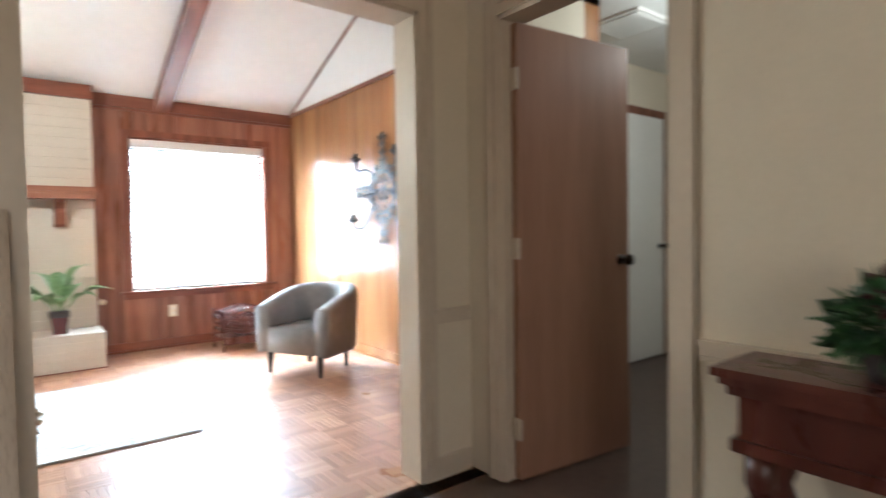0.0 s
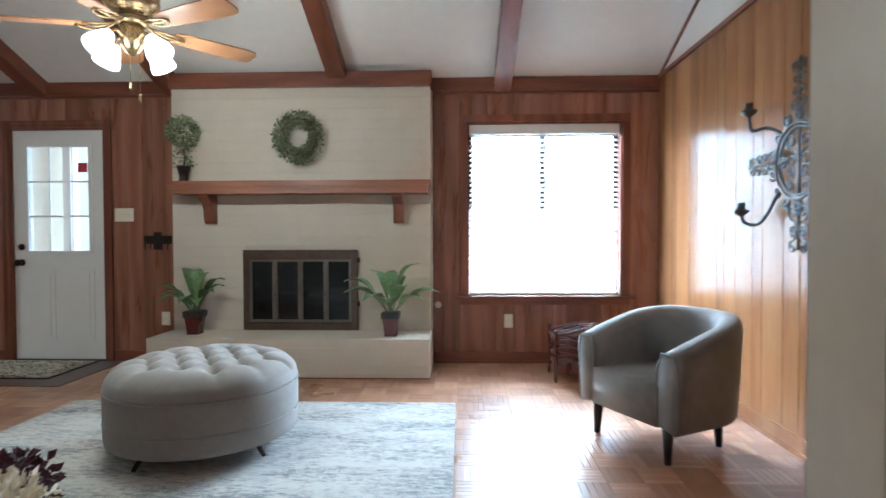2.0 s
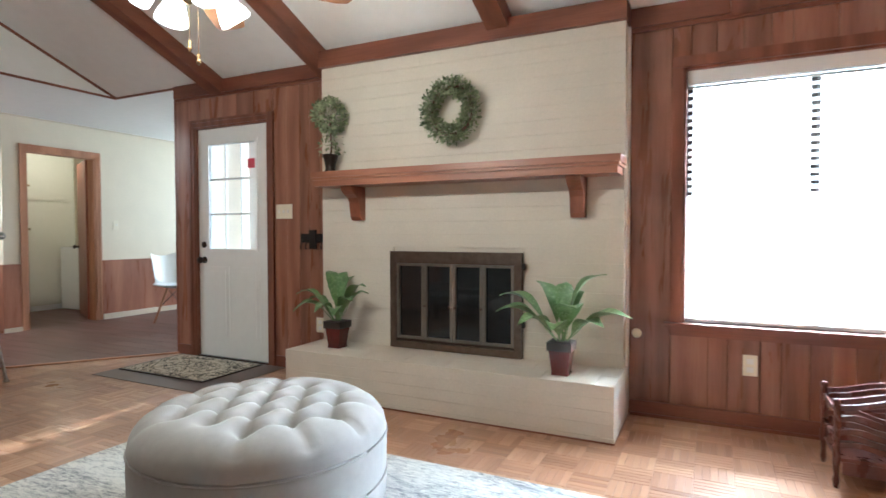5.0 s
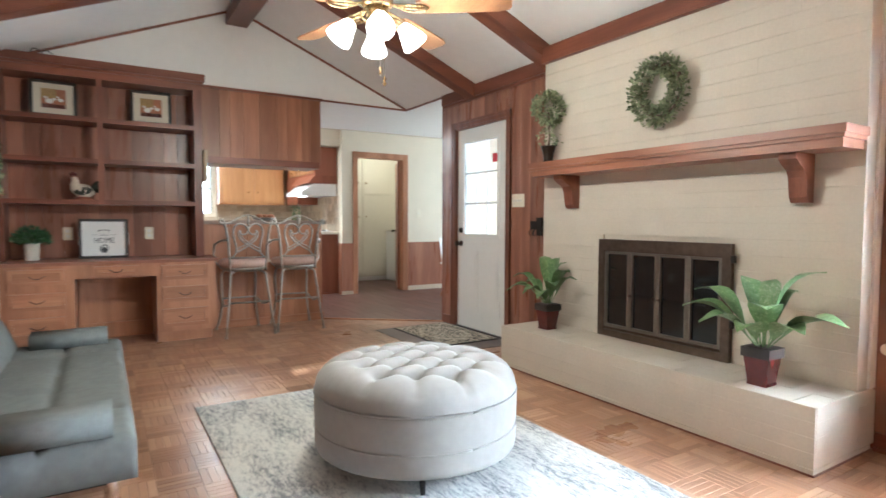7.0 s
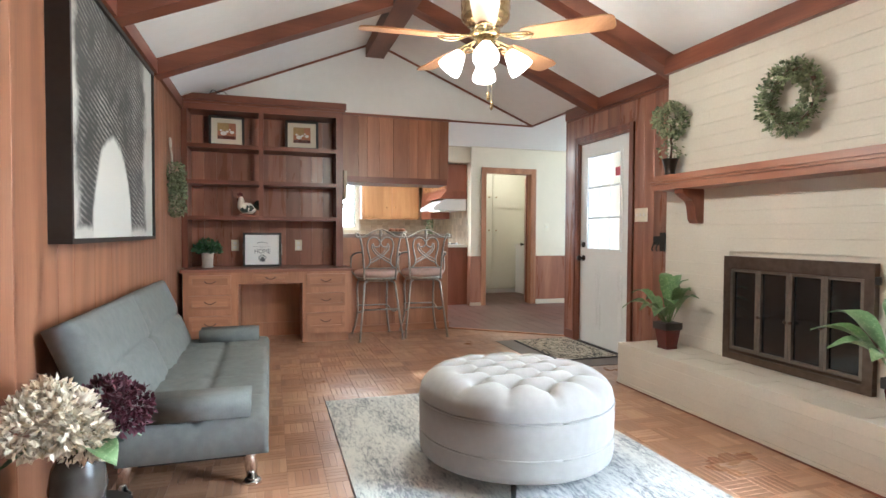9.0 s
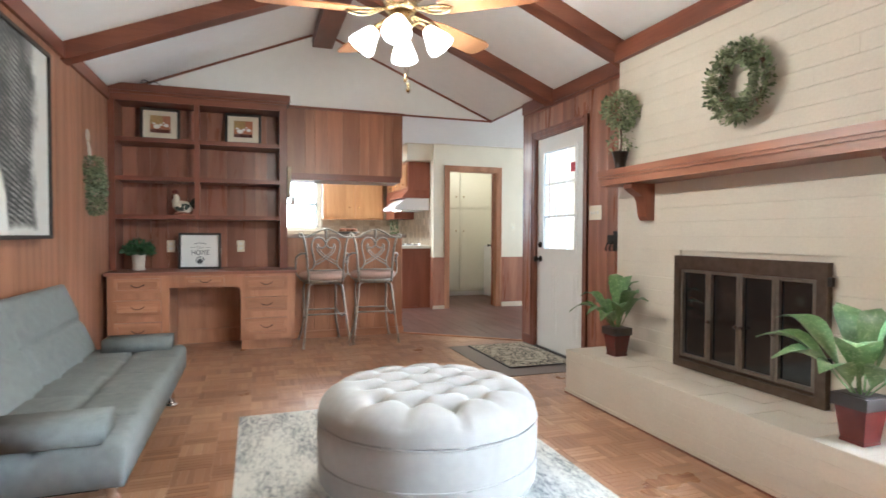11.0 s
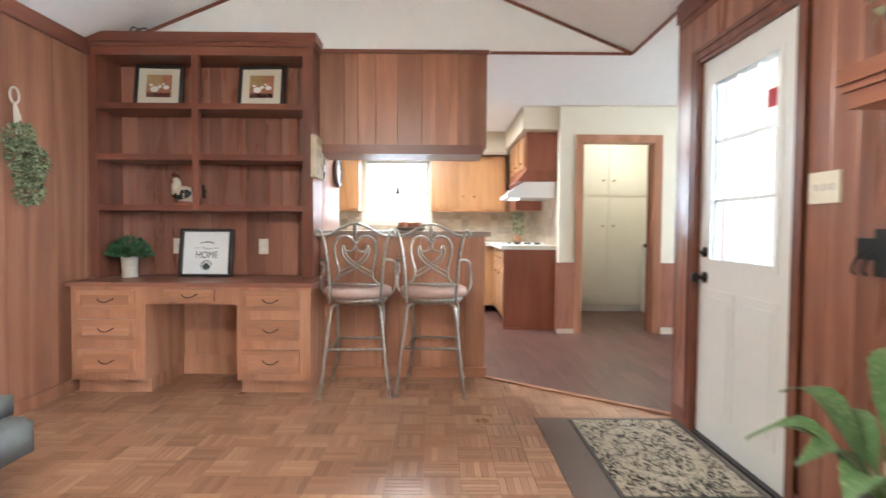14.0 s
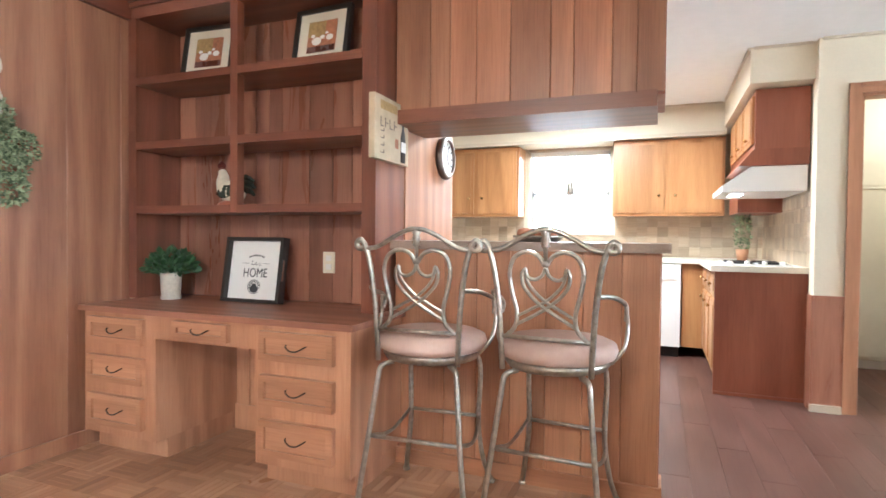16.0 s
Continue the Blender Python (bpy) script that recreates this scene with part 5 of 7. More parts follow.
# picture and clock on the partition
f = empty("wall_picture", pose(-4.045, 3.634, 1.60))
boxes("canvas", plain("wine canvas", (0.5, 0.4, 0.27), 0.8, 0, 12, 0.25, 0.3), f, [(-0.175, 0.175, 0, 0.03, -0.145, 0.145)], 0.003)
bm = bmesh.new()
lathe(bm, [(0.027, -0.135), (0.028, -0.02), (0.024, 0.0), (0.011, 0.03), (0.0105, 0.085), (0.013, 0.087), (0.013, 0.1), (0.004, 0.101)], n=14, squash=0.12)
moved(bm, Matrix.Translation((-0.115, 0.0305, 0.0)))
put("bottle", bm, MATTEBLACK, f, True)
boxes("bottle_label", PAPER, f, [(-0.141, -0.089, 0.0335, 0.0345, -0.085, -0.035)])
boxes("painted_glass", PICRED, f, [(-0.062, -0.028, 0.03, 0.0315, -0.075, -0.03)], 0.001)
boxes("painted_patch", PICGOLD, f, [(-0.05, 0.12, 0.03, 0.031, 0.085, 0.125)])
bm = bmesh.new()
for q in range(4):
    bx(bm, 0.115 - 0.045 * q, 0.12 - 0.045 * q, 0.03, 0.0312, 0.005, 0.05)
    bx(bm, 0.09 - 0.045 * q, 0.115 - 0.045 * q, 0.03, 0.0312, 0.005 + 0.02 * (q % 2), 0.01 + 0.02 * (q % 2))
for q in range(4):
    bx(bm, 0.085, 0.12, 0.03, 0.0312, -0.115 + 0.033 * q, -0.111 + 0.033 * q)
    bx(bm, 0.085, 0.09, 0.03, 0.0312, -0.115 + 0.033 * q, -0.098 + 0.033 * q)
put("painted_bars", bm, ANTIQUE, f)
tagged(f, "small canvas of a wine bottle on the partition", "picture")
ck = empty("wall_clock", pose(-4.79, 3.632, 1.575, -90, 0, 0))
bm = bmesh.new()
lathe(bm, [(0.125, 0), (0.13, 0.02), (0.118, 0.035), (0.1, 0.034), (0.1, 0.02)], n=32)
put("case", bm, ANTIQUE, ck, True)
bm = bmesh.new()
lathe(bm, [(0.1, 0.019), (0.1, 0.022)], n=32)
put("face", bm, PAPER, ck)
bm = bmesh.new()
for k in range(12):
    a = len(bm.verts)
    bx(bm, -0.004, 0.004, 0.07, 0.092, 0.022, 0.0235)
    moved(bm, pose(0, 0, 0, 0, 0, 30 * k), a)
for ang, ln in ((40, 0.05), (160, 0.075)):
    a = len(bm.verts)
    bx(bm, -0.003, 0.003, -0.01, ln, 0.0235, 0.025)
    moved(bm, pose(0, 0, 0, 0, 0, ang), a)
put("pointer", bm, INK, ck)
tagged(ck, "round bronze wall clock on the partition", "clock")
# baskets on the bar
bb = empty("muffin_tray", pose(-4.36, 4.30, 1.085))
bm = bmesh.new()
lathe(bm, [(0.09, 0), (0.12, 0.02), (0.125, 0.03), (0.11, 0.022)], n=24)
put("dish", bm, PEWTER, bb, True)
bm = bmesh.new()
for x, y in ((0.03, -0.06), (-0.02, 0.02), (0.04, 0.06), (-0.06, -0.03)):
    lathe(bm, [(0.03, 0.015), (0.04, 0.04), (0.034, 0.058), (0.015, 0.066)], x, y, 12)
put("muffin", bm, plain("baked crust", (0.45, 0.2, 0.12), 0.8, 0, 60, 0.4, 0.5, 0.004), bb, True)
tagged(bb, "pewter dish of baked goods on the bar", "dish")


# ---------------------------------------------------------------- bar stools
def stool(m):
    s = empty("bar_stool", m)     # faces +x is the back; seat centre at origin
    for sx in (-1, 1):
        for sy in (-1, 1):
            bm = bmesh.new()
            if sx > 0:
                tube(bm, spline([(0.13, sy * 0.12, 0.60), (0.165, sy * 0.155, 0.585), (0.18, sy * 0.165, 0.53), (0.215, sy * 0.19, 0.30), (0.25, sy * 0.225, 0.01)], 5), 0.011, 8)
            else:
                tube(bm, spline([(-0.12, sy * 0.12, 0.60), (-0.165, sy * 0.155, 0.58), (-0.18, sy * 0.165, 0.50), (-0.175, sy * 0.16, 0.28), (-0.19, sy * 0.18, 0.12), (-0.235, sy * 0.205, 0.012)], 5), 0.011, 8)
            lathe(bm, [(0.016, 0), (0.018, 0.008), (0.012, 0.018)], (0.25 if sx > 0 else -0.235), sy * (0.225 if sx > 0 else 0.205), 10)
            put("leg", bm, PEWTER, s, True)
    bm = bmesh.new()
    for z, a, b in ((0.315, 0.21, 0.183), ):
        tube(bm, [(a, -b, z), (a, b, z)], 0.008, 6)
        tube(bm, [(-0.175, -0.16, z), (-0.175, 0.16, z)], 0.008, 6)
        for sy in (-1, 1):
            tube(bm, spline([(a, sy * b, z), (0.0, sy * 0.185, z - 0.05), (-0.175, sy * 0.163, z)], 6), 0.008, 6)
    put("footrest", bm, PEWTER, s, True)
    bm = bmesh.new()
    lathe(bm, [(0.15, 0.595), (0.19, 0.605), (0.205, 0.625), (0.2, 0.64)], n=28)
    put("seat_ring", bm, PEWTER, s, True)
    bm = bmesh.new()
    lathe(bm, [(0.19, 0.635), (0.222, 0.65), (0.232, 0.675), (0.225, 0.70), (0.19, 0.715), (0.1, 0.722), (0.01, 0.723)], n=32)
    put("seat", bm, SEATPAD, s, True)
    # back: two posts ending in outward scrolls, an arched top rail and a heart of scrolls
    def bp(u, z):
        return (0.175 + 0.02 * max(0, z - 0.62) / 0.5, u, z)
    for sy in (-1, 1):
        bm = bmesh.new()
        pts = [(sy * 0.165, 0.61), (sy * 0.17, 0.72), (sy * 0.178, 0.85), (sy * 0.195, 0.98), (sy * 0.215, 1.06), (sy * 0.232, 1.088)]
        pts += [(sy * (0.236 + 0.018 * math.sin(a)), 1.072 + 0.018 * math.cos(a)) for a in (0.2, 1.0, 1.9, 2.8, 3.7, 4.5)]
        tube(bm, spline([bp(*q) for q in pts], 3), 0.011, 8)
        put("back_post", bm, PEWTER, s, True)
    bm = bmesh.new()
    tube(bm, spline([bp(*q) for q in ((-0.21, 1.055), (-0.16, 1.065), (-0.10, 1.10), (-0.04, 1.128), (0, 1.133), (0.04, 1.128), (0.10, 1.10), (0.16, 1.065), (0.21, 1.055))], 4), 0.009, 8)
    tube(bm, [bp(0, 1.135), bp(0, 1.01)], 0.008, 8)
    a = len(bm.verts)
    lathe(bm, [(0.006, 0), (0.017, 0.008), (0.012, 0.02), (0.018, 0.03), (0.012, 0.045), (0.018, 0.055), (0.006, 0.07)], n=10)
    moved(bm, Matrix.Translation(bp(0, 1.065)), a)
    for sy in (-1, 1):
        lyre = [(0, 1.0), (sy * 0.03, 1.04), (sy * 0.075, 1.052), (sy * 0.118, 1.03), (sy * 0.136, 0.975), (sy * 0.125, 0.9), (sy * 0.108, 0.83), (sy * 0.115, 0.775), (sy * 0.15, 0.735)]
        tube(bm, spline([bp(*q) for q in lyre], 5), 0.0085, 7)
        scroll = [(0, 1.0), (sy * 0.012, 0.968), (sy * 0.04, 0.952), (sy * 0.068, 0.962), (sy * 0.076, 0.99), (sy * 0.088, 0.965), (sy * 0.078, 0.92), (sy * 0.03, 0.868), (-sy * 0.04, 0.822), (-sy * 0.112, 0.782)]
        tube(bm, spline([bp(*q) for q in scroll], 5), 0.007, 7)
        tube(bm, spline([bp(*q) for q in ((sy * 0.076, 0.985), (sy * 0.062, 0.935), (sy * 0.01, 0.88), (-sy * 0.05, 0.845), (-sy * 0.11, 0.812))], 5), 0.006, 6)
    tube(bm, [bp(-0.172, 0.735), bp(0.172, 0.735)], 0.008, 7)
    lathe(bm, [(0.012, 1.0), (0.016, 1.008), (0.012, 1.02)], 0.19, 0, 10)
    put("backrest", bm, PEWTER, s, True)
    for sy in (-1, 1):
        bm = bmesh.new()
        tube(bm, spline([bp(sy * 0.18, 0.90), (0.12, sy * 0.225, 0.895), (0.03, sy * 0.25, 0.87), (-0.05, sy * 0.25, 0.85), (-0.08, sy * 0.25, 0.82), (-0.06, sy * 0.25, 0.79)], 5), 0.009, 7)
        tube(bm, spline([(-0.04, sy * 0.25, 0.855), (-0.06, sy * 0.258, 0.77), (-0.02, sy * 0.25, 0.69), (0.0, sy * 0.205, 0.63)], 5), 0.008, 7)
        put("arm", bm, PEWTER, s, True)
    return tagged(s, "pewter scroll-back swivel bar stool with a suede seat", "bar stool", "stools at the bar")


st = stool(pose(-3.83, 3.965, 0, 0, 0, 3))
copy_thing(st, pose(-3.87, 4.48, 0, 0, 0, -4))
# ---------------------------------------------------------------- fireplace
CY, HY = 5.76, 5.355
fp = empty("fireplace")
fcore = boxes("core", BRICK, fp, [(-1.545, -0.92, CY + 0.012, N + 0.013, 0.3, 2.295), (-0.03, 0.60, CY + 0.012, N + 0.013, 0.3, 2.295), (-0.92, -0.03, CY + 0.012, N + 0.013, 0.94, 2.295), (-1.55, 0.61, HY + 0.012, N + 0.013, 0.03, 0.288)])
boxes("base_strip", TRIM, fp, [(-1.555, 0.615, HY - 0.008, HY + 0.012, 0, 0.01), (0.60, 0.615, HY, N - 0.03, 0, 0.01)], 0.002)
boxes("plinth", BRICK, fp, [(-1.553, 0.613, HY - 0.006, HY + 0.012, 0.01, 0.03), (0.60, 0.613, HY + 0.012, N - 0.03, 0.01, 0.03)], 0.003)
boxes("edge_bead", WHITE, fp, [(0.60, 0.612, CY + 0.1, N, 0.3, 2.29)], 0.003)
boxes("firebox", plain("soot black", (0.012, 0.011, 0.01), 0.9), fp, [(-0.91, -0.04, CY + 0.05, CY + 0.07, 0.30, 0.94)])
tagged(fp, "cream painted brick fireplace with a raised hearth", "fireplace")

fs = empty("fireplace_screen")
ya, yb = CY - 0.035, CY + 0.012
boxes("frame", ANTIQUE, fs, [(-0.945, 0.0, ya, yb, 0.885, 0.965), (-0.945, -0.895, ya, yb, 0.305, 0.885), (-0.05, 0.0, ya, yb, 0.305, 0.885), (-0.895, -0.05, ya, yb, 0.305, 0.35)], 0.006)
w = 0.845 / 4
for k in range(4):
    a = -0.895 + k * w
    boxes("glass_door", SMOKE, fs, [(a + 0.008, a + w - 0.008, CY - 0.012, CY - 0.006, 0.36, 0.875)])
    boxes("door_frame", DOORBRASS, fs, [(a + 0.002, a + 0.02, CY - 0.03, CY, 0.372, 0.883), (a + w - 0.02, a + w - 0.002, CY - 0.03, CY, 0.372, 0.883), (a + 0.02, a + w - 0.02, CY - 0.026, CY, 0.372, 0.388), (a + 0.02, a + w - 0.02, CY - 0.026, CY, 0.867, 0.883)], 0.004)
boxes("vent_grille", ANTIQUE, fs, [(-0.895, -0.05, CY - 0.03, CY - 0.004, 0.35, 0.354), (-0.895, -0.05, CY - 0.03, CY - 0.004, 0.366, 0.37)] + [(-0.89 + 0.014 * k, -0.884 + 0.014 * k, CY - 0.028, CY - 0.006, 0.354, 0.366) for k in range(60)])
bm = bmesh.new()
for x in (-0.675, -0.49, -0.455, -0.27):
    n0 = len(bm.verts)
    lathe(bm, [(0.006, 0), (0.011, 0.012), (0.008, 0.02)], n=10)
    moved(bm, pose(x, CY - 0.026, 0.6, 90, 0, 0), n0)
put("pull", bm, ANTIQUE, fs, True)
boxes("damper_pull", BLACK, fs, [(0.0, 0.02, ya, ya + 0.02, 0.86, 0.90), (0.0, 0.018, ya, ya + 0.02, 0.5, 0.54)], 0.003)
tagged(fs, "antique brass fireplace screen with four smoked glass doors", "fire screen")

mt = empty("mantel_shelf")
boxes("shelf", MANTEL, mt, [(-1.475, 0.61, 5.53, CY, 1.475, 1.515), (-1.465, 0.60, 5.541, CY, 1.457, 1.475), (-1.455, 0.59, 5.553, CY, 1.415, 1.457)], 0.006)
for x in (-1.21, 0.345):
    bm = bmesh.new()
    prof = [(5.52, 1.415), (5.523, 1.385), (5.57, 1.36), (5.63, 1.335), (5.655, 1.30), (5.665, 1.25), (5.675, 1.205), (5.70, 1.18), (5.76, 1.178), (5.76, 1.415)]
    a = [bm.verts.new((x + s * 0.042, 5.76 - (5.76 - y) * 0.74, z)) for s in (-1, 1) for y, z in prof]
    n = len(prof)
    bm.faces.new(a[:n])
    bm.faces.new(a[n:][::-1])
    for k in range(n):
        bm.faces.new((a[k], a[(k + 1) % n], a[n + (k + 1) % n], a[n + k]))
    put("corbel", bm, TRIM_Z, mt, bevel=0.004)
tagged(mt, "stained oak mantel shelf on two curved corbels", "mantel")


# ---------------------------------------------------------------- plants
def big_leaf(bm, base, yaw, length, width, rise, droop, lobes=0, stalk=0.28):
    """A broad pointed leaf on a stalk, arching outwards; lobes: waves along its edge."""
    n = 26 if lobes else 10
    rows = []
    ca, sa = math.cos(yaw), math.sin(yaw)
    for k in range(n + 1):
        s = k / n
        out = length * (0.25 * s + 0.75 * s * s) if rise > 0.3 else length * s
        up = rise * (1 - (1 - s) ** 2) - droop * s ** 3
        wd = 0.005 if s < stalk else width * math.sin(math.pi * min(1, (s - stalk) / (1 - stalk)) ** 0.8) + 0.001
        if lobes and s > stalk:
            wd *= 0.84 + 0.2 * abs(math.sin(math.pi * lobes * s))
        row = []
        for u in (-1, -0.5, 0, 0.5, 1):
            z = up + abs(u) * wd * 0.35 + 0.008 * math.sin(9 * s + 3 * u) * abs(u)
            row.append(bm.verts.new((base[0] + ca * out - sa * u * wd, base[1] + sa * out + ca * u * wd, base[2] + z)))
        rows.append(row)
    for a, b in zip(rows, rows[1:]):
        for j in range(4):
            bm.faces.new((a[j], a[j + 1], b[j + 1], b[j]))


def hearth_plant(x, y, mat, leaves, lobes, stalk):
    """A square tapered pot; leaves: (yaw in degrees, reach, width, rise, droop)."""
    p = empty("potted_plant", pose(x, y, 0.302) @ Matrix.Scale(1.02, 4))
    bm = bmesh.new()
    a = [bm.verts.new((sx * w, sy * w, z)) for z, w in ((0, 0.042), (0.135, 0.058)) for sx, sy in ((-1, -1), (1, -1), (1, 1), (-1, 1))]
    bm.faces.new(a[:4][::-1])
    bm.faces.new(a[4:])
    for k in range(4):
        bm.faces.new((a[k], a[(k + 1) % 4], a[4 + (k + 1) % 4], a[4 + k]))
    bx(bm, -0.046, 0.046, -0.046, 0.046, 0, 0.012)
    put("pot", bm, POTRED, p, bevel=0.004)
    boxes("pot_rim", POTDARK, p, [(-0.067, 0.067, -0.067, 0.067, 0.134, 0.18), (-0.055, 0.055, -0.055, 0.055, 0.18, 0.183)], 0.003)
    for k, (yaw, reach, wide, rise, droop) in enumerate(leaves):
        bm = bmesh.new()
        q = radians(yaw)
        big_leaf(bm, (0.018 * math.cos(q), 0.018 * math.sin(q), 0.165), q, reach, wide, rise, droop, lobes, stalk)
        put("leaf", bm, mat, p, True)
    return tagged(p, "green broad-leaved plant in an oxblood square pot on the hearth", "plant", "plants on the hearth")


# the fern stands beside the door, the broader-leaved plant at the window end
hearth_plant(-1.27, 5.56, FERN, [(95, 0.1, 0.05, 0.34, 0.0), (150, 0.15, 0.05, 0.36, 0.02), (60, 0.11, 0.045, 0.31, 0.0), (200, 0.27, 0.05, 0.26, 0.07), (235, 0.28, 0.052, 0.2, 0.1), (350, 0.25, 0.052, 0.3, 0.04),
                                 (330, 0.22, 0.05, 0.22, 0.05), (20, 0.2, 0.045, 0.24, 0.04), (265, 0.2, 0.05, 0.18, 0.08), (300, 0.22, 0.05, 0.16, 0.08), (175, 0.25, 0.045, 0.2, 0.06), (120, 0.13, 0.05, 0.28, 0.02)], 9, 0.2)
hearth_plant(0.305, 5.50, LEAF, [(352, 0.36, 0.075, 0.22, 0.05), (20, 0.22, 0.07, 0.38, 0.0), (180, 0.34, 0.07, 0.3, 0.05), (205, 0.34, 0.075, 0.24, 0.06), (150, 0.18, 0.055, 0.33, 0.0), (90, 0.08, 0.05, 0.33, 0.0),
                                 (235, 0.28, 0.065, 0.2, 0.07), (300, 0.24, 0.07, 0.26, 0.03), (270, 0.2, 0.06, 0.17, 0.06), (330, 0.27, 0.065, 0.18, 0.05), (50, 0.13, 0.06, 0.3, 0.02)], 0, 0.22)

# wreath
wr = empty("wreath", pose(-0.47, CY - 0.05, 1.88))
bm = bmesh.new()
tube(bm, [(0.145 * math.cos(k * 0.2618), 0.01, 0.155 * math.sin(k * 0.2618)) for k in range(25)], 0.012, 6)
put("hoop", bm, DARKWOOD, wr, True)
bm = bmesh.new()
rng = random.Random(8)


def ring(rng):
    a = rng.uniform(0, 6.2832)
    b = rng.uniform(0, 6.2832)
    q = 0.055 * rng.uniform(0.2, 1.1)
    r = 0.145 + q * math.cos(b)
    return (r * math.cos(a), -0.02 + 0.6 * q * math.sin(b), 1.06 * r * math.sin(a)), (math.cos(a) * math.cos(b), math.sin(b) - 0.4, math.sin(a) * math.cos(b))


sprig_cloud(bm, rng, 1900, ring, 0.026, 0.9)
put("foliage", bm, SAGE, wr)
tagged(wr, "green boxwood wreath on the chimney breast", "wreath")

# topiary on the mantel
tp = empty("topiary", pose(-1.40, 5.665, 1.516))
bm = bmesh.new()
lathe(bm, [(0.04, 0), (0.045, 0.01), (0.035, 0.03), (0.04, 0.07), (0.055, 0.12), (0.058, 0.13), (0.045, 0.128)], n=16)
put("pot", bm, BRONZE, tp, True)
bm = bmesh.new()
tube(bm, spline([(0, 0, 0.12), (0.012, 0.0, 0.2), (-0.006, 0.006, 0.3), (0, 0, 0.38)], 4), 0.007, 6)
put("stem", bm, DARKWOOD, tp, True)
bm = bmesh.new()
sprig_cloud(bm, rng, 700, ball(0, 0, 0.41, 0.12), 0.03)


def trail(rng):
    a, z = rng.uniform(0, 6.28), rng.uniform(0.13, 0.36)
    r = rng.uniform(0.0, 0.09)
    return (r * math.cos(a), r * math.sin(a), z), (math.cos(a), math.sin(a), -0.5)


sprig_cloud(bm, rng, 130, trail, 0.03)
put("foliage", bm, SAGE, tp)
tagged(tp, "trailing ivy topiary in a dark urn on the mantel", "plant")

# green swag on the south wall
sw = empty("wall_swag", pose(-3.27, S, 1.25))
bm = bmesh.new()
tube(bm, [(0.02 + 0.035 * math.cos(a * 0.42), 0.02, 0.60 + 0.045 * math.sin(a * 0.42)) for a in range(16)], 0.007, 6)
for u in (-0.03, 0.0, 0.03):
    tube(bm, spline([(0.02, 0.02, 0.555), (0.02 + u * 0.5, 0.03, 0.5), (u - 0.01, 0.03, 0.38)], 4), 0.007, 5)
put("rope", bm, STONEWARE, sw, True)
bm = bmesh.new()
for cx, cz, r in ((0.05, 0.36, 0.085), (0.02, 0.27, 0.09), (-0.07, 0.24, 0.08), (-0.02, 0.16, 0.085), (-0.02, 0.05, 0.08)):
    sprig_cloud(bm, rng, 460, ball(cx, 0.06, cz, r * 0.92), 0.022)
put("foliage", bm, SAGE, sw)
tagged(sw, "green swag hung from a rope loop on the panelling", "swag")

# key holder
kh = empty("key_holder", pose(-1.76, N, 1.04))
boxes("plate", BLACK, kh, [(-0.12, 0.12, -0.012, 0, -0.025, 0.045), (-0.03, 0.03, -0.022, 0, -0.075, 0.075)], 0.006)
bm = bmesh.new()
for x in (-0.1, -0.05, 0.05, 0.1):
    tube(bm, spline([(x, -0.012, 0.0), (x, -0.03, -0.03), (x, -0.04, -0.06), (x, -0.03, -0.075)], 4), 0.005, 6)
put("hook", bm, BLACK, kh, True)
tagged(kh, "black iron key holder on the panelling", "hook rack")

# ---------------------------------------------------------------- ottoman
ot = empty("ottoman", pose(-0.461, 4.018, 0.012))
R = 0.457
bm = bmesh.new()
lathe(bm, [(R - 0.03, 0.075), (R - 0.004, 0.085), (R, 0.11), (R, 0.16), (R - 0.003, 0.178), (R, 0.196), (R + 0.002, 0.27), (R, 0.315), (R - 0.006, 0.325)], n=64)
put("base", bm, VELVET, ot, True)
bm = bmesh.new()
tube(bm, [((R + 0.001) * math.cos(k * math.pi / 32), (R + 0.001) * math.sin(k * math.pi / 32), 0.327) for k in range(65)], 0.004, 6)
tube(bm, [((R + 0.0) * math.cos(k * math.pi / 32), (R + 0.0) * math.sin(k * math.pi / 32), 0.178) for k in range(65)], 0.004, 6)
put("piping", bm, VELVET, ot, True)
# tufted top: buttons on a diamond grid, creases between neighbours
buttons = []
ST = 0.155
for i in range(-4, 5):
    for j in range(-4, 5):
        x, y = (i + 0.5 * (j % 2)) * ST, j * ST * 0.82
        if math.hypot(x, y) < R - 0.075:
            buttons.append((x, y))
BT = np.array(buttons)
links = [(a, b) for a in range(len(BT)) for b in range(a + 1, len(BT)) if np.hypot(*(BT[a] - BT[b])) < ST * 1.12 and abs(BT[a][1] - BT[b][1]) > 0.01]
SEG0, SEG1 = BT[[a for a, b in links]], BT[[b for a, b in links]]
# pleats from the outer buttons to the edge
rim = [b for b in range(len(BT)) if np.hypot(*BT[b]) > R - 0.2]
SEG0 = np.concatenate([SEG0, BT[rim]])
SEG1 = np.concatenate([SEG1, np.array([BT[b] / np.hypot(*BT[b]) * (R + 0.01) for b in rim])])


def tuft_height(x, y):
    r = math.hypot(x, y)
    q = min(1, r / R)
    h = 0.335 + 0.115 * (1 - q ** 7) ** 0.5 + 0.015 * (1 - q * q)
    p = np.array((x, y))
    d = np.min(np.hypot(BT[:, 0] - x, BT[:, 1] - y))
    dv = SEG1 - SEG0
    s = np.clip(((p - SEG0) * dv).sum(1) / (dv * dv).sum(1), 0, 1)
    c = np.min(np.hypot(*(p - SEG0 - dv * s[:, None]).T))
    return h - 0.056 * math.exp(-(d / 0.03) ** 1.2) - 0.022 * math.exp(-c / 0.014) * (1 if q < 0.96 else 0.4)


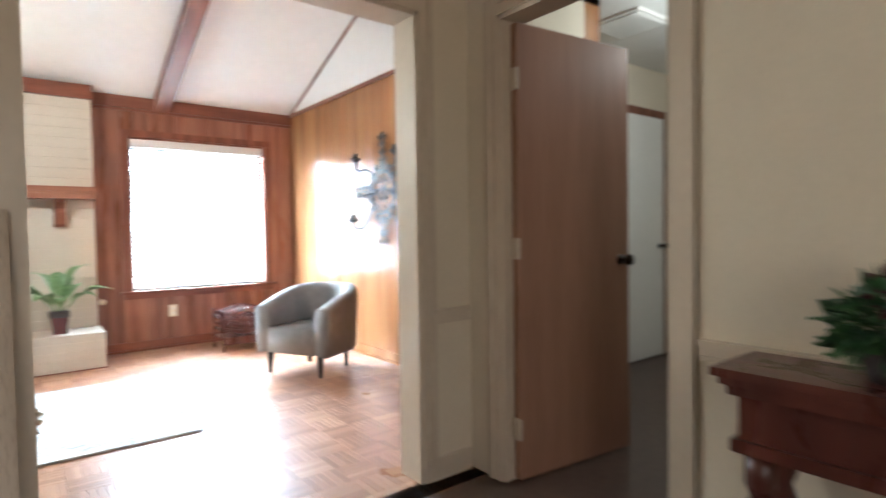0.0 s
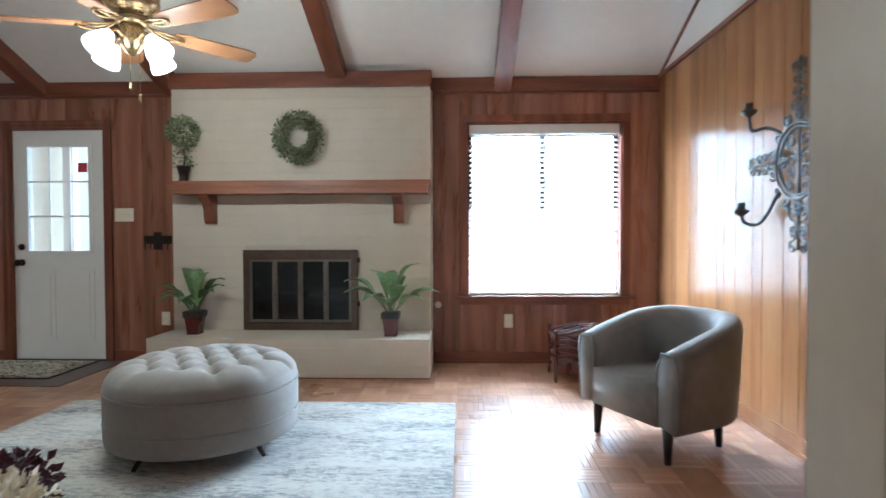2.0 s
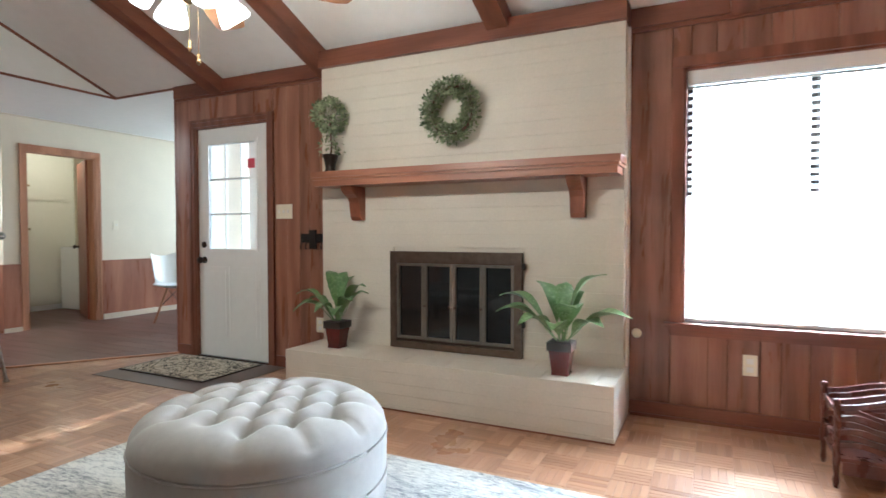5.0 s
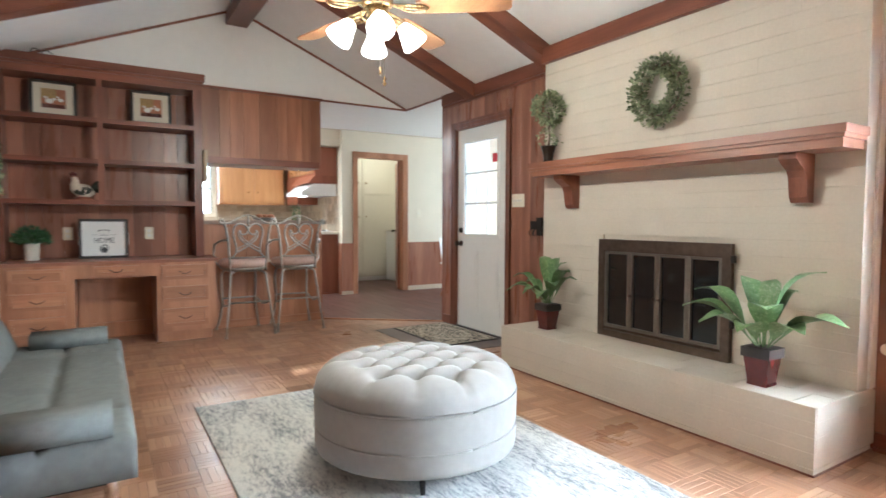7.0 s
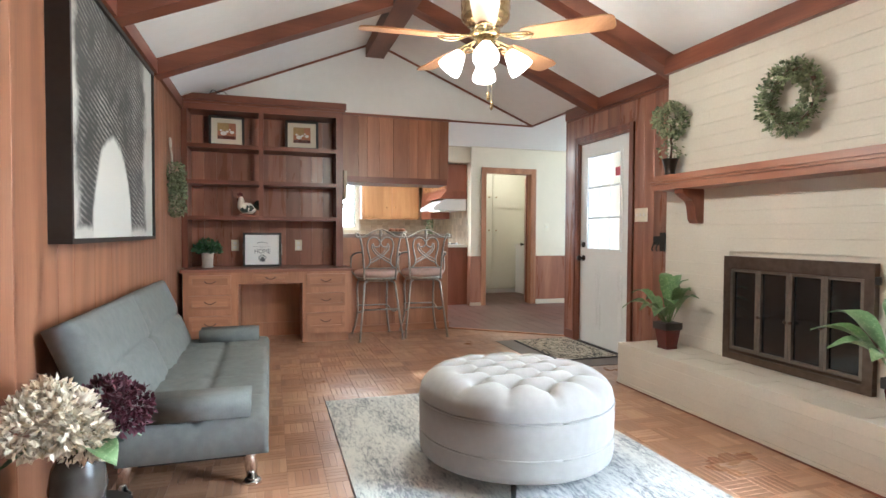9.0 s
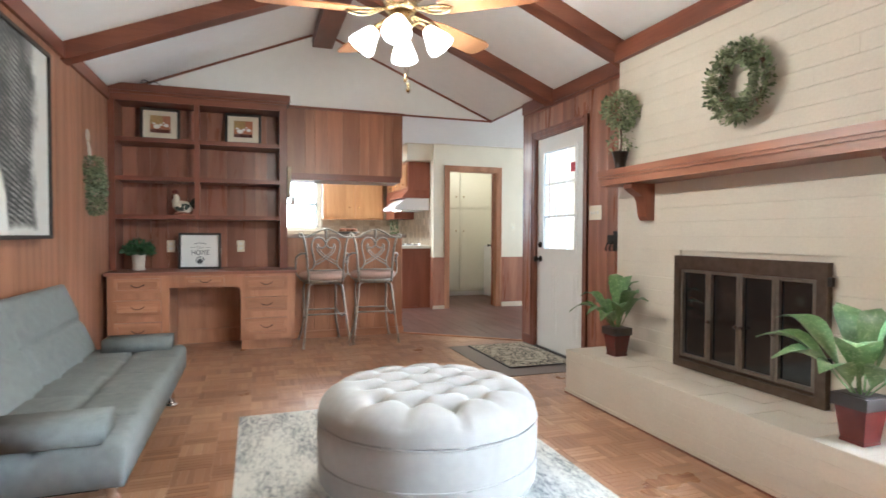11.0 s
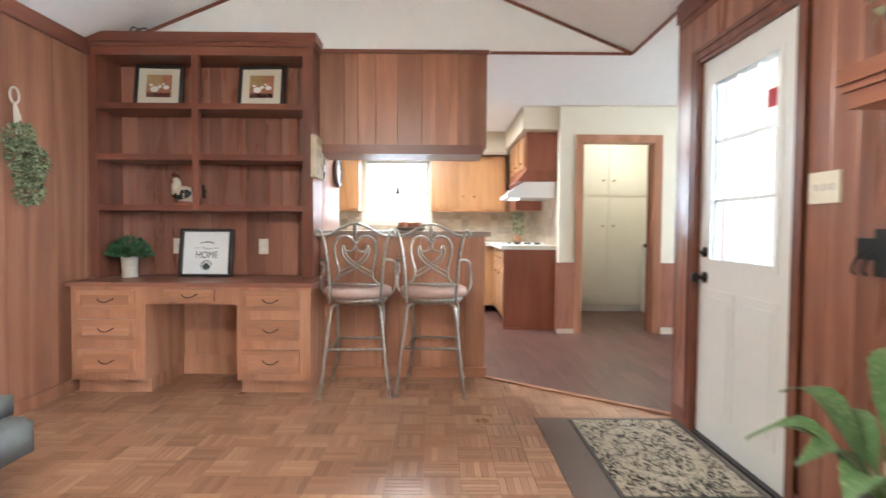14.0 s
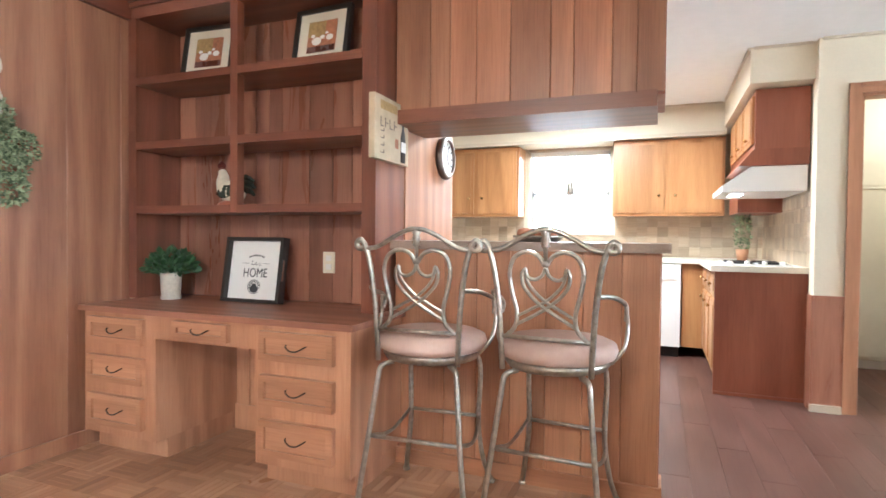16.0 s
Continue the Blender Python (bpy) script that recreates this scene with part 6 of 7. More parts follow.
bm = bmesh.new()
rings, NA, NR = [], 120, 46
for k in range(NR + 1):
    r = R * (k / NR) ** 0.8
    rings.append([bm.verts.new((r * math.cos(2 * math.pi * j / NA), r * math.sin(2 * math.pi * j / NA), tuft_height(r * math.cos(2 * math.pi * j / NA), r * math.sin(2 * math.pi * j / NA)))) for j in range(NA)] if k else [bm.verts.new((0, 0, tuft_height(0, 0)))])
for j in range(NA):
    bm.faces.new((rings[0][0], rings[1][j], rings[1][(j + 1) % NA]))
for a, b in zip(rings[1:], rings[2:]):
    for j in range(NA):
        bm.faces.new((a[j], b[j], b[(j + 1) % NA], a[(j + 1) % NA]))
put("tufted_top", bm, VELVET, ot, True)
for x, y in buttons:
    bm = bmesh.new()
    z = tuft_height(x, y)
    lathe(bm, [(0.011, z - 0.004), (0.012, z + 0.003), (0.006, z + 0.008)], x, y, 10)
    put("button", bm, VELVET, ot, True)
for k in range(4):
    a = radians(-25 + 90 * k)
    bm = bmesh.new()
    tube(bm, [(0.33 * math.cos(a), 0.33 * math.sin(a), 0.08), (0.40 * math.cos(a), 0.40 * math.sin(a), 0.0)], 0.016, 10, 0.010)
    put("leg", bm, MATTEBLACK, ot, True)
tagged(ot, "round button-tufted grey velvet ottoman on the rug", "ottoman")

# rug and mats
bm = bmesh.new()
bx(bm, -1.66, 0.815, 3.235, 4.735, 0.002, 0.012)
bmesh.ops.subdivide_edges(bm, edges=bm.edges[:], cuts=6, use_grid_fill=True)
tagged(put("area_rug", bm, RUG), "pale grey distressed area rug on the parquet", "rug")
structure(boxes("floor_inlay", SLATE, None, [(-3.24, -2.04, 5.085, N - 0.016, -0.004, 0.004)]), "dark brown floor inlay at the back door", "floor")
dm = empty("door_mat")
boxes("pile", mat_material(-2.73, 5.575), dm, [(-3.18, -2.28, 5.29, 5.86, 0.004, 0.014)])
boxes("border", MATTEBLACK, dm, [(-3.195, -3.18, 5.275, 5.875, 0.004, 0.0125), (-2.28, -2.265, 5.275, 5.875, 0.004, 0.0125), (-3.18, -2.28, 5.275, 5.29, 0.004, 0.0125), (-3.18, -2.28, 5.86, 5.875, 0.004, 0.0125)])
tagged(dm, "black and straw patterned door mat", "mat")


# ---------------------------------------------------------------- armchair
ch = empty("armchair", pose(1.905, 4.15, 0, 0, 0, 117) @ Matrix.Scale(0.915, 4))     # front along local +y
def shell_point(s):
    """Along the U of the back from one arm's front to the other's; s from -1 to 1."""
    if abs(s) < 0.62:
        a = s / 0.62 * math.pi / 2
        return 0.30 * math.sin(a), -0.04 - 0.27 * math.cos(a), a
    q = (abs(s) - 0.62) / 0.38
    return math.copysign(0.30, s), -0.04 + 0.33 * q, math.copysign(math.pi / 2, s)


bm = bmesh.new()
rings = []
NS = 56
for k in range(NS + 1):
    s = -1 + 2 * k / NS
    x, y, a = shell_point(s)
    nx, ny = math.sin(a), -math.cos(a)     # outwards
    top = 0.735 - 0.155 * max(0, (abs(s) - 0.25) / 0.75) ** 1.5
    half = 0.062 + 0.012 * abs(s)
    ring_ = []
    for o, z in ((0.75, 0.175), (1.0, 0.20), (1.0, 0.4), (1.02, top - 0.06), (0.85, top - 0.02), (0.45, top), (-0.3, top), (-0.75, top - 0.02), (-1.0, top - 0.06), (-1.0, 0.40), (-0.95, 0.25), (-0.75, 0.2)):
        lean = 0.05 * (z - 0.2) * (1 if o > 0 else 0.8)
        ring_.append(bm.verts.new((x + nx * (half * o + lean), y + ny * (half * o + lean), z)))
    rings.append(ring_)
for a, b in zip(rings, rings[1:]):
    for j in range(12):
        bm.faces.new((a[j], a[(j + 1) % 12], b[(j + 1) % 12], b[j]))
bm.faces.new(rings[0][::-1])
bm.faces.new(rings[-1])
put("back_and_arms", bm, CHAIRV, ch, True)
bm = bmesh.new()
bx(bm, -0.245, 0.245, -0.28, 0.30, 0.19, 0.40)
sc = put("seat", bm, CHAIRV, ch, True, 0.045, 4)
for x, y in ((-0.26, 0.24), (0.26, 0.24), (-0.2, -0.2), (0.2, -0.2)):
    bm = bmesh.new()
    tube(bm, [(x, y, 0.2), (x * 1.03, y * 1.03, 0.0)], 0.03, 12, 0.018)
    put("leg", bm, MATTEBLACK, ch, True)
bm = bmesh.new()
for sx in (-1, 1):
    tube(bm, [(sx * 0.362, 0.295, 0.2), (sx * 0.37, 0.295, 0.5), (sx * 0.35, 0.297, 0.57), (sx * 0.27, 0.297, 0.575), (sx * 0.24, 0.297, 0.5), (sx * 0.235, 0.297, 0.25)], 0.005, 6)
put("piping", bm, CHAIRV, ch, True)
tagged(ch, "grey velvet barrel armchair on short dark legs", "armchair")

# ---------------------------------------------------------------- futon sofa
sf = empty("futon_sofa")
sx0, sx1 = -2.26, -0.40
def cushion(name, bm0, parent=sf):
    return put(name, bm0, SOFA, parent, True, 0.022, 3)


def quilted(name, w, dp, th, m, nx, ny):
    """A stitched slab: w along x, dp along y, seams pressed in."""
    bm = bmesh.new()
    gx, gy = 66, 30
    top = [[None] * (gy + 1) for _ in range(gx + 1)]
    for i in range(gx + 1):
        for j in range(gy + 1):
            u, v = i / gx, j / gy
            e = min(u * w, (1 - u) * w, v * dp, (1 - v) * dp)
            h = th - 0.03 * max(0, 1 - e / 0.035) ** 2
            cu, cv = abs((u * nx + 0.5) % 1 - 0.5) * w / nx, abs((v * ny + 0.5) % 1 - 0.5) * dp / ny
            if e > 0.02:
                h -= 0.028 * math.exp(-cu / 0.016) + 0.022 * math.exp(-cv / 0.016)
            top[i][j] = bm.verts.new((u * w, v * dp, h))
    for i in range(gx):
        for j in range(gy):
            bm.faces.new((top[i][j], top[i + 1][j], top[i + 1][j + 1], top[i][j + 1]))
    loop = [top[i][0] for i in range(gx + 1)] + [top[gx][j] for j in range(1, gy + 1)] + [top[i][gy] for i in range(gx - 1, -1, -1)] + [top[0][j] for j in range(gy - 1, 0, -1)]
    low = [bm.verts.new((v.co.x, v.co.y, 0)) for v in loop]
    for k in range(len(loop)):
        bm.faces.new((loop[k], low[k], low[(k + 1) % len(loop)], loop[(k + 1) % len(loop)]))
    bm.faces.new(low)
    moved(bm, m)
    return put(name, bm, SOFA, sf, True)


quilted("seat", sx1 - sx0, 0.56, 0.155, pose(sx0, 2.33, 0.20), 5, 2)
quilted("backrest", sx1 - sx0, 0.50, 0.12, pose(sx1, 2.285, 0.27, 0, 0, 180) @ pose(0, 0, 0, 68), 2, 2)
for x in (sx0 + 0.01, sx1 - 0.20):
    bm = bmesh.new()
    bx(bm, x, x + 0.19, 2.44, 2.82, 0.352, 0.43)
    cushion("arm", bm)
for x in (-2.06, -0.60):
    for y in (2.80, 2.33):
        bm = bmesh.new()
        tube(bm, [(x, y, 0.22), (x, y + (0.02 if y > 2.5 else -0.02), 0.02)], 0.03, 14, 0.024)
        lathe(bm, [(0.042, 0), (0.042, 0.01), (0.028, 0.022)], x, y + (0.02 if y > 2.5 else -0.02), 16)
        put("leg", bm, CHROME, sf, True)
boxes("frame_rail", BLACK, sf, [(sx0 + 0.05, sx1 - 0.05, 2.40, 2.80, 0.175, 0.2)])
tagged(sf, "slate-grey upholstered futon sofa with chrome legs", "sofa")

# vase of dried flowers beside the opening
vs_ = empty("flower_vase", pose(-0.10, 2.30, 0.0))
bm = bmesh.new()
lathe(bm, [(0.16, 0.16), (0.16, 0.185)], n=24)
for k in range(3):
    a = 2.1 * k
    tube(bm, [(0.08 * math.cos(a), 0.08 * math.sin(a), 0.16), (0.14 * math.cos(a), 0.14 * math.sin(a), 0.0)], 0.012, 8)
put("stand", bm, MATTEBLACK, vs_, True)
bm = bmesh.new()
lathe(bm, [(0.05, 0.186), (0.07, 0.2), (0.085, 0.27), (0.075, 0.34), (0.055, 0.38), (0.06, 0.4), (0.05, 0.4), (0.045, 0.37)], n=24)
put("vase", bm, plain("smoky ceramic", (0.075, 0.065, 0.055), 0.25, 0, 14, 0.4, 0.1), vs_, True)
bm = bmesh.new()
for dx, dy, dz, r in ((0.04, -0.02, 0.50, 0.1), (0.06, -0.11, 0.50, 0.09), (0.03, 0.03, 0.44, 0.075), (0.0, -0.08, 0.55, 0.08)):
    sprig_cloud(bm, rng, 620, ball(dx, dy, dz, r), 0.027, 0.75)
put("flower", bm, PETAL, vs_)
bm = bmesh.new()
for dx, dy, dz, r in ((-0.05, 0.13, 0.50, 0.08), (-0.09, 0.07, 0.53, 0.075)):
    sprig_cloud(bm, rng, 420, ball(dx, dy, dz, r), 0.027, 1.0)
put("dark_flower", bm, PETAL_DK, vs_)
for yaw in (0.8, 2.2, 3.6, 5.1):
    bm = bmesh.new()
    big_leaf(bm, (0, 0, 0.38), yaw, 0.2, 0.05, 0.06, 0.06)
    put("leaf", bm, LEAF, vs_, True)
tagged(vs_, "vase of cream and plum hydrangeas on a low stand", "vase")

# large picture on the south wall
pc = empty("wall_art", pose(0, 0, 0))
ax0, ax1, az0, az1 = -2.22, -0.57, 1.05, 2.17
boxes("frame", MATTEBLACK, pc, [(ax0, ax0 + 0.022, S, S + 0.085, az0, az1), (ax1 - 0.022, ax1, S, S + 0.085, az0, az1), (ax0 + 0.022, ax1 - 0.022, S, S + 0.085, az0, az0 + 0.022), (ax0 + 0.022, ax1 - 0.022, S, S + 0.085, az1 - 0.022, az1)], 0.003)
boxes("print", art_material(), pc, [(ax0 + 0.022, ax1 - 0.022, S + 0.004, S + 0.07, az0 + 0.022, az1 - 0.022)])
tagged(pc, "large black-framed charcoal print on the panelling", "picture")

# iron scrollwork on the east wall
IRON = plain("antiqued wrought iron", (0.1, 0.095, 0.088), 0.34, 0.75, 90, 0.5, 0.2)
ir = empty("iron_wall_sconce", pose(E, 3.95, 1.43))
bm = bmesh.new()


def scr(cx, cz, r0, r1, a0, a1, rad=0.006, d=-0.03):
    tube(bm, [(d, u, z) for u, z in spiral(cx, cz, r0, r1, a0, a1, 20)], rad, 6)


def scroll_pair(cx, cz, r, sy, rad=0.005):
    """An S of two opposed curls, one above the other."""
    scr(cx, cz + r, r, r * 0.2, -math.pi / 2, -math.pi / 2 + sy * 8.2, rad)
    scr(cx, cz - r, r, r * 0.2, math.pi / 2, math.pi / 2 + sy * 8.2, rad)


# two hoops bound together
for r, d in ((0.185, -0.035), (0.165, -0.025)):
    tube(bm, [(d, r * math.cos(k * math.pi / 20), r * math.sin(k * math.pi / 20)) for k in range(41)], 0.008, 6)
put("hoop", bm, IRON, ir, True)
bm = bmesh.new()
for sy in (-1, 1):
    # curls inside the hoops
    scroll_pair(sy * 0.06, 0.055, 0.042, sy)
    scroll_pair(sy * 0.06, -0.085, 0.036, -sy)
    scr(sy * 0.125, 0.0, 0.034, 0.008, 0, sy * 8.0)
    # coils running out to the sides
    for k in range(4):
        scroll_pair(sy * (0.235 + 0.062 * k), 0.02, 0.034 - 0.002 * k, sy if k % 2 else -sy, 0.0055)
    tube(bm, [(-0.028, sy * 0.18, 0.02), (-0.028, sy * 0.46, 0.02)], 0.006, 6)
    # curls round the hoops and the drop below
    for k in range(5):
        a = math.radians(38 + 26 * k)
        scr(sy * 0.222 * math.cos(a - 0.45), 0.222 * math.sin(a - 0.45), 0.036, 0.008, a, a + sy * 7.5)
        scr(sy * 0.222 * math.cos(a - 0.45), -0.222 * math.sin(a - 0.45), 0.034, 0.008, -a, -a - sy * 7.5)
    scroll_pair(sy * 0.04, -0.29, 0.04, sy)
    scroll_pair(sy * 0.042, -0.385, 0.032, -sy)
    scroll_pair(sy * 0.03, 0.3, 0.034, -sy)
    scroll_pair(sy * 0.028, 0.43, 0.03, sy)
tube(bm, [(-0.026, 0, -0.43), (-0.026, 0, 0.5)], 0.007, 6)
put("scrollwork", bm, IRON, ir, True)
for sy in (-1, 1):
    for u, z, low in ((0.38, -0.235, -0.29), (0.31, 0.29, 0.2)):
        bm = bmesh.new()
        tube(bm, spline([(-0.03, sy * 0.15, z * 0.55), (-0.06, sy * u * 0.72, low), (-0.1, sy * u * 0.95, low), (-0.11, sy * u, z)], 6), 0.009, 7)
        put("candle_arm", bm, IRON, ir, True)
        bm = bmesh.new()
        lathe(bm, [(0.008, -0.02), (0.02, -0.012), (0.036, 0.0), (0.042, 0.016), (0.024, 0.012), (0.02, 0.05), (0.023, 0.055), (0.012, 0.05)], n=14)
        moved(bm, Matrix.Translation((-0.11, sy * u, z)))
        put("candle_cup", bm, IRON, ir, True)
tagged(ir, "antiqued wrought-iron scroll candle sconce on the wall", "sconce")

# magazine rack
mr = empty("magazine_rack", pose(1.80, 5.43, 0))
hw, hd = 0.26, 0.15
for x in (-hw, hw):
    for y in (-hd, hd):
        bm = bmesh.new()
        lathe(bm, [(0.009, 0), (0.014, 0.03), (0.01, 0.06), (0.016, 0.12), (0.012, 0.2), (0.016, 0.3), (0.012, 0.36), (0.017, 0.375), (0.008, 0.385)], x, y, 10)
        put("post", bm, DARKWOOD, mr, True)
boxes("tray", DARKWOOD, mr, [(-hw, hw, -hd, hd, 0.115, 0.13), (-hw + 0.02, hw - 0.02, -hd - 0.004, -hd + 0.008, 0.06, 0.115)], 0.003)
for y in (-hd, -0.05, 0.05, hd):
    bm = bmesh.new()
    for z, amp in ((0.18, 0.012), (0.235, 0.014), (0.29, 0.016), (0.345, 0.03)):
        pts = [(-hw + 2 * hw * k / 24, y, z + amp * (math.sin(2 * math.pi * k / 12) if z < 0.34 else math.sin(math.pi * k / 24) ** 2 * 1.6)) for k in range(25)]
        for a, b in zip(pts, pts[1:]):
            v = [bm.verts.new((p[0], y + s * 0.005, p[2] + q * 0.012)) for p in (a, b) for s in (-1, 1) for q in (-1, 1)]
            for f in ((0, 1, 5, 4), (2, 6, 7, 3), (1, 3, 7, 5), (0, 4, 6, 2)):
                bm.faces.new([v[n] for n in f])
    put("ladder_slat", bm, DARKWOOD, mr)
for x in (-hw, hw):
    boxes("end_rail", DARKWOOD, mr, [(x - 0.006, x + 0.006, -hd, hd, 0.30, 0.33), (x - 0.006, x + 0.006, -hd, hd, 0.19, 0.215)], 0.003)
tagged(mr, "mahogany magazine rack with wavy slats", "magazine rack")

# ---------------------------------------------------------------- ceiling fan
fn = empty("ceiling_fan", pose(-0.80, 3.985, 0))
bm = bmesh.new()
lathe(bm, [(0.012, 2.36), (0.012, 2.94), (0.045, 2.95), (0.07, 2.99), (0.072, 3.02)], n=20)
put("downrod", bm, BRASS, fn, True)
bm = bmesh.new()
lathe(bm, [(0.05, 2.13), (0.075, 2.14), (0.08, 2.17), (0.06, 2.185), (0.10, 2.20), (0.125, 2.225), (0.13, 2.25), (0.125, 2.27), (0.13, 2.28), (0.13, 2.33), (0.11, 2.36), (0.05, 2.375), (0.02, 2.38)], n=32)
put("motor", bm, BRASS, fn, True)
A0 = 50
for k in range(5):
    a = A0 + 72 * k
    bm = bmesh.new()
    prof = [(0.20, 0.045), (0.24, 0.055), (0.45, 0.066), (0.60, 0.07), (0.645, 0.06), (0.66, 0.035)]
    pts = [(x, w) for x, w in prof] + [(x, -w) for x, w in prof[::-1]]
    v0 = [bm.verts.new((x, y, -0.004)) for x, y in pts]
    v1 = [bm.verts.new((x, y, 0.004)) for x, y in pts]
    bm.faces.new(v0[::-1])
    bm.faces.new(v1)
    for j in range(len(pts)):
        bm.faces.new((v0[j], v0[(j + 1) % len(pts)], v1[(j + 1) % len(pts)], v1[j]))
    moved(bm, pose(0, 0, 2.128, 0, 0, a) @ pose(0, 0, 0, -11, 0, 0))
    put("blade", bm, BLADE, fn)
    bm = bmesh.new()
    for s in (-1, 1):
        tube(bm, spline([(0.07, 0, 2.145), (0.14, s * 0.035, 2.125), (0.19, s * 0.045, 2.12), (0.235, s * 0.03, 2.121), (0.25, 0, 2.121)], 4), 0.006, 6)
    tube(bm, [(0.07, 0, 2.145), (0.15, 0, 2.123), (0.26, 0, 2.12)], 0.007, 6)
    moved(bm, pose(0, 0, 0, 0, 0, a))
    put("blade_iron", bm, BRASS, fn, True)
bm = bmesh.new()
lathe(bm, [(0.012, 1.985), (0.03, 2.0), (0.05, 2.03), (0.055, 2.08), (0.045, 2.10), (0.06, 2.13)], n=24)
put("light_kit", bm, BRASS, fn, True)
for k in range(4):
    a = -20 + 90 * k
    bm = bmesh.new()
    tube(bm, spline([(0.04, 0, 2.06), (0.08, 0, 2.085), (0.11, 0, 2.075), (0.125, 0, 2.055)], 4), 0.008, 6)
    moved(bm, pose(0, 0, 0, 0, 0, a))
    put("lamp_arm", bm, BRASS, fn, True)
    bm = bmesh.new()
    lathe(bm, [(0.024, 0.0), (0.034, -0.015), (0.045, -0.045), (0.062, -0.085), (0.066, -0.11), (0.058, -0.118), (0.045, -0.11), (0.01, -0.10)], n=20)
    moved(bm, pose(0, 0, 0, 0, 0, a) @ pose(0.125, 0, 2.055, 0, -38, 0))
    o = put("shade", bm, SHADE, fn, True)
    o.visible_shadow = False
bm = bmesh.new()
for x, z in ((0.02, 1.80), (-0.03, 1.86)):
    tube(bm, [(x, 0.03, 2.0), (x, 0.03, z)], 0.0016, 5)
    lathe(bm, [(0.003, z), (0.009, z - 0.012), (0.005, z - 0.024), (0.011, z - 0.034), (0.004, z - 0.048)], x, 0.03, 8)
put("pull_chain", bm, BRASS, fn, True)
tagged(fn, "brass and oak ceiling fan with four lit frosted shades", "ceiling fan")
for k in range(4):
    a = radians(-20 + 90 * k)
    lamp("fan_bulb", "POINT", pose(-0.80 + 0.19 * math.cos(a), 3.985 + 0.19 * math.sin(a), 1.99), 17, (1, 0.87, 0.68), 0.05)

# ---------------------------------------------------------------- hall things
cs = empty("console_table", Matrix.Diagonal((1, 1, 1.057, 1)))
tx0, tx1, ty0, ty1 = 1.36, HX - 0.04, -0.65, 0.67
boxes("top", BRACKET, cs, [(tx0, tx1, ty0, ty1, 0.685, 0.705), (tx0 + 0.015, tx1, ty0 + 0.015, ty1 - 0.015, 0.665, 0.685), (tx0 + 0.03, tx1, ty0 + 0.03, ty1 - 0.03, 0.64, 0.665)], 0.008)
boxes("apron", BRACKET, cs, [(tx0 + 0.05, tx1 - 0.01, ty0 + 0.05, ty1 - 0.05, 0.53, 0.64), (tx0 + 0.035, tx1, ty0 + 0.035, ty1 - 0.035, 0.505, 0.535)], 0.008)
for x in (tx0 + 0.08, tx1 - 0.05):
    for y in (ty0 + 0.09, ty1 - 0.09):
        bm = bmesh.new()
        lathe(bm, [(0.03, 0), (0.035, 0.03), (0.02, 0.06), (0.03, 0.1), (0.022, 0.2), (0.03, 0.3), (0.038, 0.36), (0.024, 0.40), (0.036, 0.43), (0.036, 0.51)], x, y, 16)
        put("leg", bm, BRACKET, cs, True)
tagged(cs, "dark mahogany console table against the hall wall", "console table")
fv = empty("flower_arrangement", pose(1.50, 0.33, 0.746) @ Matrix.Scale(0.75, 4))
bm = bmesh.new()
lathe(bm, [(0.06, 0), (0.075, 0.02), (0.085, 0.07), (0.07, 0.1), (0.075, 0.11), (0.06, 0.1)], n=20)
put("bowl", bm, POTDARK, fv, True)
bm = bmesh.new()
sprig_cloud(bm, rng, 260, ball(0, 0, 0.17, 0.13), 0.07, 0.5)
for k in range(30):
    a, e = k * 2.4, rng.uniform(-0.1, 0.7)
    big_leaf(bm, (0, 0, 0.12), a, rng.uniform(0.16, 0.26), 0.012, 0.22 * e, 0.02)
put("foliage", bm, LEAF_DK, fv)
bm = bmesh.new()
sprig_cloud(bm, rng, 120, ball(0.0, -0.02, 0.27, 0.06), 0.05, 0.6)
put("flower", bm, PETAL_DK, fv)
tagged(fv, "dark flower arrangement in a bowl on the console", "plant")
# leaning welcome board
ws = empty("welcome_sign", pose(-0.13, 1.62, 0.004, -12, 0, 0))
boxes("board", BOARD, ws, [(-0.13, 0.13, 0, 0.02, 0, 1.19)], 0.004)
face = Matrix.Rotation(radians(90), 4, "X")
for k, ch_ in enumerate("WELCOME"):
    writing("letter", ch_, 0.21, Matrix.Translation((0, -0.001, 1.0 - k * 0.155)) @ face @ Matrix.Diagonal((1, 0.78, 1, 1)), INK, ws)
bm = bmesh.new()
for k in range(6):
    a = len(bm.verts)
    lathe(bm, [(0.018, 0), (0.018, 0.001)], n=10, squash=0.4)
    moved(bm, Matrix.Translation((0.0 + 0.02 * math.cos(k), -0.001, 1.14 + 0.02 * math.sin(k))) @ face @ Matrix.Rotation(k, 4, "Z"), a)
put("sprig", bm, PICRED, ws)
tagged(ws, "tall pale welcome board leaning on the wall", "sign")
# vent in the side room ceiling
structure(boxes("ceiling_vent", WHITE, None, [(3.0, 3.4, 1.9, 2.3, 2.405, 2.42)] + [(3.03, 3.37, 1.93 + 0.04 * k, 1.95 + 0.04 * k, 2.395, 2.405) for k in range(9)]), "white ceiling vent grille", "vent")

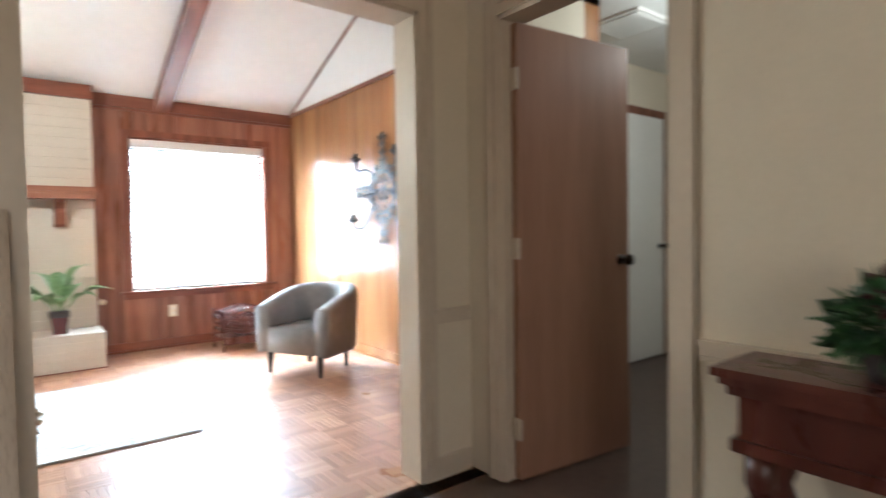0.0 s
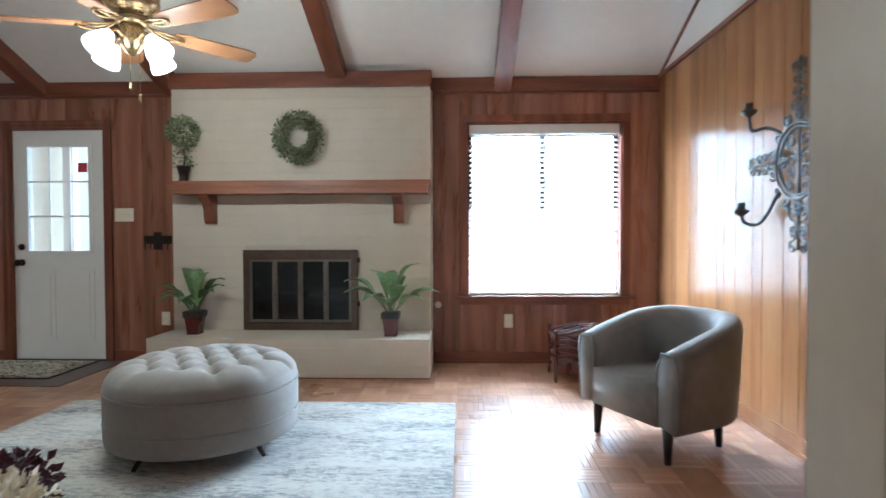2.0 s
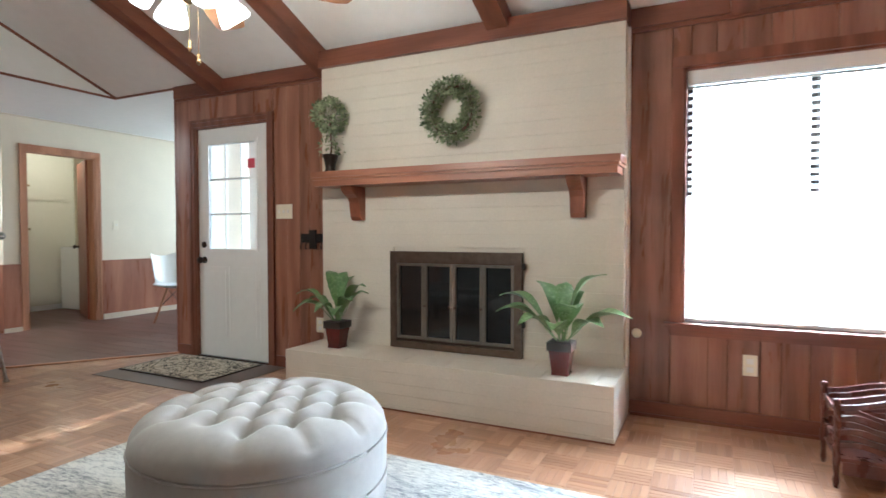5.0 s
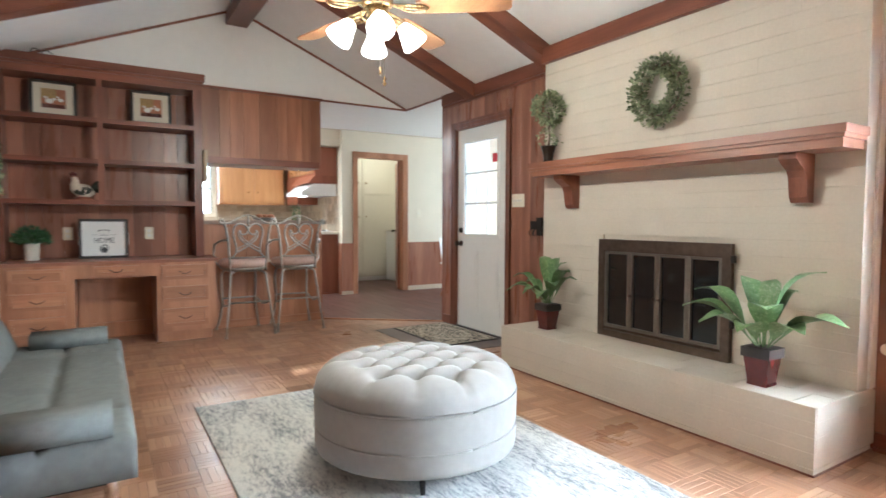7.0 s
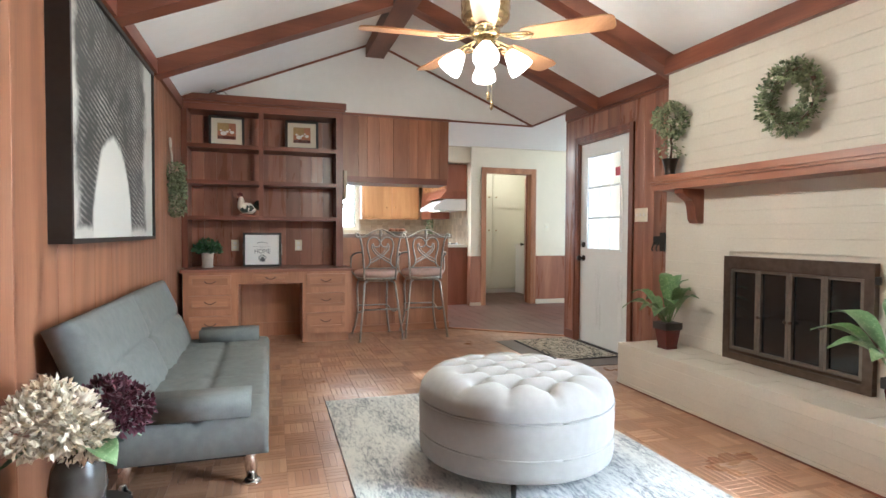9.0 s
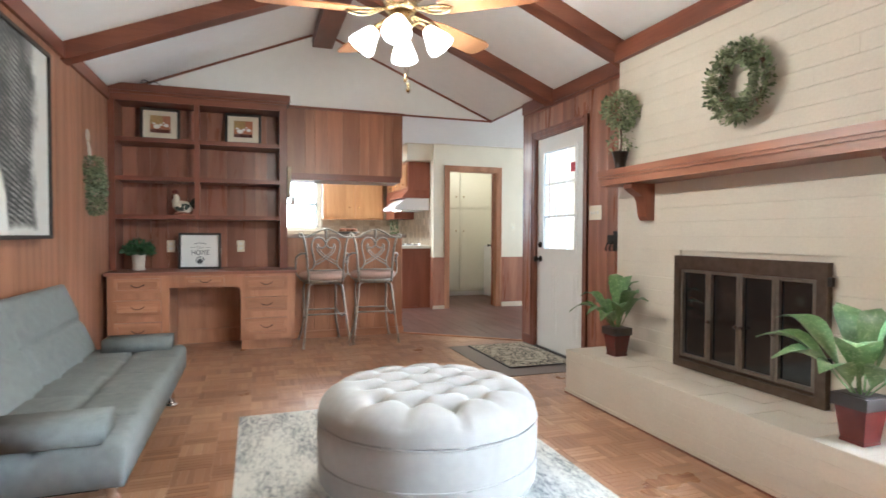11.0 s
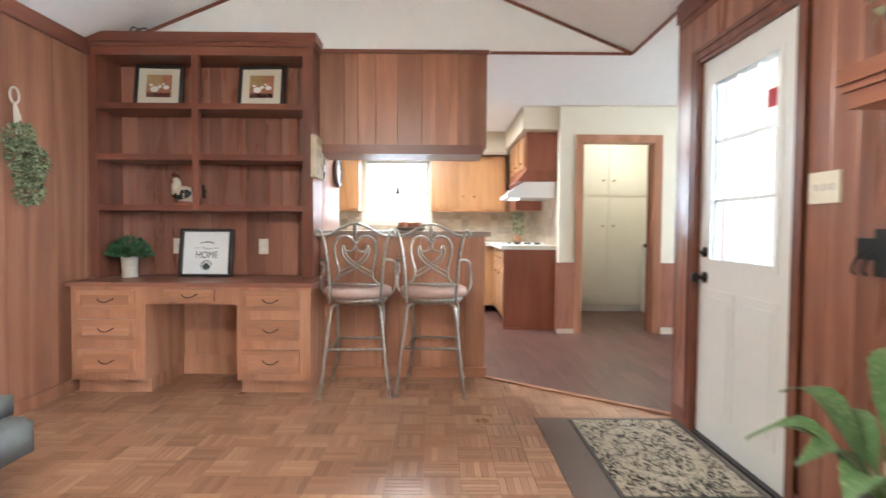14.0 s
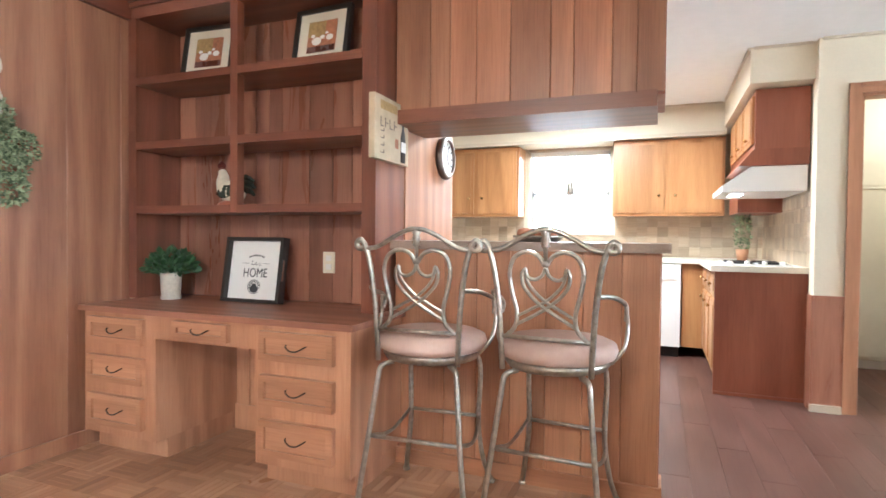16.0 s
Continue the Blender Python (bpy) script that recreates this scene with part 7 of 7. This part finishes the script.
# ---------------------------------------------------------------- dining set glimpsed beyond
dc = empty("dining_chair", pose(-4.85, 7.18, 0, 0, 0, -80))
bm = bmesh.new()
rows = []
for k in range(13):
    s = k / 12
    if s < 0.5:
        y, z = 0.22 - 0.42 * s / 0.5, 0.44 - 0.02 * math.sin(s * 6.28)
    else:
        q = (s - 0.5) / 0.5
        y, z = -0.2 - 0.1 * q, 0.44 + 0.37 * q ** 1.3
    rows.append([(u * (0.225 - 0.04 * max(0, s - 0.6)), y + (0.06 * u * u if s > 0.5 else 0), z + 0.04 * u * u) for u in (-1, -0.6, 0, 0.6, 1)])
top = [[bm.verts.new(p) for p in r] for r in rows]
low = [[bm.verts.new((p[0], p[1] - 0.008, p[2] - 0.01)) for p in r] for r in rows]
for a in range(12):
    for b in range(4):
        bm.faces.new((top[a][b], top[a][b + 1], top[a + 1][b + 1], top[a + 1][b]))
        bm.faces.new((low[a][b], low[a + 1][b], low[a + 1][b + 1], low[a][b + 1]))
put("shell", bm, PLASTICW, dc, True)
for x in (-1, 1):
    for y in (-1, 1):
        bm = bmesh.new()
        tube(bm, [(x * 0.1, y * 0.1, 0.42), (x * 0.22, y * 0.2, 0.0)], 0.014, 8, 0.01)
        put("leg", bm, DESK, dc, True)
bm = bmesh.new()
for s in (-1, 1):
    tube(bm, [(-0.17, s * 0.15, 0.2), (0.1, s * 0.1, 0.41)], 0.005, 5)
    tube(bm, [(0.17, s * 0.15, 0.2), (-0.1, s * 0.1, 0.41)], 0.005, 5)
put("brace", bm, BLACK, dc, True)
tagged(dc, "white shell dining chair on wooden legs", "chair")
dt = empty("dining_table", pose(-4.35, 7.75, 0))
bm = bmesh.new()
lathe(bm, [(0.5, 0.725), (0.51, 0.735), (0.51, 0.745), (0.5, 0.75)], n=40)
put("top", bm, WHITE, dt, True)
for k in range(4):
    a = radians(45 + 90 * k)
    bm = bmesh.new()
    tube(bm, [(0.12 * math.cos(a), 0.12 * math.sin(a), 0.725), (0.34 * math.cos(a), 0.34 * math.sin(a), 0)], 0.022, 10, 0.015)
    put("leg", bm, DESK, dt, True)
tagged(dt, "round white dining table on wooden legs", "table")

# ---------------------------------------------------------------- planks, bricks and parquet
def chamfered(name, w, d, h, c):
    """A board: width along x, front face at -y, chamfered front edges."""
    bm = bmesh.new()
    v = []
    for z in (0, h):
        for x, y in ((0, 0), (0, -d + c), (c, -d), (w - c, -d), (w, -d + c), (w, 0)):
            v.append(bm.verts.new((x, y, z)))
    bm.faces.new(v[:6][::-1])
    bm.faces.new(v[6:])
    for k in range(6):
        bm.faces.new((v[k], v[(k + 1) % 6], v[6 + (k + 1) % 6], v[6 + k]))
    bmesh.ops.recalc_face_normals(bm, faces=bm.faces)
    me = bpy.data.meshes.new(name)
    bm.to_mesh(me)
    bm.free()
    return me


def plank_wall(parent, mat, spans, m, seed, widths=(0.1, 0.13, 0.16, 0.2), chamfer=0.0035, depth=P):
    """Vertical boards of random widths over spans (a0, a1, z0, z1) of a wall; m: the wall's own frame."""
    g = random.Random(seed)
    cache = {}
    for a0, a1, z0, z1 in spans:
        a = a0
        while a < a1 - 0.002:
            w = g.choice(widths)
            if a1 - a - w < 0.05:
                w = a1 - a
            key = (round(w, 4), round(z1 - z0, 4))
            if key not in cache:
                cache[key] = chamfered("plank", w - 0.001, depth, z1 - z0, chamfer)
                cache[key].materials.append(mat)
            o = new("plank", cache[key])
            o.parent = parent
            o.matrix_basis = m @ pose(a, 0, z0)
            a += w


cw = 0.06
plank_wall(wall_n, PANEL, [(-3.30, DOOR[0] - cw, 0.09, 2.27), (DOOR[0] - cw, DOOR[1] + cw, DOOR[3] + cw, 2.27), (DOOR[1] + cw, -1.545, 0.09, 2.27),
                           (0.612, WIN[0] - cw, 0.09, 2.27), (WIN[0] - cw, WIN[1] + cw, WIN[3] + cw, 2.27), (WIN[0] - cw, WIN[1] + cw, 0.09, WIN[2] - 0.075), (WIN[1] + cw, E, 0.09, 2.27)], pose(0, N + P, 0), 21)
plank_wall(wall_e, PANEL_E, [(-N, -S, 0.085, 2.376)], pose(E + P, 0, 0, 0, 0, -90), 22, (0.1, 0.14, 0.2, 0.24), 0.0025)
plank_wall(wall_s, PANEL_S, [(-E, -OPEN[1] - 0.09, 0.08, 2.29), (-OPEN[1] - 0.09, -OPEN[0] + 0.09, OPEN[3] + 0.09, 2.29), (-OPEN[0] + 0.09, 3.95, 0.08, 2.29)], pose(0, S - P, 0, 0, 0, 180), 23, (0.2, 0.3, 0.41), 0.0015)
# lighter desk oak on the bar makes up in colour for light lacking there
plank_wall(bar, DESK, [(3.645, 4.858, 0.0, 1.044)], pose(W, 0, 0, 0, 0, 90), 24, (0.12, 0.16, 0.2, 0.26), 0.003, 0.012)
plank_wall(oc, PANEL_B, [(3.64, 4.858, 1.713, 2.375)], pose(W - 0.002, 0, 0, 0, 0, 90), 25, (0.1, 0.13, 0.16, 0.18), 0.003, 0.012)

BRICK_MESH = {}


def brick_course(parent, spans, m, bh, bl, z0, z1, depth=0.012, holes=()):
    """Running bond of painted bricks, joints barely recessed."""
    n = round((z1 - z0) / bh)
    h = (z1 - z0) / n
    g = random.Random(31)
    for a0, a1 in spans:
        for k in range(n):
            z = z0 + k * h
            a = a0 - (bl / 2 if k % 2 else 0)
            while a < a1 - 0.001:
                b0, b1 = max(a, a0), min(a + bl, a1)
                cuts = [(b0, b1)]
                for h0, h1, hz0, hz1 in holes:
                    if z + h > hz0 + 0.01 and z < hz1 - 0.01:
                        cuts = [q for c in cuts for q in ((c[0], min(c[1], h0)), (max(c[0], h1), c[1])) if q[1] - q[0] > 0.01]
                for c0, c1 in cuts:
                    key = (round(c1 - c0, 3), round(h, 4), depth)
                    if key not in BRICK_MESH:
                        bm = bmesh.new()
                        bx(bm, 0.0001, key[0] - 0.0001, -depth, 0, 0.0004, h - 0.0004)
                        bmesh.ops.bevel(bm, geom=[e for e in bm.edges if all(v.co.y < -depth / 2 for v in e.verts) and abs(e.verts[0].co.z - e.verts[1].co.z) < 0.001], offset=0.0013, segments=2, affect="EDGES", profile=0.5)
                        me = bpy.data.meshes.new("brick")
                        bm.to_mesh(me)
                        bm.free()
                        me.materials.append(BRICK)
                        BRICK_MESH[key] = me
                    o = new("brick", BRICK_MESH[key])
                    o.parent = parent
                    o.matrix_basis = m @ pose(c0, -g.uniform(0, 0.0012), z)
                a += bl


brick_course(fcore, [(-1.545, 0.60)], pose(0, CY + 0.012, 0), 0.0865, 0.41, 0.30, 2.295, holes=[(-0.935, -0.01, 0.3, 0.955)])
brick_course(fcore, [(-1.55, 0.61)], pose(0, HY + 0.012, 0), 0.068, 0.41, 0.03, 0.30)
brick_course(fcore, [(HY + 0.014, CY + 0.14)], pose(0.598, 0, 0, 0, 0, 90), 0.068, 0.2, 0.03, 0.30)
a = -1.548
k = 0
while a < 0.6:
    w = min(0.098, 0.608 - a)
    boxes("hearth_brick", BRICK, fcore, [(a + 0.001, a + w - 0.001, HY + 0.004, HY + 0.205, 0.286, 0.30 + 0.0008 * (k % 3)), (a + 0.001, a + w - 0.001, HY + 0.208, CY + 0.012, 0.286, 0.30 + 0.0008 * ((k + 1) % 3))], 0.003, 1)
    a += 0.098
    k += 1

# backsplash tiles
tile = {}
kw = bpy.data.objects["wall_kitchen_west"]
for parent, axis, a0, n, z0, nz in ((kw, "y", 4.42, 14, 0.925, 4), (kw, "y", 2.5, 9, 0.925, 4), (bs, "x", -7.85, 18, 0.925, 5)):
    for i in range(n):
        for j in range(nz):
            if axis not in tile:
                bm = bmesh.new()
                bx(bm, -0.0, 0.006, 0.0015, 0.1005, 0.0015, 0.1005) if axis == "y" else bx(bm, 0.0015, 0.1005, -0.006, 0, 0.0015, 0.1005)
                bmesh.ops.bevel(bm, geom=bm.edges[:], offset=0.0015, segments=1, affect="EDGES")
                tile[axis] = bpy.data.meshes.new("tile")
                bm.to_mesh(tile[axis])
                bm.free()
                tile[axis].materials.append(TILES)
            o = new("tile", tile[axis])
            o.parent = parent
            o.location = (-7.9, a0 + i * 0.102, z0 + j * 0.102) if axis == "y" else (a0 + i * 0.102, 5.792, z0 + j * 0.102)

# kitchen floor planks
g = random.Random(41)
pl = {}
y = 2.0
row = 0
while y < 9.9:
    x = -7.9 + (row * 0.37) % 1.2 - 1.2
    while x < -3.34:
        lo, hi = max(x, -7.9), min(x + 1.2, -3.34)
        cut = 0.0
        if y < 4.85:
            hi = min(hi, W - 0.13)
        elif y < 5.95:
            edge = W + 0.02 + (y - 4.86) * 0.77
            if edge < hi:
                hi, cut = edge, 0.115
        if hi - lo > 0.05:
            key = (round(hi - lo, 3), cut)
            if key not in pl:
                bm = bmesh.new()
                for v in bx(bm, 0.0005, key[0] - 0.0005, 0.0005, 0.1495, -0.004, 0.003):
                    if v.co.x > 0.01 and v.co.y > 0.1:
                        v.co.x += cut
                bmesh.ops.bevel(bm, geom=[e for e in bm.edges if all(v.co.z > 0 for v in e.verts)], offset=0.001, segments=1, affect="EDGES")
                pl[key] = bpy.data.meshes.new("floor_plank")
                bm.to_mesh(pl[key])
                bm.free()
                pl[key].materials.append(PLANKF)
            o = new("floor_plank", pl[key])
            o.parent = kfloor
            o.location = (lo, y, 0)
        x += 1.2
    y += 0.15
    row += 1

# parquet: blocks of five strips, turned alternately
SB = BLOCK / 5


def block_mesh(turned):
    vs, fs = [], []
    for k in range(5):
        a0, a1 = k * SB + 0.0004, (k + 1) * SB - 0.0004
        b0, b1 = 0.0004, BLOCK - 0.0004
        c = 0.0009
        n = len(vs)
        lo = [(b0, a0), (b1, a0), (b1, a1), (b0, a1)]
        hi = [(b0 + c, a0 + c), (b1 - c, a0 + c), (b1 - c, a1 - c), (b0 + c, a1 - c)]
        for q, z in ((lo, -0.003), (lo, -0.0009), (hi, 0.0)):
            vs += [((p[1], p[0], z) if turned else (p[0], p[1], z)) for p in q]
        fs.append((n + 8, n + 9, n + 10, n + 11))
        for r in (0, 4):
            for j in range(4):
                fs.append((n + r + j, n + r + (j + 1) % 4, n + r + 4 + (j + 1) % 4, n + r + 4 + j))
    return vs, fs


def mesh_of(name, vs, fs, mat):
    me = bpy.data.meshes.new(name)
    me.from_pydata(vs, [], fs)
    bm = bmesh.new()
    bm.from_mesh(me)
    bmesh.ops.recalc_face_normals(bm, faces=bm.faces)
    bm.to_mesh(me)
    bm.free()
    me.materials.append(mat)
    return me


floor_ob = bpy.data.objects["floor"]
kinds = [block_mesh(False), block_mesh(True)]
shared = [mesh_of("parquet_block", *k, PARQUET) for k in kinds]
allv, allf = [], []
for i in range(math.floor(-4.14 / BLOCK), math.ceil(E / BLOCK)):
    for j in range(math.floor(1.93 / BLOCK), math.ceil(5.92 / BLOCK)):
        x, y = i * BLOCK, j * BLOCK
        cx, cy = x + BLOCK / 2, y + BLOCK / 2
        if cy > 4.9 and cx < W + 0.02 + (cy - 4.86) * 0.77:
            continue
        kind = 1 if (i + j) % 2 else 0
        if -3.5 < cx < -1.7 and 2.9 < cy < 5.1 or 0.85 < cx < 2.2 and 2.95 < cy < 4.35:
            o = new("parquet_block", shared[kind])
            o.parent = floor_ob
            o.location = (x, y, 0)
        else:
            n = len(allv)
            vs, fs = kinds[kind]
            allv += [(a + x, b + y, c) for a, b, c in vs]
            allf += [tuple(n + q for q in f) for f in fs]
rest = new("parquet_blocks", mesh_of("parquet_blocks", allv, allf, PARQUET))
rest.parent = floor_ob
tagged(rest, kind="stuff")
